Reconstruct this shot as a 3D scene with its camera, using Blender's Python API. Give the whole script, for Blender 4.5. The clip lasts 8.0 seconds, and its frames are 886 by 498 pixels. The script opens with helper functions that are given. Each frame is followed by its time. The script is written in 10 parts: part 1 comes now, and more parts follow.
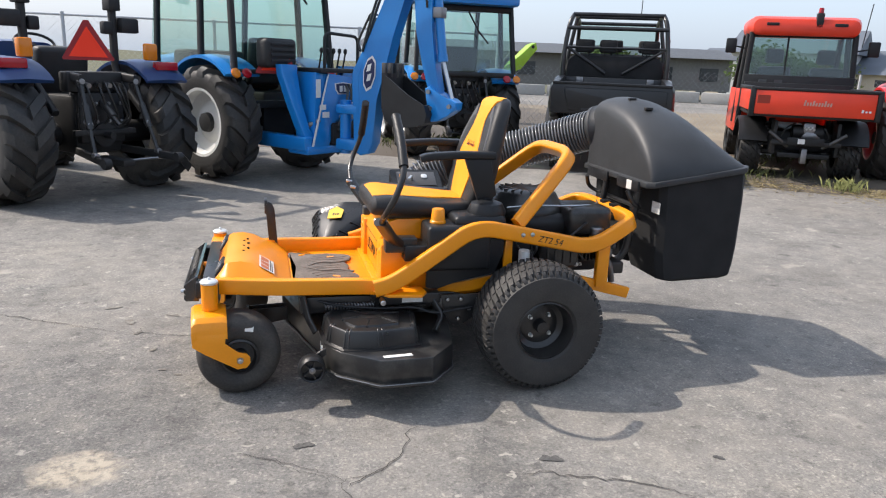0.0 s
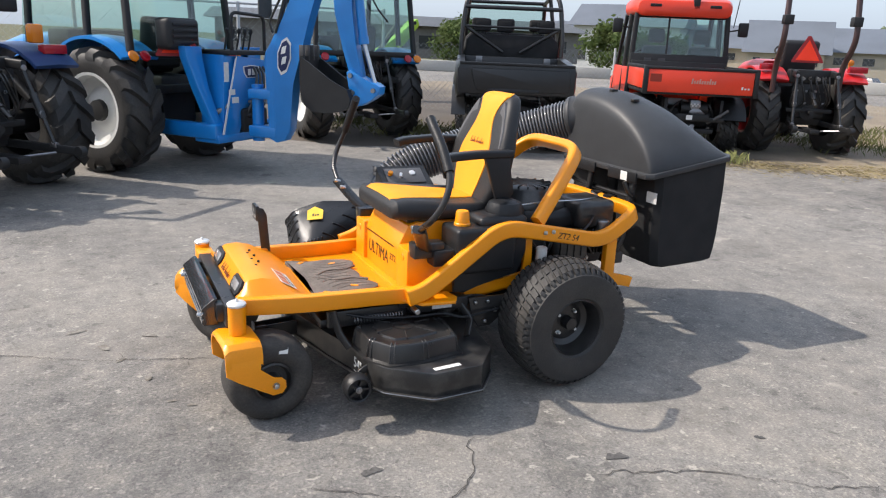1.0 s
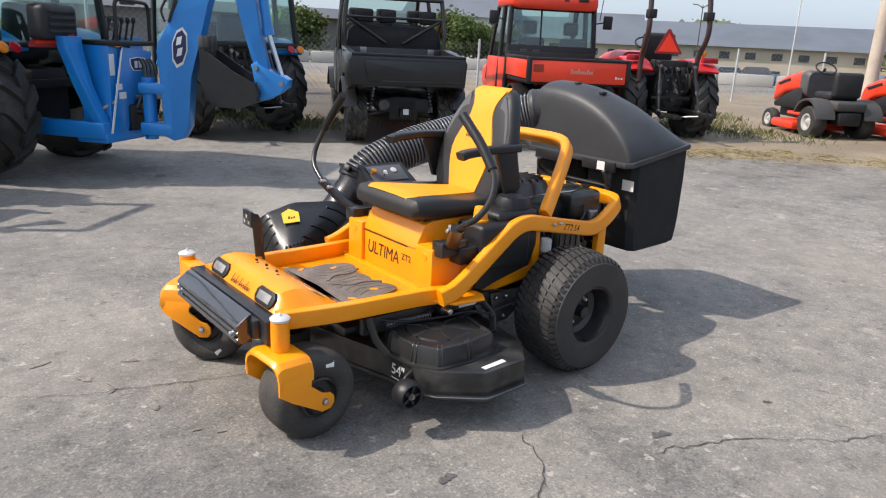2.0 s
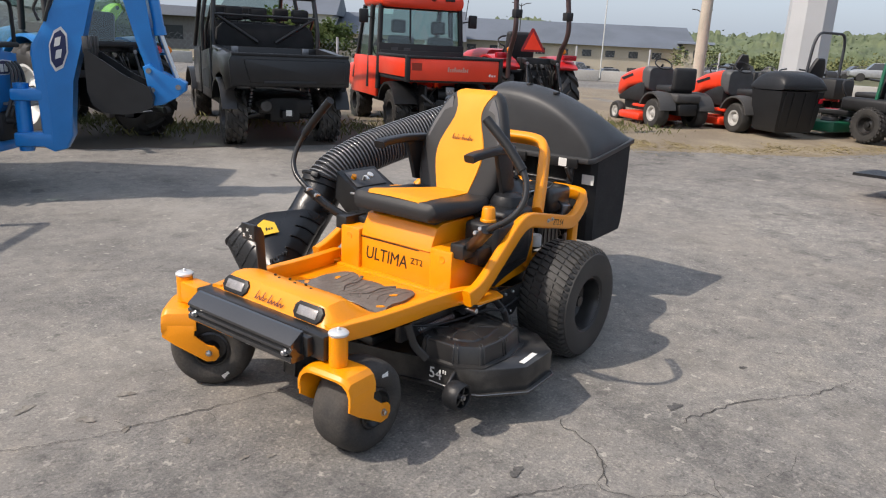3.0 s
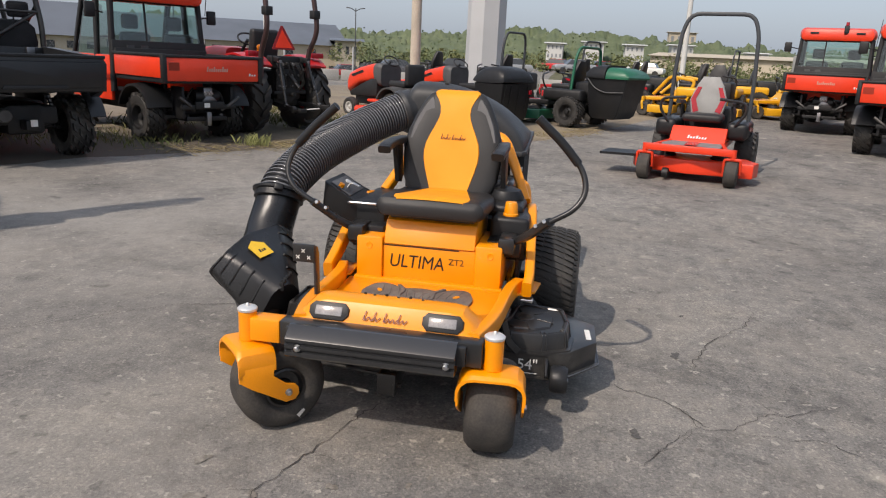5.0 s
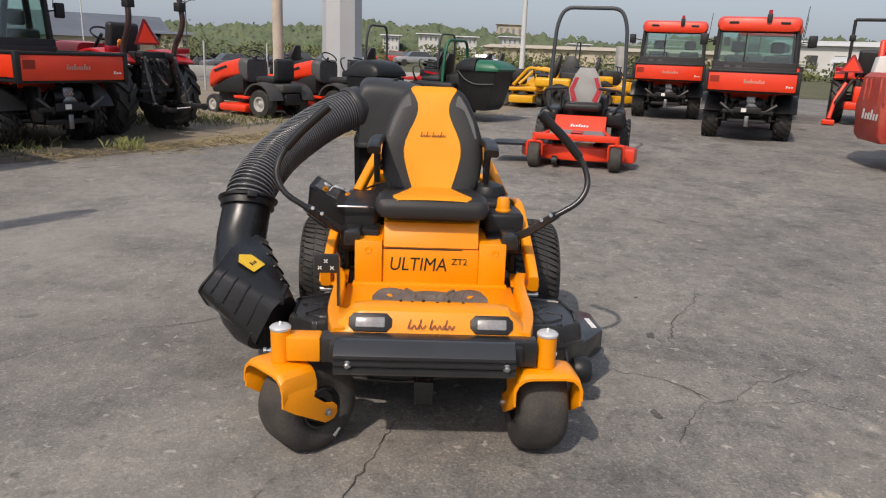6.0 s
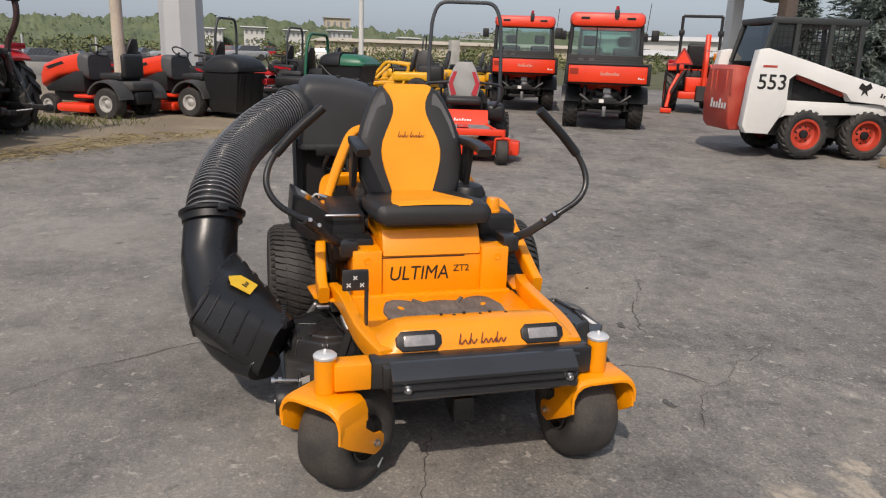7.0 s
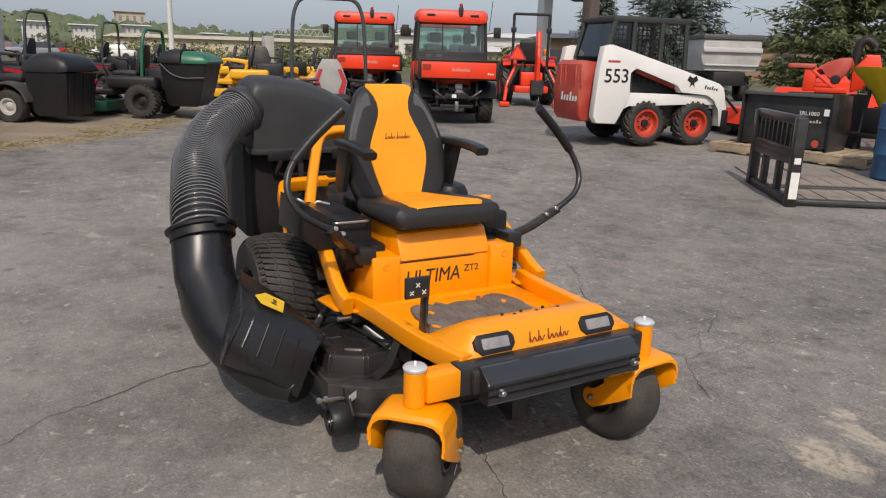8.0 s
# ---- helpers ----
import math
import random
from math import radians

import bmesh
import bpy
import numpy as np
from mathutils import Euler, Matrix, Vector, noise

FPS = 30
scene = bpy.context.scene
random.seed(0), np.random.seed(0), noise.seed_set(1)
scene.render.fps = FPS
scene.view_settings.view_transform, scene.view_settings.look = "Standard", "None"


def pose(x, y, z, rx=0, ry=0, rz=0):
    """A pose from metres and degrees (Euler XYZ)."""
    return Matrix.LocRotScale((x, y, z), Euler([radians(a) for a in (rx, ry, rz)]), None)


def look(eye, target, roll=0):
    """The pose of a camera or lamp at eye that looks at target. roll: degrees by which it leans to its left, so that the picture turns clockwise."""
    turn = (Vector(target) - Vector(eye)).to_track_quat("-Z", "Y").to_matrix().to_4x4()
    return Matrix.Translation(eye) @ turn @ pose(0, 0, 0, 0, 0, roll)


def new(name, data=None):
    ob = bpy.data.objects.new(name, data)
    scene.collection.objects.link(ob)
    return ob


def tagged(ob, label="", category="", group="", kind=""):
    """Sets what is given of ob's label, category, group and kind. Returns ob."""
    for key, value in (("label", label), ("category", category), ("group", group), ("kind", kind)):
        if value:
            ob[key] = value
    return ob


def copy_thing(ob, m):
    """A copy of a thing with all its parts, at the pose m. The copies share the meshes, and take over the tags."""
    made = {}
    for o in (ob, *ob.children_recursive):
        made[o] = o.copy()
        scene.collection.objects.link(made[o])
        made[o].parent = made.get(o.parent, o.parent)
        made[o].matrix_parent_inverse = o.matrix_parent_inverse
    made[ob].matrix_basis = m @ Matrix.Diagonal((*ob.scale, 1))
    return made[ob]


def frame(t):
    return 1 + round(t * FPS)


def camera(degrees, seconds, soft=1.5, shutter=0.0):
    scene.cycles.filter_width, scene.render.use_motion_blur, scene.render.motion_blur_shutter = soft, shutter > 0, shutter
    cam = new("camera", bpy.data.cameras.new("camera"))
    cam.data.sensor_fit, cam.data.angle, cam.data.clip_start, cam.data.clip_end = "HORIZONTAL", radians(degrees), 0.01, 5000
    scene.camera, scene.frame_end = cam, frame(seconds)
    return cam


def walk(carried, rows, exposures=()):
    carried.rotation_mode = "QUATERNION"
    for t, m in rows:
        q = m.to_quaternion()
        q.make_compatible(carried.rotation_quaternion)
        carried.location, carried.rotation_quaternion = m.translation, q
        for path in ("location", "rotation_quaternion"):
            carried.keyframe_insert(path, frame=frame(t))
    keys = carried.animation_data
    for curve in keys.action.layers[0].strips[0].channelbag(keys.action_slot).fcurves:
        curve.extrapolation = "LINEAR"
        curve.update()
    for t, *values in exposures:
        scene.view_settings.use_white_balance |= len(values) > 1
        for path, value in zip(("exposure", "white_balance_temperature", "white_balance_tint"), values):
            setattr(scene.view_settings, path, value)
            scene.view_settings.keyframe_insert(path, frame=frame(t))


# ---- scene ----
cam = camera(63.1, 8.0, soft=1.15)
PATH = [
    (0, (-1.104, -3.369, 1.36), (-0.621, -1.493, 0.862), 2.4),
    (0.5, (-1.403, -3.159, 1.394), (-0.736, -1.351, 0.859), 2.4),
    (1, (-1.745, -3.021, 1.433), (-0.897, -1.296, 0.88), 2.5),
    (1.5, (-2.06, -2.811, 1.42), (-1.03, -1.19, 0.86), 2.6),
    (1.7, (-2.176, -2.723, 1.423), (-1.073, -1.151, 0.863), 2.7),
    (2.8, (-2.819, -2.187, 1.419), (-1.339, -0.962, 0.866), 2.9),
    (3, (-2.913, -2.08, 1.422), (-1.38, -0.917, 0.874), 2.8),
    (3.5, (-3.166, -1.773, 1.417), (-1.509, -0.793, 0.876), 2.8),
    (4, (-3.339, -1.411, 1.388), (-1.577, -0.629, 0.856), 2.8),
    (4.5, (-3.502, -1.02, 1.383), (-1.658, -0.451, 0.859), 2.7),
    (4.7, (-3.576, -0.877, 1.377), (-1.705, -0.396, 0.858), 2.8),
    (5.8, (-3.607, -0.15, 1.37), (-1.675, -0.131, 0.853), 2.2),
    (6, (-3.589, -0.004, 1.361), (-1.658, -0.072, 0.845), 2.2),
    (6.5, (-3.502, 0.341, 1.342), (-1.591, 0.055, 0.825), 2.1),
    (7, (-3.341, 0.64, 1.346), (-1.476, 0.136, 0.83), 2.0),
    (7.5, (-3.223, 1.015, 1.345), (-1.433, 0.284, 0.832), 1.9),
    (8, (-3.032, 1.341, 1.336), (-1.352, 0.385, 0.825), 1.7),
]
walk(cam, [(t, look(eye, target, roll)) for t, eye, target, roll in PATH], exposures=[(0, 0.96, 6550, 12), (1.5, 0.95, 6580, 12), (3, 0.63, 6720, 13), (4, 0.45, 6770, 14), (5, 0.33, 6820, 14), (6, 0.21, 6860, 14), (8, 0.18, 6860, 14)])

# ---- light ----
SUN_EL, SUN_AZ = radians(47.3), radians(150)
world = bpy.data.worlds.new("sky")
scene.world = world
world.use_nodes = True
wn = world.node_tree.nodes
sky = wn.new("ShaderNodeTexSky")
sky.sky_type, sky.sun_disc = "NISHITA", False
sky.sun_elevation, sky.sun_rotation = SUN_EL, radians(300)
sky.air_density, sky.dust_density, sky.ozone_density = 1.0, 4.0, 1.8
wn["Background"].inputs["Strength"].default_value = 0.15
haze = wn.new("ShaderNodeMix")  # thin even haze over the clear sky
haze.data_type = "RGBA"
haze.inputs["Factor"].default_value = 0.6
haze.inputs["B"].default_value = (2.74, 3.3, 4.05, 1)
world.node_tree.links.new(sky.outputs["Color"], haze.inputs["A"])
world.node_tree.links.new(haze.outputs["Result"], wn["Background"].inputs["Color"])
sun = new("sun", bpy.data.lights.new("sun", "SUN"))
sun.data.energy, sun.data.angle, sun.data.color = 2.6, radians(0.6), (1.0, 0.93, 0.84)
sun_way = Vector((math.cos(SUN_EL) * math.cos(SUN_AZ), math.cos(SUN_EL) * math.sin(SUN_AZ), math.sin(SUN_EL)))
sun.matrix_world = look(sun_way * 50, (0, 0, 0))
scene.view_settings.exposure = 0.0

# ---- materials ----
MATS = {}


def mat(name, col, rough=0.5, metal=0.0, var=0.15, scale=6.0, bump=0.08, fine=180.0, coat=0.0, col2=None):
    """Painted, moulded or worn surface: two scales of colour change, uneven gloss and fine relief."""
    if name in MATS:
        return MATS[name]
    m = MATS[name] = bpy.data.materials.new(name)
    m.use_nodes = True
    nt = m.node_tree
    b = nt.nodes["Principled BSDF"]
    tc = nt.nodes.new("ShaderNodeTexCoord")
    big = nt.nodes.new("ShaderNodeTexNoise")
    big.inputs["Scale"].default_value, big.inputs["Detail"].default_value = scale, 4
    small = nt.nodes.new("ShaderNodeTexNoise")
    small.inputs["Scale"].default_value, small.inputs["Detail"].default_value = fine, 2
    for n in (big, small):
        nt.links.new(tc.outputs["Object"], n.inputs["Vector"])
    ramp = nt.nodes.new("ShaderNodeMix")
    ramp.data_type = "RGBA"
    other = col2 or tuple(c * (1 - var) for c in col)
    ramp.inputs["A"].default_value, ramp.inputs["B"].default_value = (*col, 1), (*other, 1)
    fac = nt.nodes.new("ShaderNodeMapRange")
    fac.inputs["From Min"].default_value, fac.inputs["From Max"].default_value = 0.4, 0.66
    nt.links.new(big.outputs["Fac"], fac.inputs["Value"])
    nt.links.new(fac.outputs["Result"], ramp.inputs["Factor"])
    tint = nt.nodes.new("ShaderNodeMix")
    tint.data_type, tint.blend_type = "RGBA", "MULTIPLY"
    tint.inputs["Factor"].default_value = min(1.0, var * 2)
    nt.links.new(ramp.outputs["Result"], tint.inputs["A"])
    nt.links.new(small.outputs["Fac"], tint.inputs["B"])
    nt.links.new(tint.outputs["Result"], b.inputs["Base Color"])
    ro = nt.nodes.new("ShaderNodeMapRange")
    ro.inputs["To Min"].default_value, ro.inputs["To Max"].default_value = rough * 0.85, min(1.0, rough * 1.25)
    nt.links.new(big.outputs["Fac"], ro.inputs["Value"])
    nt.links.new(ro.outputs["Result"], b.inputs["Roughness"])
    b.inputs["Metallic"].default_value = metal
    b.inputs["Coat Weight"].default_value = coat
    if bump:
        bp = nt.nodes.new("ShaderNodeBump")
        bp.inputs["Strength"].default_value, bp.inputs["Distance"].default_value = bump, 0.004
        nt.links.new(small.outputs["Fac"], bp.inputs["Height"])
        nt.links.new(bp.outputs["Normal"], b.inputs["Normal"])
    return m


def leafy(m, share=0.35, tone=None):
    """Lets part of the light through, as leaves do."""
    nt = m.node_tree
    b = nt.nodes["Principled BSDF"]
    tr = nt.nodes.new("ShaderNodeBsdfTranslucent")
    if tone:
        tr.inputs["Color"].default_value = (*tone, 1)
    else:
        nt.links.new(b.inputs["Base Color"].links[0].from_socket, tr.inputs["Color"])
    mix = nt.nodes.new("ShaderNodeMixShader")
    mix.inputs["Fac"].default_value = share
    nt.links.new(b.outputs["BSDF"], mix.inputs[1])
    nt.links.new(tr.outputs["BSDF"], mix.inputs[2])
    nt.links.new(mix.outputs["Shader"], nt.nodes["Material Output"].inputs["Surface"])
    return m


def glass(name, tint=(0.75, 0.85, 0.83), alpha=0.35):
    """A thin tinted pane: part clear, part glossy."""
    if name in MATS:
        return MATS[name]
    m = MATS[name] = bpy.data.materials.new(name)
    m.use_nodes = True
    nt = m.node_tree
    out = nt.nodes["Material Output"]
    clear = nt.nodes.new("ShaderNodeBsdfTransparent")
    clear.inputs["Color"].default_value = (*tint, 1)
    gloss = nt.nodes.new("ShaderNodeBsdfGlossy")
    gloss.inputs["Roughness"].default_value = 0.03
    gloss.inputs["Color"].default_value = (0.9, 0.95, 0.95, 1)
    edge_on = nt.nodes.new("ShaderNodeLayerWeight")
    edge_on.inputs["Blend"].default_value = 0.5
    steep = nt.nodes.new("ShaderNodeMath")
    steep.operation = "POWER"
    steep.inputs[1].default_value = 4.0
    nt.links.new(edge_on.outputs["Facing"], steep.inputs[0])
    add = nt.nodes.new("ShaderNodeMath")
    add.operation = "MULTIPLY_ADD"
    add.inputs[1].default_value, add.inputs[2].default_value = 0.75, 0.06 + alpha * 0.3
    nt.links.new(steep.outputs["Value"], add.inputs[0])
    mix = nt.nodes.new("ShaderNodeMixShader")
    nt.links.new(add.outputs["Value"], mix.inputs["Fac"])
    nt.links.new(clear.outputs["BSDF"], mix.inputs[1])
    nt.links.new(gloss.outputs["BSDF"], mix.inputs[2])
    nt.links.new(mix.outputs["Shader"], out.inputs["Surface"])
    return m


def asphalt():
    m = MATS["asphalt"] = bpy.data.materials.new("asphalt")
    m.use_nodes = True
    nt = m.node_tree
    L, N = nt.links.new, nt.nodes.new
    b = nt.nodes["Principled BSDF"]
    tc = N("ShaderNodeTexCoord")

    def noise_at(scale, detail, rough=0.6):
        n = N("ShaderNodeTexNoise")
        n.inputs["Scale"].default_value, n.inputs["Detail"].default_value, n.inputs["Roughness"].default_value = scale, detail, rough
        L(tc.outputs["Object"], n.inputs["Vector"])
        return n.outputs["Fac"]

    def ramp(fac, stops):
        r = N("ShaderNodeValToRGB")
        e = r.color_ramp.elements
        while len(e) < len(stops):
            e.new(0.5)
        for k, (p, c) in zip(e, stops):
            k.position, k.color = p, (*c, 1)
        L(fac, r.inputs["Fac"])
        return r.outputs["Color"]

    def mixed(a, bb, fac, mode="MIX"):
        x = N("ShaderNodeMix")
        x.data_type, x.blend_type = "RGBA", mode
        for sock, v in (("A", a), ("B", bb)):
            if isinstance(v, tuple):
                x.inputs[sock].default_value = (*v, 1)
            else:
                L(v, x.inputs[sock])
        if isinstance(fac, float):
            x.inputs["Factor"].default_value = fac
        else:
            L(fac, x.inputs["Factor"])
        return x.outputs["Result"]

    base = ramp(noise_at(0.35, 5), [(0.36, (0.147, 0.141, 0.133)), (0.52, (0.188, 0.180, 0.168)), (0.68, (0.230, 0.220, 0.203))])
    blot = ramp(noise_at(1.7, 6, 0.7), [(0.36, (0.72, 0.72, 0.72)), (0.5, (1, 1, 1)), (0.66, (1.12, 1.10, 1.06))])
    col = mixed(base, blot, 1.0, "MULTIPLY")
    grit = ramp(noise_at(95.0, 3, 0.75), [(0.3, (0.68, 0.68, 0.69)), (0.5, (1, 1, 1)), (0.72, (1.38, 1.35, 1.30))])
    col = mixed(col, grit, 1.0, "MULTIPLY")
    stone = N("ShaderNodeTexVoronoi")
    stone.inputs["Scale"].default_value = 100.0
    L(tc.outputs["Object"], stone.inputs["Vector"])
    peb = ramp(stone.outputs["Color"], [(0.0, (0.8, 0.8, 0.81)), (0.7, (1, 1, 1)), (1.0, (1.75, 1.70, 1.62))])
    col = mixed(col, peb, 0.75, "MULTIPLY")
    mott = ramp(noise_at(8.0, 5, 0.7), [(0.34, (0.74, 0.74, 0.75)), (0.5, (1, 1, 1)), (0.66, (1.22, 1.2, 1.16))])
    col = mixed(col, mott, 0.8, "MULTIPLY")
    pits = ramp(noise_at(34.0, 3, 0.65), [(0.30, (0.55, 0.55, 0.56)), (0.44, (1, 1, 1)), (0.62, (1, 1, 1)), (0.74, (1.35, 1.32, 1.27))])
    col = mixed(col, pits, 0.8, "MULTIPLY")
    dust = ramp(noise_at(0.5, 6, 0.68), [(0.48, (0, 0, 0)), (0.68, (1, 1, 1))])
    col = mixed(col, (0.29, 0.262, 0.225), mixed((0, 0, 0), dust, 0.42))
    damp = ramp(noise_at(1.15, 5, 0.6), [(0.27, (1, 1, 1)), (0.37, (0, 0, 0))])
    col = mixed(col, (0.085, 0.081, 0.076), mixed((0, 0, 0), damp, 0.6))
    # pale chalky scuffs and dark oil drops
    scuff = ramp(noise_at(3.1, 3, 0.55), [(0.66, (0, 0, 0)), (0.75, (1, 1, 1))])
    col = mixed(col, (0.42, 0.38, 0.32), mixed((0, 0, 0), scuff, 0.55))
    speck = N("ShaderNodeTexVoronoi")
    speck.voronoi_dimensions = "2D"
    speck.inputs["Scale"].default_value, speck.inputs["Randomness"].default_value = 11.0, 1.0
    L(tc.outputs["Object"], speck.inputs["Vector"])
    spot = ramp(speck.outputs["Distance"], [(0.03, (1, 1, 1)), (0.09, (0, 0, 0))])
    some = ramp(noise_at(2.3, 4), [(0.52, (0, 0, 0)), (0.62, (1, 1, 1))])
    col = mixed(col, (0.48, 0.44, 0.38), mixed((0, 0, 0), mixed(spot, some, 1.0, "MULTIPLY"), 0.4))
    # scattered chips, scrapes and small pits
    warp = N("ShaderNodeTexNoise")
    warp.inputs["Scale"].default_value = 26.0
    L(tc.outputs["Object"], warp.inputs["Vector"])
    push = N("ShaderNodeVectorMath")
    push.operation = "MULTIPLY_ADD"
    push.inputs[1].default_value = (0.09, 0.09, 0.0)
    L(warp.outputs["Color"], push.inputs[0])
    L(tc.outputs["Object"], push.inputs[2])
    for size, low, high, tone, part_, at_ in (((9.0, 9.0, 0.0), 0.06, 0.13, (0.46, 0.43, 0.37), 0.6, 0.70), ((3.5, 17.0, 0.0), 0.04, 0.12, (0.38, 0.355, 0.31), 0.45, 0.68), ((14.0, 3.0, 0.0), 0.03, 0.10, (0.40, 0.37, 0.33), 0.45, 0.68), ((8.0, 6.0, 0.0), 0.06, 0.16, (0.06, 0.058, 0.055), 0.5, 0.66)):
        grow = N("ShaderNodeVectorMath")
        grow.operation = "MULTIPLY"
        grow.inputs[1].default_value = size
        L(push.outputs["Vector"], grow.inputs[0])
        chip = N("ShaderNodeTexVoronoi")
        chip.voronoi_dimensions = "2D"
        chip.inputs["Scale"].default_value = 1.0
        L(grow.outputs["Vector"], chip.inputs["Vector"])
        shape = ramp(chip.outputs["Distance"], [(low, (1, 1, 1)), (high, (0, 0, 0))])
        few = ramp(chip.outputs["Color"], [(at_, (0, 0, 0)), (at_ + 0.05, (1, 1, 1))])
        col = mixed(col, tone, mixed((0, 0, 0), mixed(shape, few, 1.0, "MULTIPLY"), part_))
    # a broad paler area beside the verge, broken up by noise
    way = N("ShaderNodeVectorMath")
    way.operation = "DISTANCE"
    way.inputs[1].default_value = (1.6, 3.6, 0.0)
    L(tc.outputs["Object"], way.inputs[0])
    near = N("ShaderNodeMapRange")
    near.inputs["From Min"].default_value, near.inputs["From Max"].default_value = 4.8, 1.2
    L(way.outputs["Value"], near.inputs["Value"])
    worn = ramp(noise_at(0.9, 6, 0.65), [(0.30, (0, 0, 0)), (0.62, (1, 1, 1))])
    col = mixed(col, (0.33, 0.31, 0.28), mixed((0, 0, 0), mixed(worn, near.outputs["Result"], 1.0, "MULTIPLY"), 0.55))
    # pale dried spill with ragged soft edges
    ragged = N("ShaderNodeVectorMath")
    ragged.operation = "MULTIPLY_ADD"
    ragged.inputs[1].default_value = (0.16, 0.16, 0.0)
    wob_ = N("ShaderNodeTexNoise")
    wob_.inputs["Scale"].default_value, wob_.inputs["Detail"].default_value = 14.0, 6
    L(tc.outputs["Object"], wob_.inputs["Vector"])
    L(wob_.outputs["Color"], ragged.inputs[0])
    L(tc.outputs["Object"], ragged.inputs[2])
    for (cx, cy), (sx, sy), tone in (((-1.72, -1.01), (1.0, 1.35), 0.68), ((-1.70, -1.275), (0.9, 2.6), 0.62), ((-1.545, -1.38), (2.6, 3.2), 0.7)):
        gap_ = N("ShaderNodeVectorMath")
        gap_.operation = "SUBTRACT"
        gap_.inputs[1].default_value = (cx + 0.08, cy + 0.08, 0.0)
        L(ragged.outputs["Vector"], gap_.inputs[0])
        fit_ = N("ShaderNodeVectorMath")
        fit_.operation = "MULTIPLY"
        fit_.inputs[1].default_value = (sx, sy, 0.0)
        L(gap_.outputs["Vector"], fit_.inputs[0])
        far_ = N("ShaderNodeVectorMath")
        far_.operation = "LENGTH"
        L(fit_.outputs["Vector"], far_.inputs[0])
        pool = ramp(far_.outputs["Value"], [(0.10, (1, 1, 1)), (0.17, (0, 0, 0))])
        worn_ = ramp(noise_at(30.0, 5, 0.7), [(0.36, (0.25, 0.25, 0.25)), (0.56, (1, 1, 1))])
        col = mixed(col, (0.50, 0.43, 0.33), mixed((0, 0, 0), mixed(pool, worn_, 1.0, "MULTIPLY"), tone))
    oil = ramp(noise_at(4.3, 2, 0.4), [(0.25, (1, 1, 1)), (0.30, (0, 0, 0))])
    col = mixed(col, (0.035, 0.034, 0.034), mixed((0, 0, 0), oil, 0.45))
    L(col, b.inputs["Base Color"])
    b.inputs["Roughness"].default_value = 0.88
    b.inputs["Specular IOR Level"].default_value = 0.25
    bp = N("ShaderNodeBump")
    bp.inputs["Strength"].default_value, bp.inputs["Distance"].default_value = 0.5, 0.008
    L(noise_at(72.0, 5, 0.8), bp.inputs["Height"])
    L(bp.outputs["Normal"], b.inputs["Normal"])
    return m


YEL = mat("yellow_paint", (0.91, 0.308, 0.0015), 0.34, var=0.06, scale=4, bump=0.02, coat=0.1)
BLK = mat("black_paint", (0.020, 0.020, 0.021), 0.28, var=0.25, bump=0.03, col2=(0.04, 0.038, 0.036))
PLA = mat("black_plastic", (0.019, 0.0195, 0.021), 0.38, var=0.2, bump=0.18, fine=420)
VIN = mat("black_vinyl", (0.027, 0.027, 0.028), 0.47, var=0.15, bump=0.2, fine=300)
VGR = mat("grey_vinyl", (0.095, 0.095, 0.099), 0.5, var=0.15, bump=0.2, fine=300)
VYE = mat("yellow_vinyl", (0.88, 0.325, 0.002), 0.6, var=0.06, bump=0.15, fine=300)
RUB = mat("tyre_rubber", (0.030, 0.029, 0.028), 0.62, var=0.25, scale=9, bump=0.25, fine=150, col2=(0.052, 0.048, 0.043))
RUBD = mat("dusty_tyre_rubber", (0.045, 0.042, 0.039), 0.75, var=0.3, scale=7, bump=0.3, fine=120, col2=(0.095, 0.083, 0.07))
CHR = mat("zinc_steel", (0.62, 0.62, 0.62), 0.28, 1.0, var=0.1, bump=0.02)
ALU = mat("dull_metal", (0.35, 0.35, 0.36), 0.42, 1.0, var=0.2, bump=0.08)
MATM = mat("foot_mat_rubber", (0.15, 0.128, 0.112), 0.85, var=0.3, scale=12, bump=0.4, fine=90, col2=(0.22, 0.19, 0.165))
BAGC = mat("black_bag_cloth", (0.014, 0.014, 0.015), 0.9, var=0.2, bump=0.3, fine=600)
WHT = mat("white_sticker", (0.78, 0.77, 0.73), 0.5, var=0.08, scale=30, bump=0.0)
LENS = mat("lamp_lens", (0.42, 0.40, 0.39), 0.12, 0.35, var=0.2, scale=40, bump=0.1)
GLO = mat("gloss_black_paint", (0.02, 0.02, 0.021), 0.3, var=0.3, scale=12, bump=0.03, coat=0.15, col2=(0.07, 0.066, 0.06))
LID = mat("dull_black_plastic", (0.048, 0.05, 0.053), 0.44, var=0.2, bump=0.15, fine=420)
for dull in (PLA, LID, VIN):
    dull.node_tree.nodes["Principled BSDF"].inputs["Specular IOR Level"].default_value = 0.33
CHUT = mat("moulded_chute_plastic", (0.017, 0.0175, 0.019), 0.27, var=0.2, bump=0.12, fine=420)
BUMP = mat("bumper_paint", (0.026, 0.027, 0.029), 0.16, var=0.2, bump=0.04, coat=0.7)
STL = mat("worn_pulley_steel", (0.15, 0.145, 0.14), 0.35, 0.9, var=0.35, scale=20, bump=0.08)
STIK = mat("sticker_orange", (0.72, 0.20, 0.06), 0.5, var=0.2, bump=0.0)
NUT = mat("bright_zinc", (0.78, 0.78, 0.76), 0.38, 0.5, var=0.1, bump=0.0)
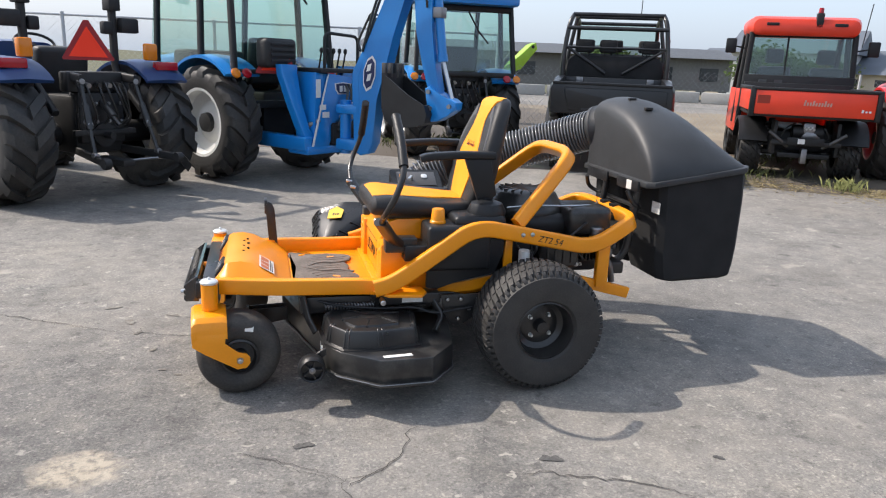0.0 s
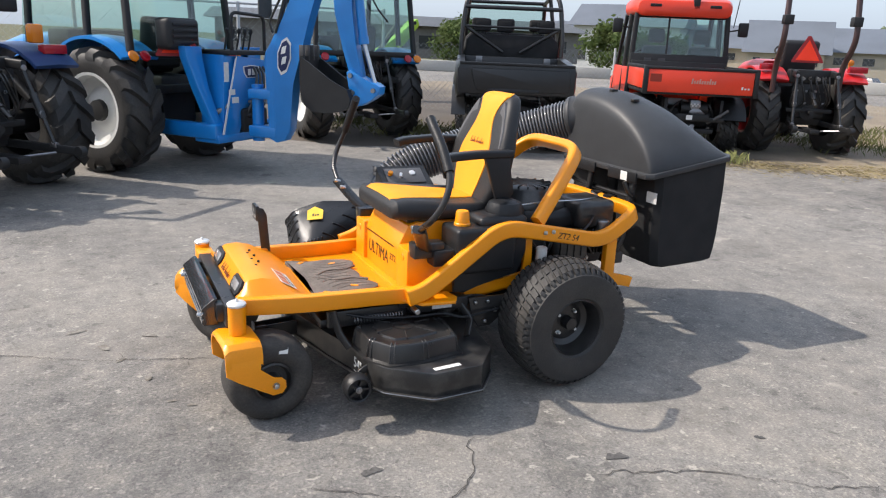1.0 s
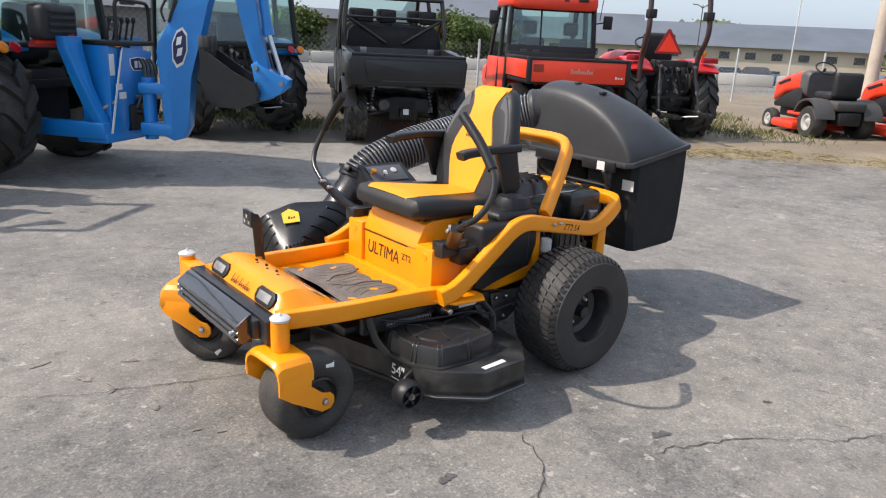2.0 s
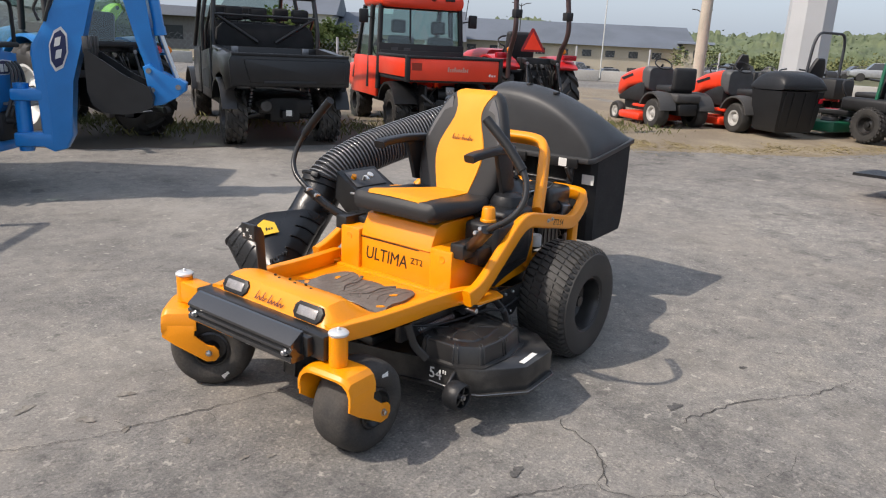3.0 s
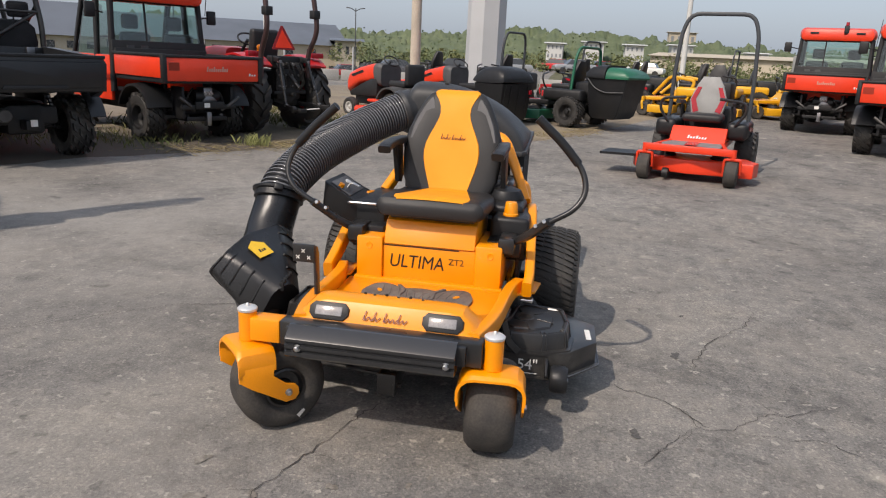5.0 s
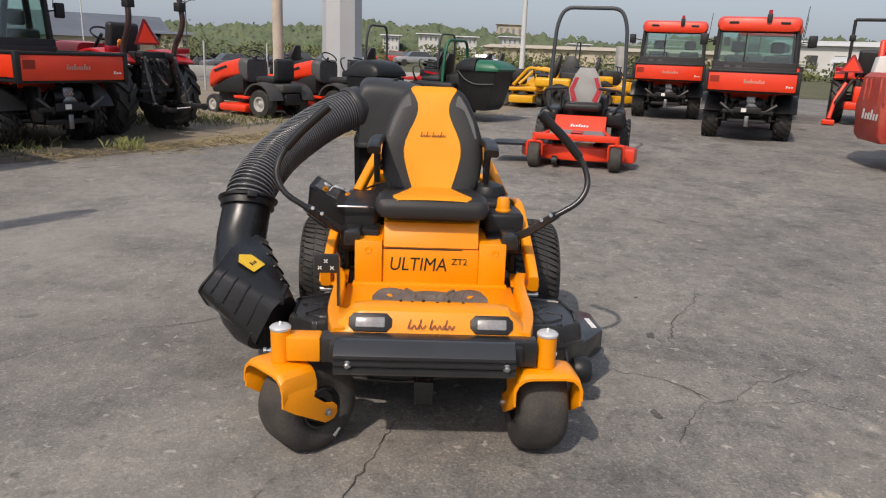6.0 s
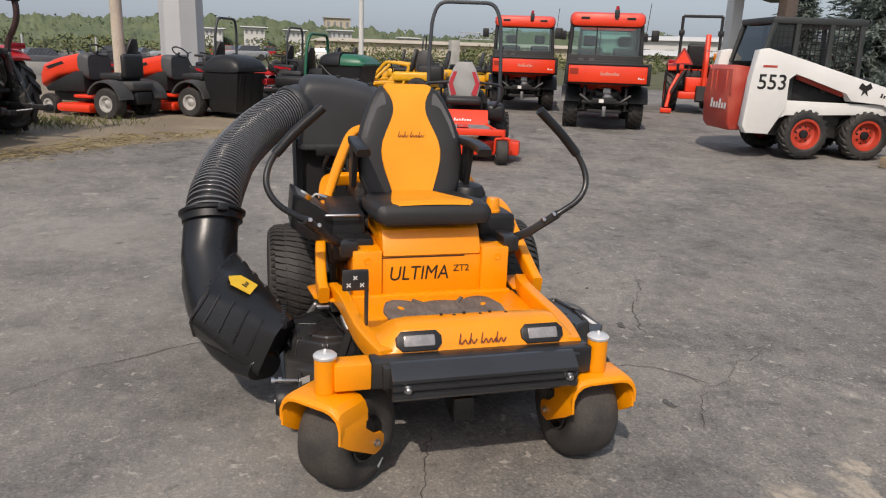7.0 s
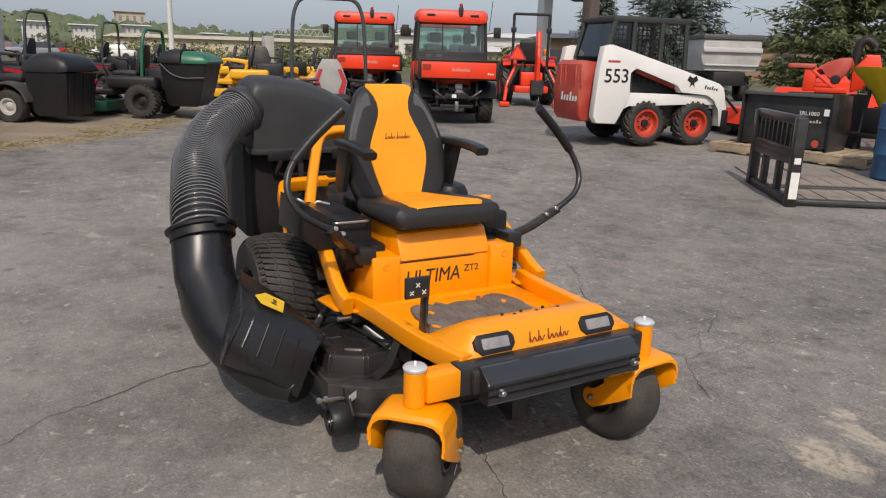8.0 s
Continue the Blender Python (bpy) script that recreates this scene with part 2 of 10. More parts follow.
MARK = mat("black_print", (0.015, 0.013, 0.012), 0.5, bump=0.0)
REDC = mat("crimson_print", (0.16, 0.018, 0.012), 0.5, bump=0.0)
SGRN = mat("sticker_yellow", (0.80, 0.50, 0.03), 0.5, var=0.08, scale=30, bump=0.0)

# ---- geometry helpers ----


def rot(ax, deg):
    return Matrix.Rotation(radians(deg), 4, ax)


def at(x, y, z):
    return Matrix.Translation((x, y, z))


Y_AX = rot("X", -90)
X_AX = rot("Y", 90)


def thing(name, m=None, label="", category="", group="", kind=""):
    ob = new(name)
    ob.empty_display_size = 0.2
    ob.matrix_world = m or Matrix()
    return tagged(ob, label, category, group, kind)


def part(name, bm, material, parent=None, label="", sharp=38):
    bmesh.ops.recalc_face_normals(bm, faces=bm.faces)
    lim = radians(sharp)
    for e in bm.edges:
        e.smooth = len(e.link_faces) == 2 and e.calc_face_angle(0) < lim
    for f in bm.faces:
        f.smooth = True
    me = bpy.data.meshes.new(name)
    bm.to_mesh(me)
    bm.free()
    me.materials.append(material)
    ob = new(name, me)
    ob.parent = parent
    if label:
        ob["label"] = label
    return ob


def B():
    return bmesh.new()


def box(bm, x0, x1, y0, y1, z0, z1, bev=0.0, m=None, seg=2):
    vs = [bm.verts.new((x, y, z)) for x in (x0, x1) for y in (y0, y1) for z in (z0, z1)]
    fs = [bm.faces.new([vs[i] for i in f]) for f in ((0, 1, 3, 2), (4, 6, 7, 5), (0, 4, 5, 1), (2, 3, 7, 6), (0, 2, 6, 4), (1, 5, 7, 3))]
    if bev:
        es = list({e for f in fs for e in f.edges})
        r = bmesh.ops.bevel(bm, geom=es, offset=bev, segments=seg, profile=0.5, affect="EDGES")
        vs = list({v for f in r["faces"] for v in f.verts} | {v for v in vs if v.is_valid})
    if m is not None:
        bmesh.ops.transform(bm, matrix=m, verts=vs)
    return bm


def loft(bm, rings, cap=True, closed=False):
    rows = [[bm.verts.new(p) for p in r] for r in rings]
    n = len(rows[0])
    pairs = list(zip(rows, rows[1:])) + ([(rows[-1], rows[0])] if closed else [])
    for a, b in pairs:
        for i in range(n):
            j = (i + 1) % n
            bm.faces.new((a[i], a[j], b[j], b[i]))
    if cap and not closed:
        bm.faces.new(rows[0][::-1])
        bm.faces.new(rows[-1])
    return bm


def lathe(bm, prof, seg=24, m=None, cap=True):
    m = m or Matrix()
    rings = [[m @ Vector((r * math.cos(2 * math.pi * i / seg), r * math.sin(2 * math.pi * i / seg), h)) for i in range(seg)] for r, h in prof]
    return loft(bm, rings, cap)


def cyl(bm, p, q, r, seg=14, r2=None, bev=0.0):
    p, q = Vector(p), Vector(q)
    m = Matrix.Translation(p) @ (q - p).to_track_quat("Z", "Y").to_matrix().to_4x4()
    h = (q - p).length
    r2 = r if r2 is None else r2
    pr = [(r - bev, 0), (r, bev), (r2, h - bev), (r2 - bev, h)] if bev else [(r, 0), (r2, h)]
    return lathe(bm, pr, seg, m)


def prism(bm, pts, h0, h1, m=None, bev=0.0, seg=2):
    """An outline in the local XY plane, drawn up from h0 to h1."""
    m = m or Matrix()
    a = [bm.verts.new(Vector((x, y, h0))) for x, y in pts]
    b = [bm.verts.new(Vector((x, y, h1))) for x, y in pts]
    fs = [bm.faces.new(a[::-1]), bm.faces.new(b)]
    n = len(pts)
    for i in range(n):
        fs.append(bm.faces.new((a[i], a[(i + 1) % n], b[(i + 1) % n], b[i])))
    vs = a + b
    if bev:
        es = list({e for f in fs[:2] for e in f.edges})
        r = bmesh.ops.bevel(bm, geom=es, offset=bev, segments=seg, profile=0.5, affect="EDGES")
        vs = list({v for f in r["faces"] for v in f.verts} | {v for v in vs if v.is_valid})
    bmesh.ops.transform(bm, matrix=m, verts=vs)
    return bm


XZ = Matrix(((1, 0, 0, 0), (0, 0, -1, 0), (0, 1, 0, 0), (0, 0, 0, 1)))  # outline x,y to x,z; height to -y
YZ = Matrix(((0, 0, 1, 0), (1, 0, 0, 0), (0, 1, 0, 0), (0, 0, 0, 1)))  # outline x,y to y,z; height to x


def fillet(pts, d, n=4, cyc=False):
    pts = [Vector(p) for p in pts]
    out = []
    k = len(pts)
    for i, p in enumerate(pts):
        if not cyc and i in (0, k - 1):
            out.append(p)
            continue
        a, b = pts[i - 1] - p, pts[(i + 1) % k] - p
        da, db = min(d, a.length * 0.49), min(d, b.length * 0.49)
        a, b = p + a.normalized() * da, p + b.normalized() * db
        for j in range(n + 1):
            t = j / n
            out.append(a * (1 - t) ** 2 + p * 2 * t * (1 - t) + b * t * t)
    return out


def sect(w, h, r=None, n=3):
    """A rounded rectangle w wide and h high."""
    r = min(w, h) * 0.3 if r is None else r
    out = []
    for cx, cy, a0 in ((w / 2 - r, h / 2 - r, 0), (-w / 2 + r, h / 2 - r, 90), (-w / 2 + r, -h / 2 + r, 180), (w / 2 - r, -h / 2 + r, 270)):
        for j in range(n + 1):
            a = radians(a0 + 90 * j / n)
            out.append((cx + r * math.cos(a), cy + r * math.sin(a)))
    return out


def ring_pts(r, seg):
    return [(r * math.cos(2 * math.pi * i / seg), r * math.sin(2 * math.pi * i / seg)) for i in range(seg)]


def sweep(bm, pts, section, up=(0, 0, 1), cyc=False, scales=None):
    """Carries a section (side, up) along a path."""
    pts = [Vector(p) for p in pts]
    k = len(pts)
    rings = []
    u = Vector(up)
    for i, p in enumerate(pts):
        if cyc:
            t = pts[(i + 1) % k] - pts[i - 1]
        else:
            t = pts[min(i + 1, k - 1)] - pts[max(i - 1, 0)]
        t.normalize()
        side = t.cross(u)
        if side.length < 0.05:
            side = rings and last_side or Vector((1, 0, 0)).cross(t)
        side.normalize()
        last_side = side
        v = side.cross(t)
        u = v if not cyc else u
        s = scales[i] if scales else 1
        rings.append([p + side * a * s + v * b * s for a, b in section])
    return loft(bm, rings, closed=cyc)


def tube(bm, pts, r, seg=10, d=0.05, n=4, cyc=False, up=(0, 0, 1)):
    return sweep(bm, fillet(pts, d, n, cyc) if d else pts, ring_pts(r, seg), up, cyc)


def bar(bm, pts, w, h, d=0.06, n=4, r=None, up=(0, 0, 1), cyc=False):
    return sweep(bm, fillet(pts, d, n, cyc) if d else pts, sect(w, h, r), up, cyc)


def bolt(bm, p, axis="y", r=0.008, h=0.008):
    m = at(*p) @ {"y": Y_AX, "x": X_AX, "z": Matrix()}[axis]
    lathe(bm, [(r * 1.5, -h * 0.3), (r * 1.5, 0), (r, 0.0), (r, h), (r * 0.7, h * 1.2)], 8, m)
    return bm


def tyre(bm, R, W, rim, m, seg=40, flat=0.36, crown=0.015):
    pr = [(rim, -0.40 * W), (rim + 0.012, -0.46 * W), (rim + (R - rim) * 0.45, -0.5 * W), (R - (R - rim) * 0.22, -0.48 * W),
          (R - crown, -flat * W), (R - crown * 0.25, -flat * 0.5 * W), (R, 0)]
    pr = pr + [(r, -h) for r, h in pr[-2::-1]]
    return lathe(bm, pr, seg, m, cap=False)


def lug(bm, m, R, st, w, h):
    """One tread lug through stations (angle, across), of width w (radians) and height h."""
    rows = []
    for a, z, drop in st:
        r0, r1 = R - 0.02 - drop, R + h - drop
        row = [m @ Vector((r * math.cos(t), r * math.sin(t), z)) for r, t in ((r0, a - w / 2), (r1, a - w * 0.38), (r1, a + w * 0.38), (r0, a + w / 2))]
        rows.append([bm.verts.new(p) for p in row])
    for p, q in zip(rows, rows[1:]):
        for i in range(3):
            bm.faces.new((p[i], p[i + 1], q[i + 1], q[i]))
        bm.faces.new((p[3], p[0], q[0], q[3]))
    bm.faces.new(rows[0])
    bm.faces.new(rows[-1][::-1])


def ag_lugs(bm, R, W, m, n=18, h=0.035, sweep_a=0.34, w=0.11, turn=1):
    for i in range(n):
        for s in (-1, 1):
            a0 = 2 * math.pi * (i + (0.5 if s > 0 else 0)) / n
            lug(bm, m, R, [(a0 + turn * sweep_a * f, s * W * (0.01 + 0.49 * f), dr) for f, dr in ((0, 0), (0.45, 0.0), (0.82, 0.012), (1.0, 0.06))], w, h)


def block_lugs(bm, R, W, m, n=34, rows=(-0.36, -0.18, 0, 0.18, 0.36), h=0.008, w=0.12, slant=0.05, half=0.075):
    for k, f in enumerate(rows):
        for i in range(n):
            a = 2 * math.pi * (i + 0.5 * (k % 2)) / n
            lug(bm, m, R - 0.012 * abs(f) * 2, [(a - slant, W * (f - half), 0), (a + slant, W * (f + half), 0)], w, h)


def sup(w, h, ex=3.5, n=40):
    """A soft-cornered oval w wide and h high."""
    out = []
    for i in range(n):
        a = 2 * math.pi * i / n
        c, s = math.cos(a), math.sin(a)
        out.append((w / 2 * math.copysign(abs(c) ** (2 / ex), c), h / 2 * math.copysign(abs(s) ** (2 / ex), s)))
    return out


def scribble(bm, m, w, h, r=0.0016):
    """A slanting mark: two runs of a low wave with a few tall strokes, standing for a script word."""
    up_ = m.to_3x3() @ Vector((0, 0, 1))
    sec = [(-r, -r * 0.4), (r, -r * 0.4), (r, r * 0.4), (-r, r * 0.4)]

    def put(pts):
        sweep(bm, [m @ Vector((px + 0.28 * (py + h / 2), py, 0.0015)) for px, py in pts], sec, up_)

    for x0, x1, k in ((-0.5, -0.12, 3), (-0.04, 0.5, 5)):
        put([(w * (x0 + (x1 - x0) * i / (k * 8)), -h * 0.28 + h * 0.2 * math.cos(2 * math.pi * i / 8)) for i in range(k * 8 + 1)])
        for f in (0.03, 0.62):
            xs = w * (x0 + (x1 - x0) * f)
            put([(xs, -h * 0.48), (xs, 0), (xs, h * 0.5)])
    return bm


def bars_of_print(bm, m, w, h, n, slant=0.2, gap=0.35, rnd=None, thick=0.002):
    """A row of short upright strokes that stands for printing which is not spelled out."""
    rnd = rnd or random.Random(5)
    step = w / n
    for i in range(n):
        hh = h * (1.0, 0.62, 0.66, 1.0, 0.6, 0.64, 0.62)[i % 7] if gap < 0.5 else h
        x0 = -w / 2 + i * step
        x1 = x0 + step * (1 - gap)
        prism(bm, [(x0, -h / 2), (x1, -h / 2), (x1 + slant * hh, -h / 2 + hh), (x0 + slant * hh, -h / 2 + hh)], 0, thick, m)
    return bm


def lettering(text, size, m, material, parent, name="number", label="", weight=0.0):
    cu = bpy.data.curves.new("text", "FONT")
    cu.body, cu.size, cu.extrude, cu.align_x, cu.align_y = text, size, 0.001, "CENTER", "CENTER"
    cu.offset = size * weight
    tmp = bpy.data.objects.new("text", cu)
    me = bpy.data.meshes.new_from_object(tmp)
    bpy.data.objects.remove(tmp)
    me.transform(m)
    me.materials.clear()
    me.materials.append(material)
    ob = new(name, me)
    ob.parent = parent
    if label:
        ob["label"] = label
    return ob

# ---- ground ----


def gz(x, y):
    """Height of the ground: level round the mower, rising gently outward, and falling away far beyond the road on one side."""
    r = math.hypot(x + 1, y)
    az = math.degrees(math.atan2(y, x + 1))
    side = min(1.0, max(0.0, (az - 3) / 20)) * min(1.0, max(0.0, (115 - az) / 20))
    return 0.27 * min(1.0, max(0.0, (r - 4.5) / 11.5)) - 3.0 * side * min(1.0, max(0.0, (r - 30) / 70))


g = B()
rings = [[Vector((-1 + R * math.cos(2 * math.pi * i / 120), R * math.sin(2 * math.pi * i / 120), 0)) for i in range(120)] for R in (0.5, 4.5, 16, 29, 40, 60, 80, 100, 140, 400, 1500)]
for ring_ in rings:
    for p in ring_:
        p.z = gz(p.x, p.y)
loft(g, rings, cap=False)
g.verts.ensure_lookup_table()
g.faces.new(g.verts[:120])
ground = part("ground", g, asphalt())
tagged(ground, "worn grey cracked asphalt lot with stains and scuffs", "asphalt ground", kind="structure")

DIRT = mat("dry_dirt", (0.27, 0.215, 0.15), 0.95, var=0.35, scale=1.3, bump=0.6, fine=45, col2=(0.37, 0.305, 0.21))
LAWN = mat("rough_grass", (0.10, 0.115, 0.04), 0.95, var=0.4, scale=0.8, bump=0.6, fine=30, col2=(0.20, 0.17, 0.08))
nt = DIRT.node_tree
tc_ = nt.nodes["Principled BSDF"].inputs["Base Color"].links[0].from_socket
ax_ = nt.nodes.new("ShaderNodeSeparateXYZ")
nt.links.new(next(n for n in nt.nodes if n.type == "TEX_COORD").outputs["Object"], ax_.inputs["Vector"])
wob = nt.nodes.new("ShaderNodeTexNoise")
wob.inputs["Scale"].default_value, wob.inputs["Detail"].default_value = 0.9, 5
nt.links.new(next(n for n in nt.nodes if n.type == "TEX_COORD").outputs["Object"], wob.inputs["Vector"])
sum_ = nt.nodes.new("ShaderNodeMath")
sum_.operation = "MULTIPLY_ADD"
sum_.inputs[1].default_value = 3.2
nt.links.new(wob.outputs["Fac"], sum_.inputs[0])
nt.links.new(ax_.outputs["X"], sum_.inputs[2])
rng = nt.nodes.new("ShaderNodeMapRange")
rng.inputs["From Min"].default_value, rng.inputs["From Max"].default_value = 7.0, 8.6
nt.links.new(sum_.outputs["Value"], rng.inputs["Value"])
# darker at low x: dark mulch plus the vehicles' shade, both in the colour
soil_shade = nt.nodes.new("ShaderNodeMix")
soil_shade.data_type = "RGBA"
soil_shade.inputs["A"].default_value = (0.085, 0.07, 0.055, 1)
nt.links.new(rng.outputs["Result"], soil_shade.inputs["Factor"])
nt.links.new(tc_, soil_shade.inputs["B"])
nt.links.new(soil_shade.outputs["Result"], nt.nodes["Principled BSDF"].inputs["Base Color"])
edge = [(-7, 8.6), (-2, 7.9), (0.6, 6.7), (2.3, 5.55), (3.6, 5.0), (4.7, 4.05), (5.7, 3.25), (6.9, 2.05), (7.7, 0.95), (8.5, -0.05), (9.6, -0.75), (11.2, -1.3), (13.5, -2.2), (17, -3.2)]
eb = B()
rnd = random.Random(2)
fine = []
for a, b in zip(edge, edge[1:]):
    for k in range(6):
        f = k / 6
        fine.append((a[0] + (b[0] - a[0]) * f + rnd.uniform(-0.06, 0.06), a[1] + (b[1] - a[1]) * f + rnd.uniform(-0.06, 0.06)))
rows = []
for off, h in ((0, -0.004), (0.12, 0.008), (0.8, 0.02), (2.2, 0.028), (5, 0.03), (11, 0.03), (30, 0.03)):
    row = []
    for x, y in fine:
        px, py = x + 0.70 * off, y + 0.71 * off
        row.append(eb.verts.new((px, py, gz(px, py) + h + rnd.uniform(-0.006, 0.01) * (off > 0.05))))
    rows.append(row)
for a, b in zip(rows, rows[1:]):
    for i in range(len(a) - 1):
        eb.faces.new((a[i], a[i + 1], b[i + 1], b[i]))
tagged(part("dirt_verge", eb, DIRT, sharp=80), "dry brown dirt verge with straw along the asphalt edge", "dirt ground", kind="structure")


def tufts(name, spots, n, spread, h, material, label, seed=1, flat=False):
    """Grass and weeds: many thin bent blades round the spots."""
    rn = random.Random(seed)
    bm = B()
    for sx, sy, k in spots:
        for i in range(int(n * k)):
            x, y = sx + rn.gauss(0, spread), sy + rn.gauss(0, spread)
            z, a = gz(x, y) + 0.01, rn.uniform(0, 6.28)
            hh, w = h * rn.uniform(0.3, 1.2), rn.uniform(0.0015, 0.0045)
            dx, dy = math.cos(a), math.sin(a)
            ln = rn.uniform(0.2, 0.9) * hh if not flat else hh * 2.5
            hz = hh if not flat else 0.015
            p = [(x - dy * w, y + dx * w, z), (x + dy * w, y - dx * w, z), (x + dx * ln * 0.4 + dy * w * 0.7, y + dy * ln * 0.4 - dx * w * 0.7, z + hz * 0.7), (x + dx * ln, y + dy * ln, z + hz)]
            v = [bm.verts.new(q) for q in p]
            bm.faces.new((v[0], v[1], v[2]))
            bm.faces.new((v[0], v[2], v[3]))
    return tagged(part(name, bm, material), label, "weeds", kind="stuff")


WEED = mat("weed_green", (0.15, 0.18, 0.055), 0.9, var=0.4, scale=2.0, bump=0, col2=(0.30, 0.27, 0.11))
STRAW = mat("straw", (0.42, 0.34, 0.17), 0.9, var=0.3, scale=3.0, bump=0)
rn = random.Random(11)
tufts("weeds", [(2.3, 8.2, 1.5), (2.5, 7.2, 1), (1.2, 7.9, 1), (2.9, 7.0, 1.2), (4.6, 7.2, 1.5), (4.9, 5.9, 1), (5.1, 5.0, 0.6), (6.9, 6.0, 1), (8.3, 4.4, 1.4), (8.7, 3.6, 1.2), (9.3, 4.6, 1), (10.2, 5.0, 1), (8.9, 2.9, 0.5), (11.5, 3.5, 1), (12.5, 2.0, 1), (13, 0.5, 0.8), (7.9, 5.4, 1)], 420, 0.36, 0.11, WEED, "green and yellow weeds along the verge", 4)
tufts("straw", [(5.9, 3.5, 1.6), (6.6, 2.9, 1.6), (7.2, 2.5, 1.6), (7.8, 1.9, 1.5), (8.2, 1.2, 1.4), (8.6, 0.8, 1.4), (9.2, 0.2, 1.2), (5.0, 4.2, 0.8), (10, -0.4, 1)], 600, 0.32, 0.05, STRAW, "dry straw strewn over the dirt", 6, True)
tufts("weeds", [(5.62, 3.72, 1.0)], 130, 0.09, 0.14, mat("pale_weed", (0.32, 0.33, 0.12), 0.9, bump=0), "pale cut weeds lying in a heap", 8)

# cracks in the asphalt: thin dark furrows
CRK = mat("crack_dirt", (0.085, 0.078, 0.07), 0.95, var=0.3, scale=12, bump=0.4, fine=70)


def crack(pts, w, seed):
    """A jagged furrow of uneven width, with short hairlines leaving it."""
    rn = random.Random(seed)
    bm = B()

    def run(way, width):
        line = []
        for a, b in zip(way, way[1:]):
            n = max(2, int(math.dist(a, b) / 0.028))
            for i in range(n):
                f = i / n
                line.append((a[0] + (b[0] - a[0]) * f + rn.uniform(-0.011, 0.011), a[1] + (b[1] - a[1]) * f + rn.uniform(-0.011, 0.011)))
        line.append(way[-1])
        prev, ww = None, width * 0.25
        for k, ((x, y), (x2, y2)) in enumerate(zip(line, line[1:])):
            l = math.dist((x, y), (x2, y2)) or 1
            ww = min(width, max(width * 0.4, ww + rn.uniform(-0.3, 0.3) * width)) * (0.4 if k in (0, len(line) - 2) else 1)
            nx, ny = -(y2 - y) / l * ww / 2, (x2 - x) / l * ww / 2
            cur = [bm.verts.new((x + nx, y + ny, gz(x, y) + 0.004)), bm.verts.new((x - nx, y - ny, gz(x, y) + 0.004))]
            if prev:
                bm.faces.new((prev[0], prev[1], cur[1], cur[0]))
            prev = cur
        return line

    line = run(pts, w * 0.42)
    for k in range(3, len(line) - 2, 9):
        a, r = rn.uniform(0, 6.28), rn.uniform(0.05, 0.13)
        run([line[k], (line[k][0] + r * math.cos(a), line[k][1] + r * math.sin(a))], w * 0.3)
    return tagged(part("asphalt_crack", bm, CRK), "narrow dark jagged crack in the asphalt", "crack", "cracks", "structure")


PATCH = mat("tan_patch", (0.36, 0.33, 0.285), 0.95, var=0.4, scale=14, bump=0.5, fine=60, col2=(0.24, 0.215, 0.18))
OILY = mat("oil_spot", (0.13, 0.124, 0.117), 0.8, var=0.4, scale=14, bump=0.5, fine=90, col2=(0.15, 0.143, 0.133))


def blot(x, y, r, seed, material, label):
    """A flat ragged stain."""
    rn = random.Random(seed)
    bm = B()
    n = 22
    ring = []
    for i in range(n):
        a = 2 * math.pi * i / n
        k = r * (0.72 + 0.3 * math.sin(2 * a + seed) + 0.14 * math.sin(5 * a + 2 * seed) + rn.uniform(-0.1, 0.1))
        ring.append(bm.verts.new((x + k * math.cos(a) * 1.2, y + k * math.sin(a), gz(x, y) + 0.0035)))
    bm.faces.new(ring)
    return tagged(part("ground_stain", bm, material), label, "stain", "stains", "structure")


for i, (x, y, r) in enumerate(((-1.23, -0.35, 0.022), (-1.12, -0.26, 0.018), (-1.48, -0.28, 0.02), (1.93, -1.81, 0.05), (-1.78, 0.42, 0.045), (-1.62, 0.02, 0.03), (-1.72, 0.25, 0.028), (-1.9, 0.66, 0.05), (-1.55, -0.22, 0.022), (-1.58, 0.5, 0.04))):
    blot(x, y, r * 0.75, i, PATCH, "small pale tan patch worn into the asphalt")
for i, (x, y, r) in enumerate(((-0.98, -0.98, 0.07), (-0.12, -1.22, 0.08), (0.5, -1.32, 0.04), (2.4, -2.3, 0.06))):
    blot(x, y, r * 0.45, 20 + i, OILY, "dark oily spot on the asphalt")


# ---- the zero-turn mower ----
MC = -0.057  # its middle line
FRONT = Matrix(((0, 0, -1, 0), (-1, 0, 0, 0), (0, 1, 0, 0), (0, 0, 0, 1)))


def mir(p):
    return (p[0], 2 * MC - p[1], p[2])


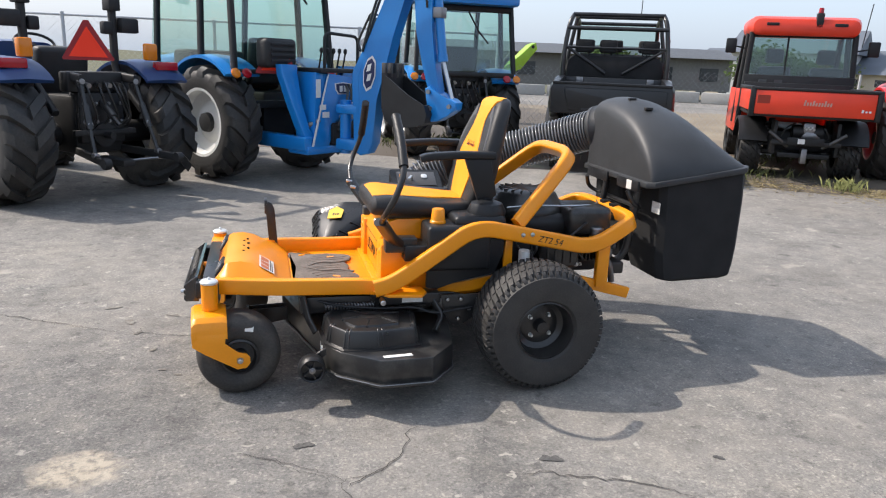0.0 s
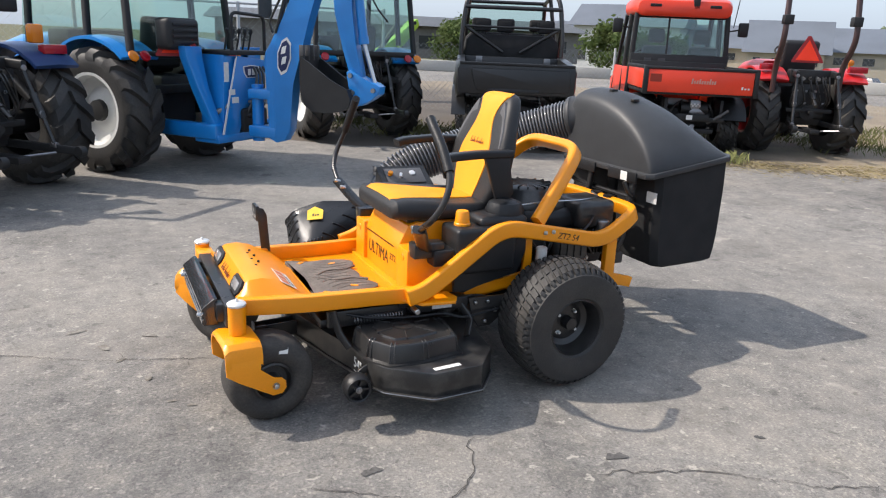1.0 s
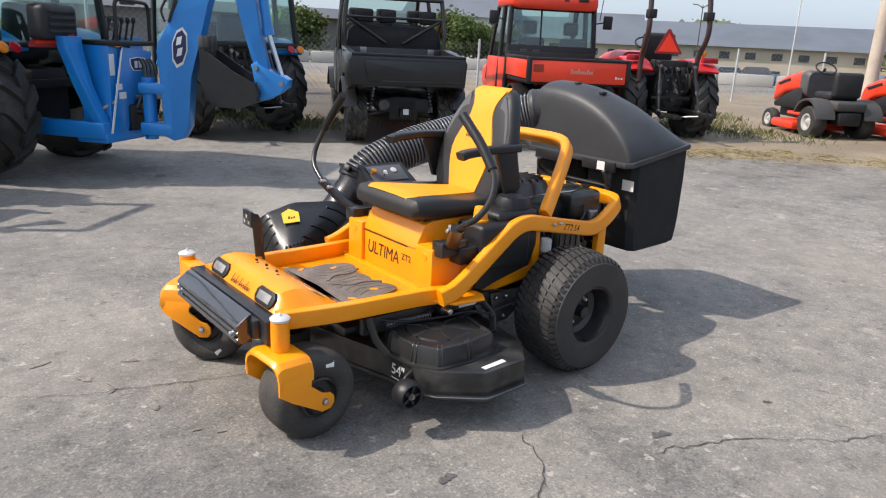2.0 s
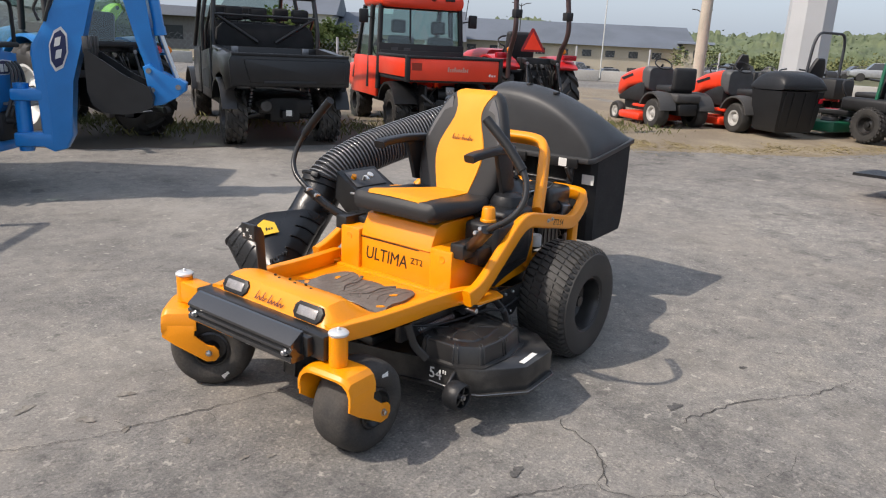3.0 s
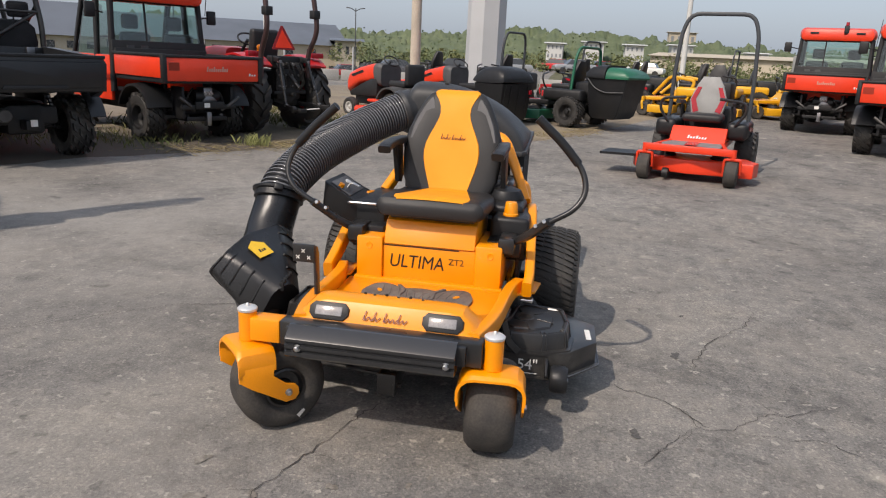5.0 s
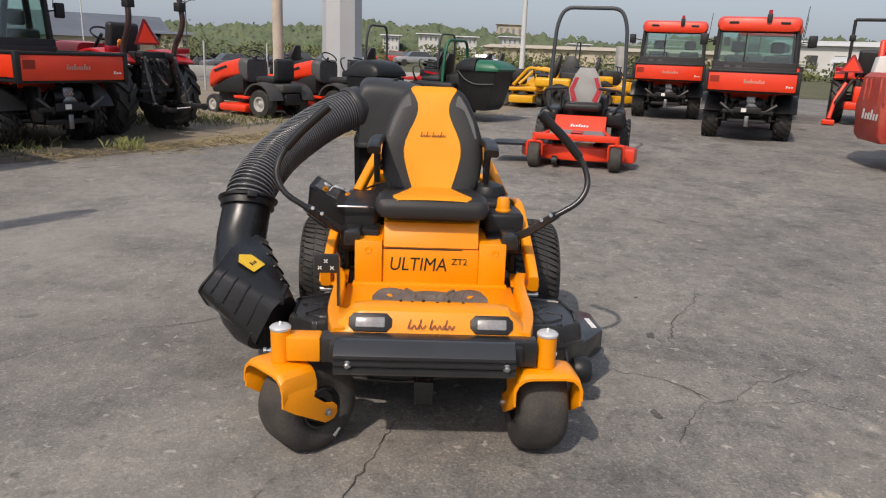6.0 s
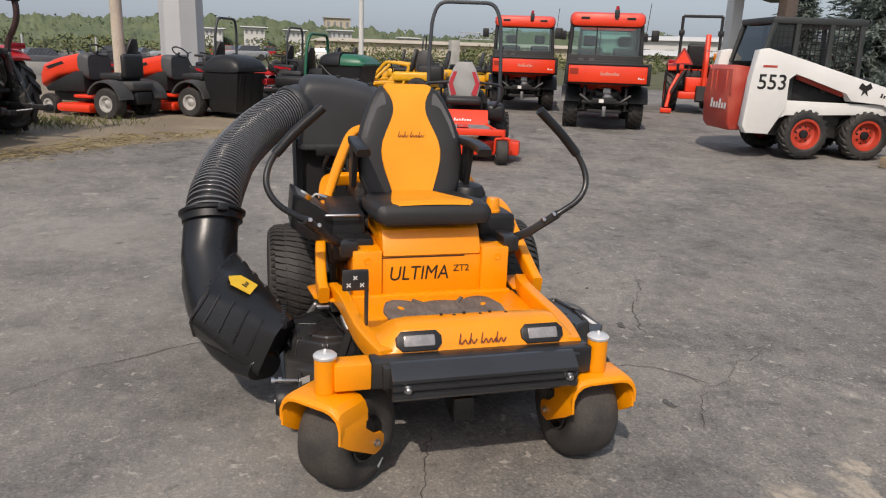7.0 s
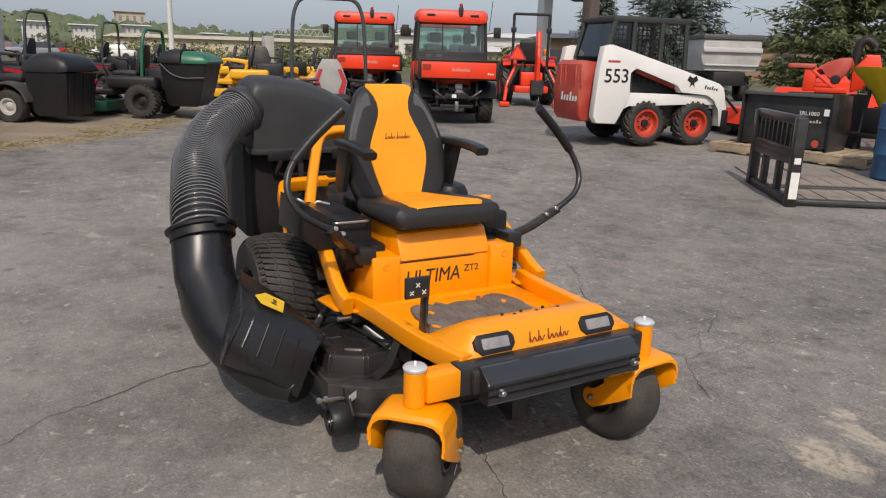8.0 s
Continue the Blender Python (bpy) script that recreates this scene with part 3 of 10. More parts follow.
def caster(parent, x, y, turn, tags=()):
    m = at(x, y, 0) @ rot("Z", turn)
    f = B()
    # one bent plate: hood with sloped shoulders, arms tapering to the axle
    half = [(0.116, 0.268), (0.1155, 0.305), (0.106, 0.331), (0.087, 0.347), (0.062, 0.352)]
    out = [(-a, b) for a, b in half] + half[::-1]
    inn = [(a - 0.008, b - 0.008 * (b > 0.27)) for a, b in half] + [(-a + 0.008, b - 0.008 * (b > 0.27)) for a, b in half[::-1]]
    rings = []
    for px, dz, sp in ((-0.074, -0.014, 1.03), (-0.062, -0.003, 1.01), (-0.05, 0, 1), (0.048, 0, 1), (0.062, -0.006, 1)):
        rings.append([m @ Vector((px, a * sp, b + dz)) for a, b in out + inn])
    loft(f, rings)
    side = [(-0.070, 0.285), (0.058, 0.285), (0.050, 0.240), (0.100, 0.199), (0.132, 0.194), (0.147, 0.178), (0.148, 0.152), (0.133, 0.132), (0.097, 0.128), (-0.028, 0.203), (-0.073, 0.236)]
    for y0 in (-0.116, 0.108):
        prism(f, side, -y0 - 0.008, -y0, m @ XZ, bev=0.0015)
    fork = part("caster_fork", f, YEL, parent, "yellow bent steel plate fork", sharp=25)
    w = m @ at(0.108, 0, 0.167) @ Y_AX
    t = B()
    lathe(t, [(0.066, -0.062), (0.08, -0.078), (0.11, -0.09), (0.141, -0.087), (0.160, -0.069), (0.168, -0.045), (0.170, -0.02), (0.170, 0.02), (0.168, 0.045), (0.160, 0.069), (0.141, 0.087), (0.11, 0.09), (0.08, 0.078), (0.066, 0.062)], 56, w)
    wheel = part("wheel", t, RUBD, parent, "smooth dusty caster tyre")
    for s in (-1, 1):
        r = B()
        lathe(r, [(0.068, s * 0.056), (0.076, s * 0.08), (0.068, s * 0.083), (0.058, s * 0.062), (0.034, s * 0.05), (0.028, s * 0.096), (0.012, s * 0.1), (0.001, s * 0.1)], 28, w, cap=False)
        part("rim", r, BLK, wheel)
        b = B()
        bolt(b, (0.108, s * 0.116, 0.165), "y", 0.010, 0.010 * s)
        bmesh.ops.transform(b, matrix=m, verts=b.verts)
        part("axle_bolt", b, CHR, fork)
    for s, a, d in tags:
        k = B()
        box(k, -0.017, 0.017, -0.011, 0.011, 0, 0.0015, m=w @ rot("Z", a) @ at(0.128, 0, s * 0.0885) @ rot("Z", 80) @ rot("X", 10 * s + d))
        part("tag", k, WHT, wheel, "small white paper tag")


def rear_wheel(parent, y, s):
    """s: -1 with its dish to the machine's left."""
    w = at(0.050, y, 0.280) @ Y_AX
    t = B()
    tyre(t, 0.271, 0.262, 0.125, w, 64, flat=0.385, crown=0.020)
    wheel = part("wheel", t, RUB, parent, "turf tyre with a shallow block tread")
    t = B()
    for k, (f, drop) in enumerate(((-0.30, 0.0075), (-0.10, 0.0005), (0.10, 0.0005), (0.30, 0.0075))):
        for i in range(54):
            a = 2 * math.pi * (i + 0.5 * (k % 2)) / 54
            lug(t, w, 0.270, [(a - 0.03, 0.262 * (f - 0.088), drop if f > 0 else drop + 0.006), (a, 0.262 * f, drop + 0.001), (a + 0.03, 0.262 * (f + 0.088), drop + 0.006 if f > 0 else drop)], 0.090, 0.0085)
    for i in range(54):
        for sd in (-1, 1):
            a = 2 * math.pi * (i + 0.5 * (sd < 0)) / 54
            lug(t, w, 0.262, [(a, sd * 0.103, 0.004), (a, sd * 0.113, 0.012), (a, sd * 0.121, 0.026)], 0.078, 0.0055)
    tagged(part("tread", t, RUB, wheel), kind="stuff")
    r = B()
    lathe(r, [(0.127, s * 0.06), (0.131, s * 0.108), (0.122, s * 0.111), (0.113, s * 0.09), (0.108, s * 0.035), (0.085, s * 0.022), (0.06, s * 0.03), (0.03, s * 0.03), (0.026, s * 0.075), (0.008, s * 0.078), (0.001, s * 0.078)], 36, w, cap=False)
    rim = part("rim", r, BLK, wheel, "glossy black steel rim")
    for i in range(4):
        a = radians(90 * i + 40)
        b = B()
        bolt(b, (0, 0, 0), "z", 0.0075, 0.014 * s)
        bmesh.ops.transform(b, matrix=w @ at(0.058 * math.cos(a), 0.058 * math.sin(a), s * 0.03), verts=b.verts)
        part("wheel_nut", b, NUT, rim)


def seat(parent):
    # cushion, rounded block with a raised yellow middle
    def cushion_ring(x, z0, z1, hw):
        return [Vector((x, MC + a, (z0 + z1) / 2 + b)) for a, b in sect(2 * hw, z1 - z0, min(0.045, (z1 - z0) * 0.45), 4)]

    c = B()
    st = [(-0.642, 0.712, 0.742, 0.19), (-0.637, 0.702, 0.758, 0.218), (-0.62, 0.697, 0.776, 0.236), (-0.57, 0.692, 0.782, 0.243), (-0.48, 0.69, 0.775, 0.247), (-0.34, 0.69, 0.757, 0.247), (-0.24, 0.69, 0.752, 0.235), (-0.17, 0.69, 0.752, 0.20)]
    loft(c, [cushion_ring(*s) for s in st])
    part("seat_cushion", c, VIN, parent, "black vinyl seat cushion")
    y = B()
    n = 14
    rows = []
    for i in range(n + 1):
        f = i / n
        x = -0.626 + 0.425 * f
        hw = (0.192 - 0.09 * f) * (0.8 if i == 0 else 0.95 if i == 1 else 1.0)
        top = 0.789 - 0.042 * f + 0.006 * f * f if f > 0.1 else 0.774 + 0.11 * f
        rows.append([Vector((x, MC + hw * k, top + (0.004 if abs(k) < 1 else -0.014) - 0.004 * k * k)) for k in (-1, -0.93, -0.5, 0, 0.5, 0.93, 1)])
    grid = [[y.verts.new(p) for p in r] for r in rows]
    for a, b in zip(grid, grid[1:]):
        for i in range(6):
            y.faces.new((a[i], a[i + 1], b[i + 1], b[i]))
    part("seat_inset", y, VYE, parent, "yellow vinyl centre panel")

    # back: leaning shell, wide at the shoulders, rounded head
    prof = [(0.70, 0.17, 0.05), (0.73, 0.205, 0.062), (0.80, 0.232, 0.066), (0.90, 0.243, 0.064), (0.98, 0.238, 0.06), (1.05, 0.215, 0.056), (1.11, 0.190, 0.052), (1.16, 0.165, 0.048), (1.19, 0.142, 0.042), (1.205, 0.118, 0.034), (1.213, 0.085, 0.02)]

    def lean(z):
        return -0.195 + (z - 0.75) * 0.27 + 0.10 * max(0, z - 0.95) ** 1.5

    s = B()
    rings = []
    for z, hw, th in prof:
        x = lean(z) + (th if z < 1.12 else 0.052)
        rings.append([Vector((x + b - 0.05 * (abs(a) / 0.24) ** 2 * 0.6, MC + a, z)) for a, b in sup(2 * hw, 2 * th, 3.2, 44)])
    loft(s, rings)
    bk = part("backrest", s, VIN, parent, "black vinyl backrest with grey side bolsters")
    g = B()
    inset = [(0.742, 0.094), (0.78, 0.107), (0.84, 0.127), (0.89, 0.139), (0.93, 0.141), (0.97, 0.134), (1.01, 0.117), (1.05, 0.097), (1.085, 0.082), (1.11, 0.077), (1.14, 0.080), (1.17, 0.093), (1.19, 0.107), (1.203, 0.112), (1.212, 0.106), (1.2175, 0.09)]
    grid = []
    for z, hw in inset:
        x = lean(z)
        for za, zb, xa, xb in ((1.11, 1.16, 0, 0.004), (1.16, 1.19, 0.004, 0.010), (1.19, 1.205, 0.010, 0.018), (1.205, 1.2125, 0.018, 0.03), (1.2125, 1.2176, 0.03, 0.05)):
            if za < z <= zb:
                x += xa + (xb - xa) * (z - za) / (zb - za)
        grid.append([g.verts.new((x - (0.006 if abs(k) < 1 else -0.006) - 0.03 * (hw * abs(k) / 0.24) ** 2 + 0.004 * abs(k), MC + hw * k, z)) for k in (-1, -0.94, -0.5, 0, 0.5, 0.94, 1)])
    for a, b in zip(grid, grid[1:]):
        for i in range(6):
            g.faces.new((a[i], a[i + 1], b[i + 1], b[i]))
    part("seat_inset", g, VYE, bk, "yellow vinyl centre panel")
    # sewn shoulder panels; their grey also holds the sheen on the vinyl
    for sg in (-1, 1):
        w = B()
        grid = []
        for z, a0, a1 in ((0.985, 0.15, 0.214), (1.02, 0.128, 0.208), (1.06, 0.109, 0.197), (1.10, 0.101, 0.178), (1.135, 0.101, 0.158), (1.165, 0.108, 0.136), (1.18, 0.114, 0.124)):
            row = []
            for f in (0, 0.08, 0.5, 0.92, 1):
                a = a0 + (a1 - a0) * f
                row.append(w.verts.new((lean(z) + 0.018 * (a / 0.1) ** 1.2 * 0.45 - 0.05 * 0.6 * (a / 0.24) ** 2 + (0.008 if f in (0, 1) else -0.004), MC + sg * a, z)))
            grid.append(row)
        for a, b in zip(grid, grid[1:]):
            for i in range(4):
                w.faces.new((a[i], a[i + 1], b[i + 1], b[i]))
        part("bolster_panel", w, VGR, bk, "grey vinyl shoulder panel with its sheen put into the tone")
    q = B()
    scribble(q, at(lean(1.0) - 0.0085, MC, 1.0) @ rot("Y", 15) @ FRONT, 0.120, 0.026, r=0.0013)
    part("stitched_mark", q, REDC, bk, "small stitched dark mark")
    for sg in (-1, 1):
        a = B()
        y0 = MC + sg * 0.262
        bar(a, [(-0.435, y0 - sg * 0.004, 0.955), (-0.40, y0, 0.966), (-0.25, y0, 0.975), (-0.10, y0 - sg * 0.012, 0.972)], 0.058, 0.034, 0.04)
        arm = part("armrest", a, PLA, parent, "black moulded armrest")
        p = B()
        prism(p, [(-0.24, 0.965), (-0.12, 0.965), (-0.085, 0.80), (-0.12, 0.76), (-0.17, 0.77)], -(y0 + 0.012) - 0.0, -(y0 - 0.012), XZ, bev=0.004)
        part("armrest_bracket", p, PLA, arm)


def lever(parent, sg):
    """sg: -1 the left one. Points are given for the left and mirrored for the right."""
    f = (lambda p: p) if sg < 0 else mir
    up = [f(p) for p in ((-0.59, -0.485, 0.655), (-0.645, -0.555, 0.722), (-0.64, -0.67, 0.79), (-0.612, -0.712, 0.86), (-0.578, -0.692, 0.945), (-0.574, -0.60, 1.05), (-0.58, -0.49, 1.148))]
    a = B()
    tube(a, up, 0.0125, 12, 0.045, 5)
    arm = part("control_lever", a, BLK, parent, "bent black steel lap-bar lever")
    g = B()
    e = [Vector(p) for p in up[-3:]]
    k = e[0].lerp(e[1], 0.25)
    tube(g, [k, e[1], e[2]], 0.019, 14, 0.05, 4)
    part("grip", g, PLA, arm, "black foam grip")
    c = B()
    q = [Vector(f(p)) for p in ((-0.535, -0.405, 0.60), (-0.585, -0.475, 0.645), (-0.648, -0.575, 0.735))]
    bar(c, q, 0.052, 0.034, 0.03)
    box(c, -0.60, -0.46, *sorted((f((0, -0.43, 0))[1], f((0, -0.36, 0))[1])), 0.565, 0.63, 0.008)
    part("lever_bracket", c, BLK, arm)
    for p in ((-0.622, -0.515, 0.706), (-0.64, -0.55, 0.732)):
        b = B()
        p = f(p)
        cyl(b, (p[0] - 0.03, p[1], p[2] + 0.006), (p[0], p[1], p[2]), 0.009, 8, 0.009, 0.002)
        part("bolt", b, CHR, arm)


def build_mower():
    mw = thing("zero_turn_mower", None, "yellow and black zero-turn lawn mower with side chute and rear bagger", "lawn mower")
    # front cross member, caster tubes, bumper
    f = B()
    box(f, -1.355, -1.285, -0.412, 0.312, 0.36, 0.45, 0.006)
    part("front_crossbar", f, BLK, mw)
    f = B()
    box(f, -1.357, -1.283, 0.312, 0.425, 0.362, 0.448, 0.006)
    part("caster_arm", f, YEL, mw)
    for y in (-0.448, 0.448):
        t = B()
        cyl(t, (-1.32, y, 0.35), (-1.32, y, 0.463), 0.033, 28, None, 0.004)
        tb = part("caster_tube", t, YEL, mw)
        c = B()
        lathe(c, [(0.035, 0.463), (0.036, 0.471), (0.030, 0.477), (0.016, 0.479), (0.007, 0.480), (0.006, 0.487), (0.003, 0.490)], 28, at(-1.32, y, 0))
        part("cap", c, NUT, tb, "zinc-plated dust cap")
    caster(mw, -1.32, -0.448, 4, ((-1, -72, 0),))
    caster(mw, -1.32, 0.448, -46, ((-1, 62, 0),))
    b = B()
    pr = [(-1.372, 0.456), (-1.384, 0.455), (-1.424, 0.425), (-1.430, 0.418), (-1.430, 0.409), (-1.421, 0.405), (-1.421, 0.401), (-1.432, 0.396), (-1.432, 0.386), (-1.421, 0.382), (-1.421, 0.377), (-1.431, 0.372), (-1.431, 0.358), (-1.424, 0.35), (-1.372, 0.35)]
    prism(b, pr, -0.262, 0.332, XZ, bev=0.002)
    bp = part("bumper", b, BUMP, mw, "black ribbed steel bumper", sharp=20)
    for p in ((-1.431, 0.215, 0.388), (-1.431, -0.303, 0.388)):
        k = B()
        bolt(k, p, "x", 0.009, -0.012)
        part("bolt", k, CHR, bp)
    for y0 in (-0.36, 0.22):
        k = B()
        box(k, -1.38, -1.30, y0, y0 + 0.06, 0.37, 0.44, 0.004)
        part("bumper_bracket", k, BLK, mw)
    k = B()
    for y in (-0.068, -0.006):
        prism(k, [(-1.185, 0.21), (-1.0, 0.22), (-1.0, 0.16), (-1.12, 0.135), (-1.17, 0.12), (-1.19, 0.135)], -y - 0.004, -y + 0.004, XZ, bev=0.001)
    cyl(k, (-1.145, -0.064, 0.16), (-1.145, -0.01, 0.16), 0.042, 20, None, 0.006)
    cyl(k, (-1.145, -0.085, 0.16), (-1.145, 0.0, 0.16), 0.009, 10)
    box(k, -1.186, -1.178, -0.072, -0.002, 0.13, 0.215, 0.002)
    part("front_roller", k, BLK, mw, "small black roller in a bracket before the deck")
    # nose cowl
    c = B()
    rings = []
    for y, w in ((-0.392, 0.0), (-0.36, 0.45), (-0.325, 0.9), (-0.28, 1.0), (0.17, 1.0), (0.215, 0.9), (0.25, 0.45), (0.288, 0.0)):
        top = 0.447 + 0.075 * w
        rings.append([Vector(p) for p in ((-1.292, y, 0.405), (-1.305, y, 0.435), (-1.30, y, 0.452), (-1.262 + 0.0 * w, y, top - 0.008), (-1.245, y, top), (-1.20, y, top + 0.004 * w), (-1.15, y, top - 0.008 * w), (-1.04, y, 0.445 - 0.01 * w), (-0.99, y, 0.405), (-1.0, y, 0.392))])
    loft(c, rings)
    cw = part("nose_cowl", c, YEL, mw, "rounded yellow nose panel", sharp=30)
    for y in (0.152, -0.261):
        h = B()
        sl = at(-1.284, y, 0.480) @ rot("Y", 30) @ FRONT
        oct_ = [(-0.073, -0.012), (-0.055, -0.032), (0.055, -0.032), (0.073, -0.012), (0.073, 0.014), (0.056, 0.032), (-0.056, 0.032), (-0.073, 0.014)]
        prism(h, oct_, -0.02, 0.008, sl, bev=0.004)
        hl = part("headlight", h, PLA, cw, "headlight in a black bezel")
        l = B()
        box(l, -0.05, 0.05, -0.018, 0.018, 0.006, 0.0115, 0.004, m=sl)
        part("lens", l, LENS, hl)
    q = B()
    mm = at(-1.287, MC, 0.478) @ rot("Y", 31) @ FRONT
    scribble(q, mm @ at(-0.004, 0, 0.003), 0.158, 0.034, r=0.0017)
    part("script_mark", q, REDC, cw, "dark script mark")
    for i, (dy, dx) in enumerate(((-0.11, 0), (-0.06, 0.02), (-0.02, 0), (0.03, 0.02), (0.07, 0), (0.11, 0.015))):
        d = B()
        cyl(d, (-1.19 + dx, MC + dy, 0.512), (-1.19 + dx, MC + dy, 0.5264), 0.0055, 10)
        part("drain_hole", d, MARK, cw)
    k = B()
    box(k, -0.036, 0.036, -0.135, 0.05, 0, 0.0015, m=at(-1.092, -0.185, 0.4745) @ rot("Y", 31))
    part("sticker", k, WHT, cw, "white printed warning label")
    for i, (u0, u1, v0, v1) in enumerate(((-0.028, 0.010, -0.125, -0.08), (-0.028, 0.010, -0.07, -0.025), (-0.028, 0.010, -0.015, 0.04), (0.016, 0.020, -0.125, 0.04), (0.024, 0.028, -0.125, 0.01))):
        k = B()
        box(k, u0, u1, v0, v1, 0.0015, 0.002, m=at(-1.092, -0.185, 0.4745) @ rot("Y", 31))
        part("sticker_print", k, STIK if i < 3 else MARK, cw)
    # foot rails, floor, mat
    for sg in (-1, 1):
        fn = (lambda p: p) if sg < 0 else mir
        r = B()
        bar(r, [fn(p) for p in ((-1.30, -0.372, 0.43), (-1.18, -0.40, 0.43), (-1.05, -0.418, 0.428), (-0.80, -0.425, 0.425), (-0.66, -0.435, 0.425), (-0.56, -0.46, 0.42))], 0.044, 0.066, 0.1, r=0.006)
        part("foot_rail", r, YEL, mw)
        p = B()
        prism(p, [(-0.66, fn((0, -0.46, 0))[1]), (-0.60, fn((0, -0.535, 0))[1]), (-0.46, fn((0, -0.55, 0))[1]), (-0.43, fn((0, -0.50, 0))[1]), (-0.44, fn((0, -0.42, 0))[1]), (-0.6, fn((0, -0.41, 0))[1])], 0.40, 0.412, bev=0.003)
        part("step_plate", p, YEL, mw)
        s = B()
        pts = [(-0.655, -0.50, 0.432), (-0.575, -0.505, 0.453), (-0.215, -0.474, 0.689), (0.37, -0.412, 0.566), (0.55, -0.385, 0.662), (0.605, -0.33, 0.675), (0.61, MC, 0.675)]
        bar(s, [fn(q) for q in pts], 0.042, 0.07, 0.095, 7, r=0.010)
        part("side_rail", s, YEL, mw, "curved yellow side rail")
        v = B()
        box(v, 0.405, 0.465, *sorted((fn((0, -0.405, 0))[1], fn((0, -0.37, 0))[1])), 0.37, 0.575, 0.006)
        bar(v, [fn(q) for q in ((-0.25, -0.35, 0.37), (0.08, -0.365, 0.42), (0.27, -0.375, 0.412), (0.585, -0.378, 0.331))], 0.03, 0.052, 0.05, r=0.005)
        part("rear_frame", v, YEL, mw)
        for x in (0.0, 0.045):
            k = B()
            y0 = fn((0, -0.481 + 0.11 * x, 0))[1]
            bolt(k, (x, y0, 0.648), "y", 0.007, -0.006 * -sg)
            part("bolt", k, CHR, mw)
        sv = B()
        prism(sv, [(-0.42, 0.50), (-0.30, 0.60), (-0.20, 0.64), (-0.075, 0.62), (-0.075, 0.56), (-0.112, 0.468), (-0.30, 0.428), (-0.37, 0.402), (-0.42, 0.41)], *sorted((-fn((0, -0.445, 0))[1], -fn((0, -0.425, 0))[1])), XZ, bev=0.004)
        part("side_cover", sv, PLA, mw, "black plastic side cover")
        yb = B()
        prism(yb, [(-0.066, 0.42), (-0.02, 0.42), (-0.026, 0.63), (-0.058, 0.63)], *sorted((-fn((0, -0.42, 0))[1], -fn((0, -0.40, 0))[1])), XZ, bev=0.002)
        prism(yb, [(-0.36, 0.36), (-0.36, 0.405), (-0.06, 0.449), (0.06, 0.449), (0.06, 0.40), (-0.06, 0.397)], *sorted((-fn((0, -0.405, 0))[1], -fn((0, -0.385, 0))[1])), XZ, bev=0.002)
        part("frame_gusset", yb, YEL, mw)
    p = B()
    box(p, -1.03, -0.60, -0.41, 0.30, 0.385, 0.398, 0.003)
    part("foot_pan", p, YEL, mw)
    m_half = [(-0.705, 0.0), (-0.735, 0.085), (-0.68, 0.14), (-0.685, 0.205), (-0.80, 0.238), (-0.885, 0.222), (-0.972, 0.28), (-0.99, 0.25), (-0.967, 0.11), (-0.957, 0.0)]
    m_out = [(x, MC + y) for x, y in m_half] + [(x, MC - y) for x, y in m_half[-2:0:-1]]
    m_out = [(q.x, q.y) for q in fillet([Vector((x, y, 0)) for x, y in m_out], 0.03, 3, cyc=True)]
    p = B()
    prism(p, m_out, 0.398, 0.409, bev=0.003)
    mt = part("foot_mat", p, MATM, mw, "worn brown-grey rubber foot mat")
    for i in range(11):
        p = B()
        y0 = MC - 0.19 + 0.037 * i
        sg = 1 if i < 5 else -1
        x0 = -0.925 + 0.012 * abs(i - 5)
        bar(p, [(x0 + 0.026 * j, y0 + sg * (0.016 * math.sin(j * 0.9) + 0.007 * j) - (0.02 * sg if j > 5 else 0), 0.4085) for j in range(7)], 0.007, 0.005, 0.012, 2, r=0.002)
        part("mat_rib", p, MATM, mt)
    for sg in (-1, 1):
        p = B()
        bar(p, [(-0.90, MC + sg * 0.02, 0.410), (-0.84, MC + sg * 0.075, 0.410), (-0.76, MC + sg * 0.06, 0.410), (-0.70, MC + sg * 0.10, 0.410)], 0.016, 0.008, 0.03, 3, r=0.003)
        part("mat_rib", p, MATM, mt)
    for sg in (-1, 1):
        for x0, y0, a in ((-0.785, 0.165, 25), (-0.92, 0.215, 40)):
            p = B()
            prism(p, [(-0.018, -0.006), (0.009, -0.010), (0.020, 0.0), (0.007, 0.010), (-0.017, 0.008)], 0.4035, 0.4112, at(x0, MC + sg * y0, 0) @ rot("Z", a * sg))
            part("mat_slot", p, YEL, mt, "slot showing the yellow floor")
    # seat box with recessed name panel
    s = B()
    prism(s, [(-0.602, 0.566), (-0.594, 0.60), (-0.56, 0.665), (-0.52, 0.68), (-0.2, 0.68), (-0.2, 0.566)], -0.147, 0.262, XZ, bev=0.008)
    sb = part("seat_box", s, YEL, mw, "yellow sheet-metal seat box")
    for y0, y1 in ((0.15, 0.268), (-0.382, -0.264)):
        s = B()
        box(s, -0.612, -0.30, y0, y1, 0.385, 0.592, 0.008)
        part("side_panel", s, YEL, sb)
    s = B()
    box(s, -0.596, -0.25, -0.264, 0.15, 0.385, 0.562, 0.004)
    part("front_panel", s, YEL, sb)
    s = B()
    box(s, -0.63, -0.59, -0.39, 0.275, 0.385, 0.41, 0.004)
    part("bottom_flange", s, YEL, sb)
    for y in (0.21, -0.333):
        q = B()
        lathe(q, [(0.016, 0), (0.014, 0.003), (0.007, 0.001), (0.003, 0.001)], 16, at(-0.612, y, 0.552) @ FRONT)
        part("rivet", q, YEL, sb)
    q = B()
    mm = at(-0.5965, 0.003, 0.508) @ FRONT
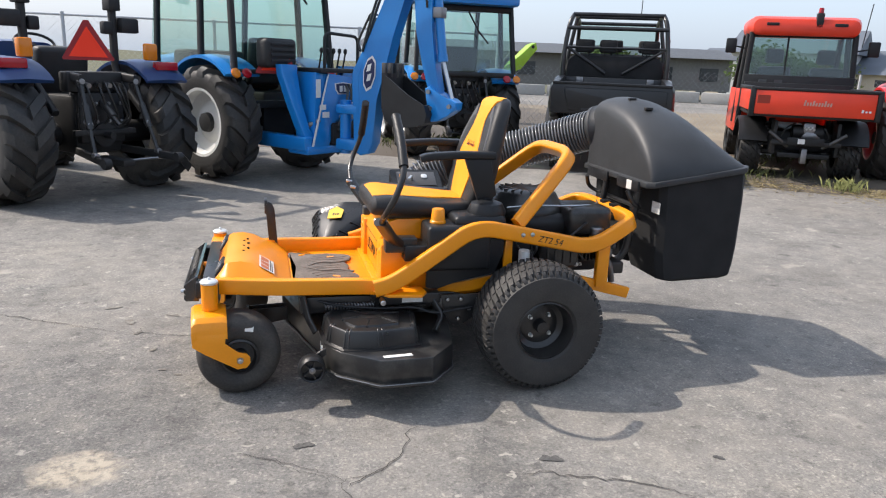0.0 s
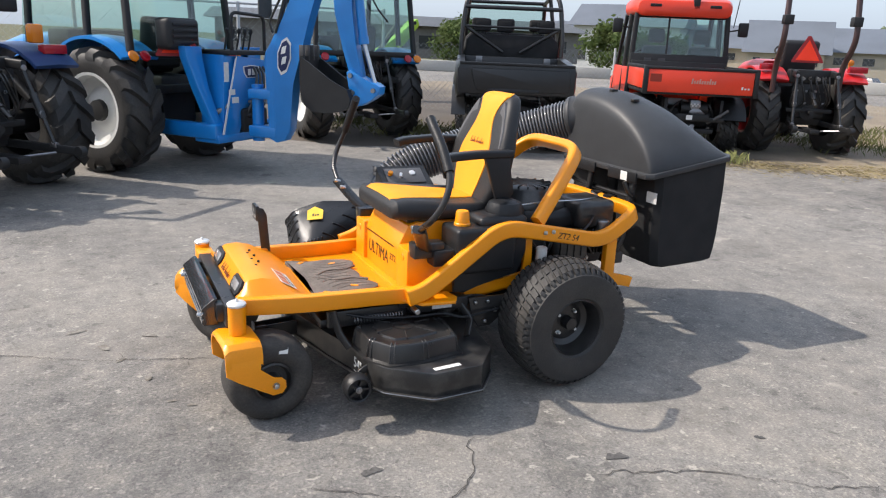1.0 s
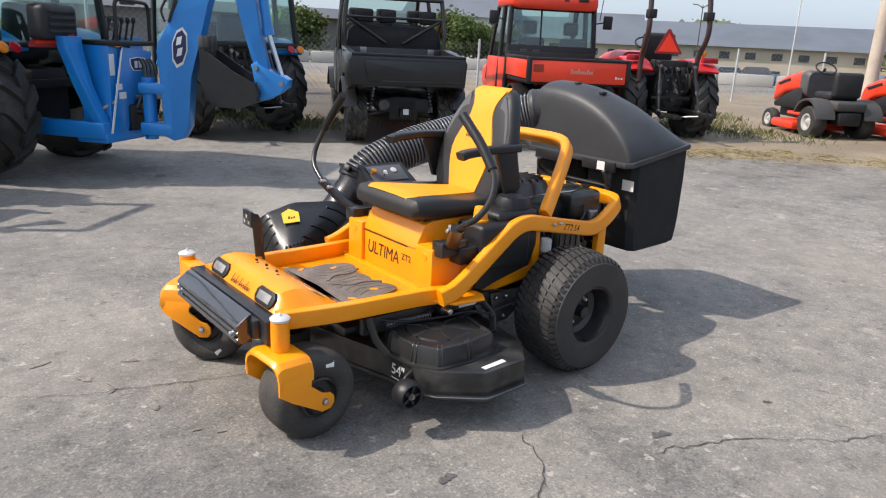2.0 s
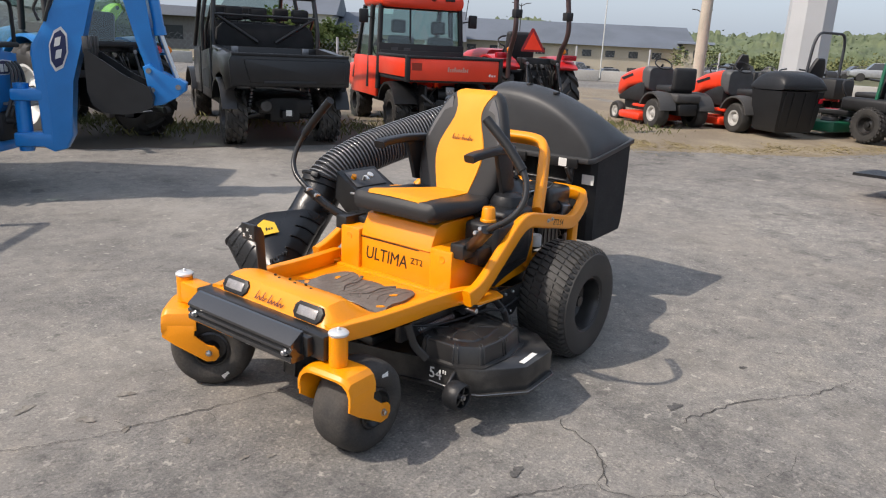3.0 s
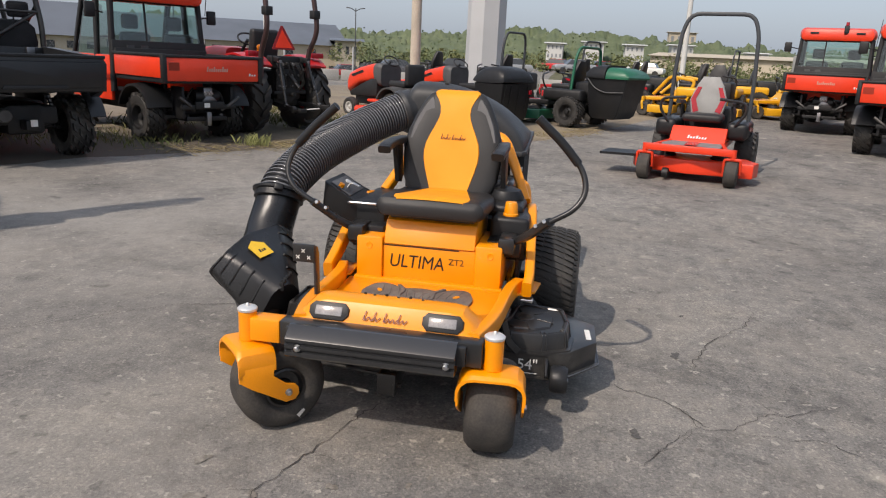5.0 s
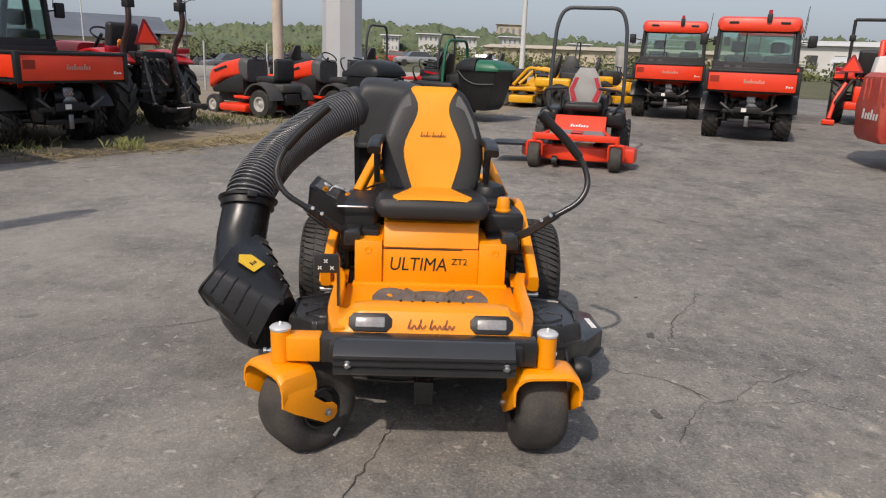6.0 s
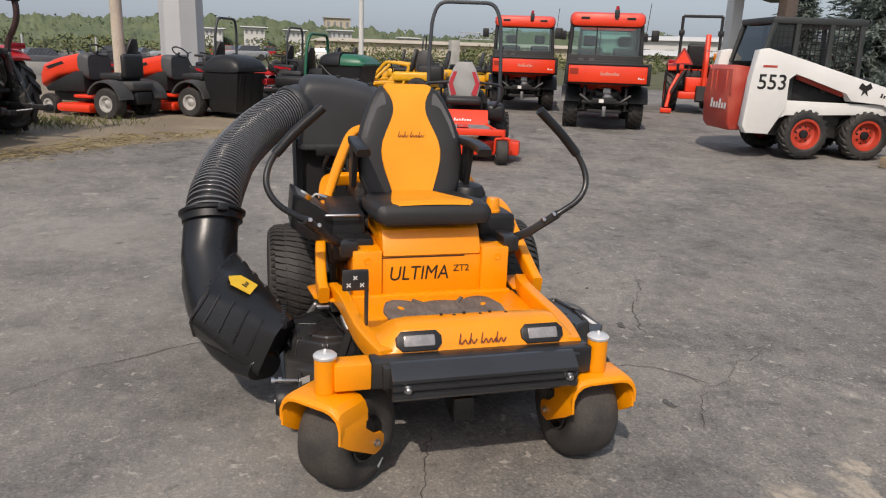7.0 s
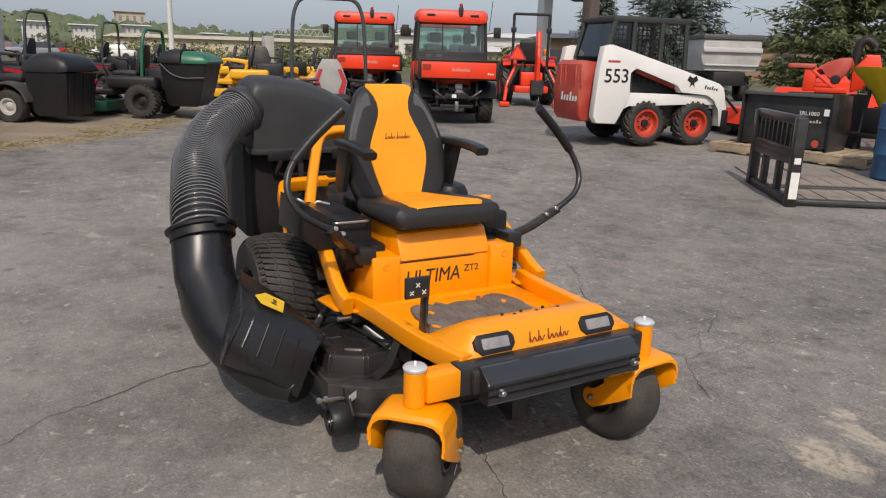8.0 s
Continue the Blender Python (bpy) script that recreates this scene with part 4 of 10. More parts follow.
    lettering("ULTIMA", 0.083, mm @ at(0.009, -0.021, 0) @ Matrix(((0.86, 0.12, 0, 0), (0, 1.02, 0, 0), (0, 0, 1, 0), (0, 0, 0, 1))), MARK, sb, "panel_word", "thin dark word on the panel")
    lettering("ZT2", 0.040, mm @ at(0.185, -0.005, 0), MARK, sb, "panel_word")
    box(q, -0.20, 0.195, 0.048, 0.052, 0, 0.002, m=mm)
    part("panel_seam", q, MARK, sb)
    # consoles
    c = B()
    box(c, -0.425, -0.14, -0.475, -0.30, 0.49, 0.688, 0.02, seg=3)
    box(c, -0.30, -0.06, -0.435, -0.24, 0.66, 0.722, 0.025, seg=3)
    box(c, -0.52, -0.40, -0.45, -0.30, 0.53, 0.60, 0.01)
    lathe(c, [(0.085, 0.70), (0.088, 0.73), (0.07, 0.765), (0.03, 0.78), (0.005, 0.782)], 24, at(-0.13, -0.335, 0))
    fu = part("fuel_tank", c, PLA, mw, "black plastic fuel tank")
    c = B()
    lathe(c, [(0.036, 0.688), (0.036, 0.696), (0.032, 0.70), (0.028, 0.745), (0.025, 0.75), (0.01, 0.751)], 12, at(-0.364, -0.385, 0))
    part("fuel_cap", c, YEL, fu, "yellow fuel cap")
    c = B()
    box(c, -0.43, -0.02, 0.19, 0.35, 0.49, 0.703, 0.012, seg=3)
    box(c, -0.52, -0.38, 0.17, 0.34, 0.53, 0.62, 0.01)
    cn = part("right_console", c, PLA, mw, "black plastic control console")
    c = B()
    prism(c, [(0.484, 0.790), (0.352, 0.708), (0.325, 0.700), (0.325, 0.60), (0.42, 0.595), (0.497, 0.655)], -0.432, -0.16, Matrix(((0, 0, 1, 0), (1, 0, 0, 0), (0, 1, 0, 0), (0, 0, 0, 1))), bev=0.006)
    dp = part("dash_panel", c, PLA, cn, "black dash panel tilted towards the seat")
    sl = at(-0.30, 0.418, 0.7505) @ rot("X", 32)
    c = B()
    box(c, -0.10, 0.11, -0.055, 0.055, 0, 0.003, 0.001, m=sl)
    part("dash_face", c, VGR, dp, "grey printed face of the dash")
    c = B()
    cyl(c, sl @ Vector((-0.075, 0.01, 0.0)), sl @ Vector((-0.075, 0.01, 0.022)), 0.013, 14, None, 0.003)
    part("knob", c, YEL, dp, "yellow choke knob")
    c = B()
    bar(c, [sl @ Vector((-0.02, -0.01, 0.004)), sl @ Vector((-0.03, -0.015, 0.035)), sl @ Vector((-0.05, -0.06, 0.05))], 0.014, 0.008, 0.01)
    part("throttle_lever", c, NUT, dp, "bright steel throttle lever")
    c = B()
    lathe(c, [(0.017, 0.0), (0.017, 0.006), (0.010, 0.008), (0.002, 0.008)], 16, sl @ at(0.05, 0.015, 0.002))
    part("key_switch", c, NUT, dp)
    c = B()
    tube(c, [(-0.44, 0.36, 0.70), (-0.46, 0.36, 0.705), (-0.46, 0.22, 0.705), (-0.44, 0.22, 0.70)], 0.006, 8, 0.01, 3)
    part("latch_wire", c, CHR, cn)
    for sg in (-1, 1):
        lever(mw, sg)
    # seat mount and seat
    c = B()
    box(c, -0.56, -0.18, MC - 0.19, MC + 0.19, 0.674, 0.703, 0.006)
    part("seat_mount", c, BLK, mw)
    seat(mw)
    # pedal
    p = B()
    prism(p, [(-1.072, 0.405), (-1.030, 0.405), (-1.046, 0.62), (-1.060, 0.650), (-1.078, 0.655), (-1.090, 0.63)], -0.289, -0.280, XZ, bev=0.002)
    box(p, -1.095, -1.080, 0.282, 0.368, 0.592, 0.662, 0.003)
    pd = part("deck_lift_pedal", p, BLK, mw, "upright black foot pedal")
    p = B()
    for y, z in ((0.304, 0.612), (0.326, 0.637), (0.348, 0.612)):
        for a in (45, -45):
            box(p, -0.009, 0.009, -0.0018, 0.0018, 0, 0.001, m=at(-1.0955, y, z) @ FRONT @ rot("Z", a))
    part("tread_mark", p, WHT, pd)
    for x in (-1.060, -1.044):
        p = B()
        bolt(p, (x, 0.280, 0.43), "y", 0.006, -0.006)
        part("bolt", p, CHR, pd)
    # mowing deck
    d = B()
    out = [(-0.93, -0.30), (-0.873, -0.48), (-0.868, -0.62), (-0.824, -0.698), (-0.672, -0.813), (-0.464, -0.804), (-0.35, -0.67), (-0.29, -0.30), (-0.29, 0.42), (-0.42, 0.545), (-0.86, 0.545), (-0.97, 0.40), (-1.02, 0.05)]
    prism(d, out, 0.138, 0.24, bev=0.005)
    dk = part("mowing_deck", d, GLO, mw, "wide black stamped steel mowing deck")
    d = B()
    prism(d, [(x * 1.018 + 0.011, y * 1.018) for x, y in out], 0.130, 0.143, bev=0.003)
    part("deck_skirt", d, GLO, dk)
    # thin metal tube along part of the skirt's lower edge
    d = B()
    tube(d, [(x * 1.018 + 0.0085, y * 1.018 - 0.002, 0.1425) for x, y in out[2:8]], 0.0026, 6, 0.01, 2)
    part("bright_edge", d, ALU, dk, "thin bright metal line along the lower lip")
    for y in (-0.50, 0.36):
        s = B()
        base = [(-0.86, y - 0.10), (-0.80, y - 0.19), (-0.66, y - 0.20), (-0.50, y - 0.17), (-0.47, y + 0.02), (-0.56, y + 0.17), (-0.80, y + 0.16), (-0.87, y + 0.05)]

        def ring(k, z):
            return [Vector((-0.67 + (p.x + 0.67) * k, y + (p.y - y) * k, z)) for p in fillet([(a, b, 0) for a, b in base], 0.014, 3, cyc=True)]

        loft(s, [ring(1.09, 0.236), ring(1.085, 0.246), ring(1.0, 0.249), ring(0.965, 0.304), ring(0.945, 0.313), ring(0.92, 0.316), ring(0.87, 0.314), ring(0.85, 0.308), ring(0.62, 0.308), ring(0.6, 0.315), ring(0.3, 0.316)])
        sc = part("belt_cover", s, BLK, dk, "ribbed black belt cover", sharp=30)
        lo, hi, inn = ring(1.005, 0.248), ring(0.95, 0.311), ring(0.86, 0.317)
        for i in range(1, len(lo), 2):
            r = B()
            bar(r, [lo[i], hi[i], inn[i]], 0.007, 0.008, 0.01, 2)
            part("cover_rib", r, BLK, sc)
        for i in range(0, 6):
            r = B()
            a = radians(60 * i + 15)
            bar(r, [(-0.67 + 0.06 * math.cos(a), y + 0.06 * math.sin(a), 0.316), (-0.67 + 0.13 * math.cos(a), y + 0.13 * math.sin(a), 0.312)], 0.007, 0.010, 0, 2)
            part("cover_rib", r, BLK, sc)
        r = B()
        lathe(r, [(0.045, 0.308), (0.045, 0.318), (0.03, 0.322), (0.02, 0.318)], 20, at(-0.67, y, 0))
        part("cover_cap", r, BLK, sc)
    mid = B()
    box(mid, -0.95, -0.4, -0.26, 0.14, 0.235, 0.285, 0.02)
    cyl(mid, (-0.72, MC, 0.28), (-0.72, MC, 0.33), 0.07, 20)
    cyl(mid, (-0.55, -0.28, 0.24), (-0.55, -0.28, 0.36), 0.05, 16)
    part("spindle_housing", mid, BLK, dk)
    for x, y, sg in ((-0.927, -0.67, -1), (-0.984, 0.555, 1)):
        ax = at(x, y, 0.165) @ Y_AX
        w = B()
        lathe(w, [(0.040, sg * 0.012), (0.040, sg * -0.03), (0.047, sg * -0.034), (0.054, sg * -0.022), (0.055, 0.0), (0.054, sg * 0.022), (0.047, sg * 0.034), (0.041, sg * 0.031), (0.040, sg * 0.012)], 28, ax, cap=False)
        aw = part("gauge_wheel", w, PLA, dk, "small black anti-scalp wheel")
        h = B()
        lathe(h, [(0.041, sg * 0.004), (0.041, sg * 0.010), (0.001, sg * 0.010)], 20, ax, cap=False)
        for k in range(5):
            box(h, 0.010, 0.041, -0.0035, 0.0035, *sorted((sg * 0.008, sg * 0.026)), m=ax @ rot("Z", 72 * k))
        part("spoke", h, BLK, aw)
        h = B()
        lathe(h, [(0.014, sg * 0.008), (0.013, sg * 0.030), (0.009, sg * 0.031), (0.008, sg * 0.038), (0.003, sg * 0.039)], 12, ax)
        part("hub", h, ALU, aw)
        br = B()
        bar(br, [(x, y - sg * 0.05, 0.165), (x + 0.05, y - sg * 0.055, 0.21), (x + 0.12, y - sg * 0.06, 0.225)], 0.012, 0.03, 0.03)
        part("wheel_bracket", br, BLK, aw)
    k = B()
    box(k, -0.058, 0.058, -0.011, 0.011, 0, 0.0015, m=at(-0.60, -0.775, 0.2412) @ rot("Z", 5))
    part("sticker", k, WHT, dk, "white warning label")
    k = B()
    box(k, -0.045, 0.045, -0.013, 0.013, 0.004, 0.0055, m=at(-0.918, 0.470, 0.212) @ rot("Z", -53) @ XZ)
    part("sticker", k, WHT, dk)
    lettering("54\"", 0.062, at(-0.873, -0.54, 0.19) @ rot("Z", -88) @ XZ @ at(0, 0, 0.006), WHT, dk, "deck_number", "white number 54 in inches")
    k = B()
    box(k, -0.04, 0.04, -0.002, 0.002, 0, 0.001, m=at(-0.873, -0.54, 0.155) @ rot("Z", -88) @ XZ @ at(0, 0, 0.006))
    part("underline", k, WHT, dk)
    # lift linkage and hydro gear beside the deck
    for sg in (-1, 1):
        fn = (lambda p: p) if sg < 0 else mir
        h = B()
        box(h, -0.62, -0.36, *sorted((fn((0, -0.47, 0))[1], fn((0, -0.40, 0))[1])), 0.345, 0.395, 0.008)
        bar(h, [fn(q) for q in ((-0.66, -0.43, 0.38), (-0.3, -0.43, 0.37), (-0.15, -0.42, 0.33))], 0.014, 0.03, 0.02)
        bar(h, [fn(q) for q in ((-0.40, -0.45, 0.37), (-0.36, -0.50, 0.30), (-0.40, -0.55, 0.25))], 0.014, 0.03, 0.02)
        bar(h, [fn(q) for q in ((-0.95, -0.44, 0.39), (-0.93, -0.46, 0.30), (-0.90, -0.50, 0.25))], 0.014, 0.03, 0.02)
        lk = part("lift_linkage", h, BLK, mw)
        cl = B()
        cyl(cl, fn((-0.62, -0.475, 0.375)), fn((-0.62, -0.53, 0.375)), 0.012, 12, None, 0.003)
        part("pin", cl, CHR, lk)
        h = B()
        prism(h, [(-0.36, 0.385), (-0.16, 0.385), (-0.13, 0.36), (-0.17, 0.31), (-0.25, 0.25), (-0.31, 0.25), (-0.34, 0.30)], *sorted((-fn((0, -0.475, 0))[1], -fn((0, -0.465, 0))[1])), XZ, bev=0.002)
        hp_ = part("hanger_plate", h, BLK, lk, "black steel hanger plate with bolts")
        for x, z in ((-0.33, 0.365), (-0.27, 0.365), (-0.19, 0.36), (-0.28, 0.275), (-0.23, 0.32)):
            h = B()
            bolt(h, fn((x, -0.475, z)), "y", 0.0075, 0.010 * sg)
            part("bolt", h, CHR, hp_)
        h = B()
        coil = [fn((-0.86 + 0.22 * i / 120, -0.425 + 0.013 * math.cos(i * 0.9), 0.335 + 0.013 * math.sin(i * 0.9))) for i in range(121)]
        sweep(h, [Vector(p) for p in coil], ring_pts(0.0028, 5))
        part("tension_spring", h, ALU, lk, "coiled steel spring")
        h = B()
        lathe(h, [(0.012, 0.30), (0.062, 0.30), (0.062, 0.306), (0.048, 0.312), (0.048, 0.322), (0.062, 0.328), (0.062, 0.334), (0.012, 0.336)], 24, at(-0.43, fn((0, -0.38, 0))[1], 0))
        part("idler_pulley", h, STL, lk, "worn steel belt pulley")
        h = B()
        tube(h, [fn(q) for q in ((-0.95, -0.38, 0.37), (-0.80, -0.45, 0.345), (-0.62, -0.46, 0.33), (-0.47, -0.485, 0.34), (-0.40, -0.50, 0.31), (-0.22, -0.49, 0.33))], 0.006, 8, 0.05, 4)
        part("cable", h, PLA, lk)
        h = B()
        box(h, -0.96, -0.62, *sorted((fn((0, -0.415, 0))[1], fn((0, -0.385, 0))[1])), 0.305, 0.375, 0.006)
        part("deck_arm", h, BLK, lk)
        st = B()
        yy = fn((0, -0.4715, 0))[1]
        box(st, -0.53, -0.44, *sorted((yy, yy + sg * 0.0015)), 0.357, 0.385)
        part("sticker", st, WHT, lk)
    h = B()
    box(h, -0.22, 0.25, -0.34, -0.10, 0.24, 0.42, 0.03)
    box(h, -0.22, 0.25, 0.0, 0.22, 0.24, 0.42, 0.03)
    cyl(h, (0.050, -0.6, 0.28), (0.050, 0.48, 0.28), 0.035)
    part("hydro_drive", h, BLK, mw)
    # rear wheels
    rear_wheel(mw, -0.585, -1)
    rear_wheel(mw, 2 * MC + 0.567, 1)
    # engine
    e = B()
    box(e, -0.04, 0.46, -0.31, 0.20, 0.42, 0.60, 0.03)
    box(e, 0.02, 0.46, -0.27, 0.16, 0.58, 0.69, 0.04, seg=3)
    en = part("engine", e, PLA, mw, "black V-twin engine")
    s = B()
    lathe(s, [(0.20, 0.665), (0.205, 0.69), (0.19, 0.72), (0.165, 0.735), (0.15, 0.765), (0.12, 0.782), (0.04, 0.787)], 32, at(0.16, -0.05, 0))
    sh = part("fan_shroud", s, GLO, en, "black round fan shroud")
    for i in range(18):
        a = 2 * math.pi * i / 18
        q = B()
        box(q, 0.05, 0.135, -0.003, 0.003, 0.775, 0.786, m=at(0.16, -0.05, 0) @ rot("Z", 20 * i))
        part("grille_slat", q, BLK, sh)
    s = B()
    box(s, 0.28, 0.50, -0.33, -0.10, 0.60, 0.735, 0.03, seg=3)
    part("air_filter_box", s, GLO, en)
    for sg in (-1, 1):
        y0 = -0.05 + sg * 0.25
        for i in range(6):
            q = B()
            box(q, 0.345 + 0.018 * i, 0.349 + 0.018 * i, y0 - 0.06, y0 + 0.06, 0.49, 0.575)
            part("cooling_fin", q, STL, en)
    s = B()
    cyl(s, (0.50, -0.26, 0.50), (0.50, 0.14, 0.50), 0.06, 20, None, 0.012)
    tube(s, [(0.42, -0.22, 0.52), (0.46, -0.30, 0.52), (0.52, -0.30, 0.46), (0.55, -0.28, 0.36)], 0.016, 10)
    part("muffler", s, ALU, en, "dull steel muffler")
    for sg in (-1, 1):
        y0 = -0.05 + sg * 0.275
        q = B()
        box(q, 0.13, 0.33, y0 - 0.045, y0 + 0.045, 0.455, 0.605, 0.022, seg=3)
        hd = part("cylinder_head", q, GLO, en, "black cylinder head cover")
        for i in range(4):
            q = B()
            box(q, 0.16 + 0.04 * i, 0.172 + 0.04 * i, *sorted((y0 + sg * 0.044, y0 + sg * 0.05)), 0.485, 0.575, 0.002)
            part("cover_rib", q, GLO, hd)
        for x, z in ((0.145, 0.475), (0.315, 0.475), (0.145, 0.587), (0.315, 0.587)):
            q = B()
            bolt(q, (x, y0 + sg * 0.043, z), "y", 0.007, 0.010 * sg)
            part("bolt", q, CHR, hd)
        q = B()
        tube(q, [(0.235, y0 + sg * 0.05, 0.60), (0.245, y0 + sg * 0.085, 0.612), (0.30, y0 + sg * 0.07, 0.65), (0.37, y0, 0.665)], 0.0055, 8, 0.03, 4)
        part("plug_lead", q, PLA, hd)
        q = B()
        box(q, 0.055, 0.115, y0 - 0.012, y0 + 0.012, 0.46, 0.53, 0.004)
        part("bracket", q, ALU, hd)
    s = B()
    cyl(s, (0.04, -0.40, 0.50), (0.04, -0.40, 0.56), 0.026, 16, None, 0.004)
    part("oil_filter", s, WHT, en)
    rnd = random.Random(8)
    for i in range(7):
        s = B()
        x0, y0 = 0.02 + 0.07 * i, -0.33
        tube(s, [(x0, y0, 0.60), (x0 + rnd.uniform(-0.04, 0.06), y0 - 0.04, 0.58), (x0 + rnd.uniform(0, 0.08), y0 - 0.03, rnd.uniform(0.46, 0.66)), (x0 + 0.1, y0 + 0.05, 0.60)], 0.006, 6, 0.03, 3)
        part("cable", s, BLK, en)
    for i in range(9):
        s = B()
        bolt(s, (0.06 + 0.05 * i, -0.312, 0.46 + 0.07 * (i % 3)), "y", 0.006, -0.01)
        part("bolt", s, CHR, en)
    s = B()
    cyl(s, (0.42, -0.335, 0.56), (0.42, -0.335, 0.645), 0.032, 18, None, 0.006)
    part("fuel_filter", s, ALU, en, "pale metal canister")
    s = B()
    tube(s, [(-0.02, -0.30, 0.735), (0.10, -0.305, 0.745), (0.30, -0.30, 0.74), (0.46, -0.24, 0.735), (0.52, -0.1, 0.73)], 0.004, 6, 0.05)
    part("edge_trim", s, CHR, en)
    # hoop behind the seat
    h = B()
    hp = [(-0.012, -0.424, 0.684), (0.12, -0.36, 0.81), (0.275, -0.275, 0.955), (0.30, -0.20, 0.975), (0.30, 2 * MC + 0.20, 0.975), (0.275, 2 * MC + 0.275, 0.955), (0.12, 2 * MC + 0.36, 0.81), (-0.012, 2 * MC + 0.424, 0.684)]
    bar(h, hp, 0.045, 0.065, 0.07, 4, r=0.014, up=(-0.7, 0, 0.7))
    part("rear_hoop", h, YEL, mw, "bent yellow hoop behind the seat")
    mm = at(0.14, -0.4575, 0.612) @ rot("Z", 6) @ rot("Y", 12) @ XZ
    lettering("ZT2 54", 0.042, mm @ Matrix(((1, 0.2, 0, 0), (0, 1, 0, 0), (0, 0, 1, 0), (0, 0, 0, 1))), MARK, mw, "rail_number", "slanted dark model number")
    for y in (-0.134, -0.03):
        s = B()
        bar(s, [(0.605, y, 0.635), (0.605, y + 0.001, 0.716)], 0.056, 0.04, 0, r=0.008, up=(1, 0, 0))
        part("rubber_stop", s, PLA, mw)


def build_bagger():
    bg = thing("bagger", at(0, 0, 0), "black twin grass bagger with domed lid on the mower", "grass bagger")
    yc, hw = 0.015, 0.375

    def rim_z(x):
        return 0.852 + (x - 0.69) * 0.155

    def section(x, top, w, n=22):
        """Upright wall and tight corner on the hose side, a long falling arch on the other."""
        z0, y1, ya = rim_z(x), yc + w, 0.27
        h, r = top - z0, min(0.055, (top - z0) * 0.45)
        out = [Vector((x, y1, z0)), Vector((x, y1 - 0.002, z0 + h * 0.4)), Vector((x, y1 - 0.006, top - r))]
        for j in range(1, 6):
            a = math.pi / 2 * j / 5
            out.append(Vector((x, y1 - 0.006 - r + r * math.cos(a), top - r + r * math.sin(a))))
        for j in range(1, n + 1):
            u = math.sin(math.pi / 2 * j / n)
            out.append(Vector((x, ya - (ya - (yc - w)) * u, z0 + h * max(0.0, 1 - u * u) ** 0.6)))
        return out

    l = B()
    st = [(0.674, 1.09, 0.335), (0.675, 1.13, 0.345), (0.680, 1.158, 0.352), (0.690, 1.177, 0.356), (0.708, 1.194, 0.359), (0.74, 1.209, 0.361), (0.79, 1.221, 0.362), (0.85, 1.224, 0.363), (0.92, 1.212, 0.364), (1.0, 1.178, 0.364), (1.07, 1.125, 0.362), (1.13, 1.06, 0.358), (1.17, 1.0, 0.352), (1.19, 0.955, 0.345)]
    loft(l, [section(*s) for s in st])
    ld = part("lid", l, LID, bg, "domed black moulded lid", sharp=60)
    r = B()
    prism(r, [(0.655, yc - hw + 0.03), (0.685, yc - hw), (1.17, yc - hw), (1.205, yc - hw + 0.04), (1.205, yc + hw - 0.04), (1.17, yc + hw), (0.685, yc + hw), (0.655, yc + hw - 0.03)], -0.028, 0.0, Matrix(((1, 0, 0, 0), (0, 1, 0, 0), (0.155, 0, 1, 0.852 - 0.69 * 0.155 + 0.006), (0, 0, 0, 1))), bev=0.006)
    part("lid_rim", r, LID, ld)
    for x, y, z in ((0.80, 0.16, 1.223), (0.80, -0.02, 1.186)):
        r = B()
        box(r, x - 0.02, x + 0.02, y - 0.012, y + 0.012, z - 0.012, z + 0.001, 0.002)
        part("vent_slot", r, MARK, ld)
    for y0, y1 in ((-0.27, -0.05), (0.06, 0.30)):
        r = B()
        box(r, 0.646, 0.662, y0, y1, 0.795, 0.85, 0.006)
        part("hinge_bracket", r, PLA, bg)
    k = B()
    box(k, 0.6455, 0.6475, -0.205, -0.155, 0.80, 0.845)
    part("sticker", k, WHT, bg, "white paper label")
    for y0, y1 in ((yc - 0.355, yc - 0.01), (yc + 0.01, yc + 0.385)):
        b = B()
        rings = []
        for z, x0, x1, ins in ((0.86, 0.735, 1.195, 0.0), (0.70, 0.745, 1.205, 0.002), (0.50, 0.755, 1.205, 0.005), (0.42, 0.765, 1.20, 0.008), (0.365, 0.785, 1.195, 0.014), (0.348, 0.83, 1.165, 0.035)):
            zz = lambda x: z + (x - 0.69) * 0.12 * (1 if z > 0.6 else 0.3)
            c = [(x0, y0 + ins + 0.03), (x0 + 0.03, y0 + ins), (x1 - 0.03, y0 + ins), (x1, y0 + ins + 0.03), (x1, y1 - ins - 0.03), (x1 - 0.03, y1 - ins), (x0 + 0.03, y1 - ins), (x0, y1 - ins - 0.03)]
            rings.append([Vector((x, y, zz(x))) for x, y in c])
        loft(b, rings)
        part("grass_bag", b, BAGC, bg, "black mesh cloth grass bag")
    k = B()
    box(k, 0.737, 0.739, -0.335, -0.262, 0.70, 0.755)
    part("sticker", k, WHT, bg, "white printed label")
    f = B()
    tube(f, [(0.62, -0.22, 0.80), (0.64, -0.24, 0.74), (0.70, -0.22, 0.71), (0.70, 0.24, 0.71), (0.64, 0.26, 0.74), (0.62, 0.24, 0.80)], 0.011, 10)
    part("hoop_tube", f, BLK, bg)
    for y in (-0.22, 0.12):
        f = B()
        bar(f, [(0.56, y, 0.42), (0.64, y, 0.48), (0.68, y, 0.80)], 0.03, 0.03, 0.05)
        part("support_leg", f, BLK, bg)
    f = B()
    box(f, 0.50, 0.60, -0.30, 0.20, 0.40, 0.46, 0.01)
    part("mount_block", f, BLK, bg)
    # hose, collar, elbow and boot
    hose = thing("bagger_hose", at(0, 0, 0), "corrugated black bagger hose with moulded chute on the deck", "hose")
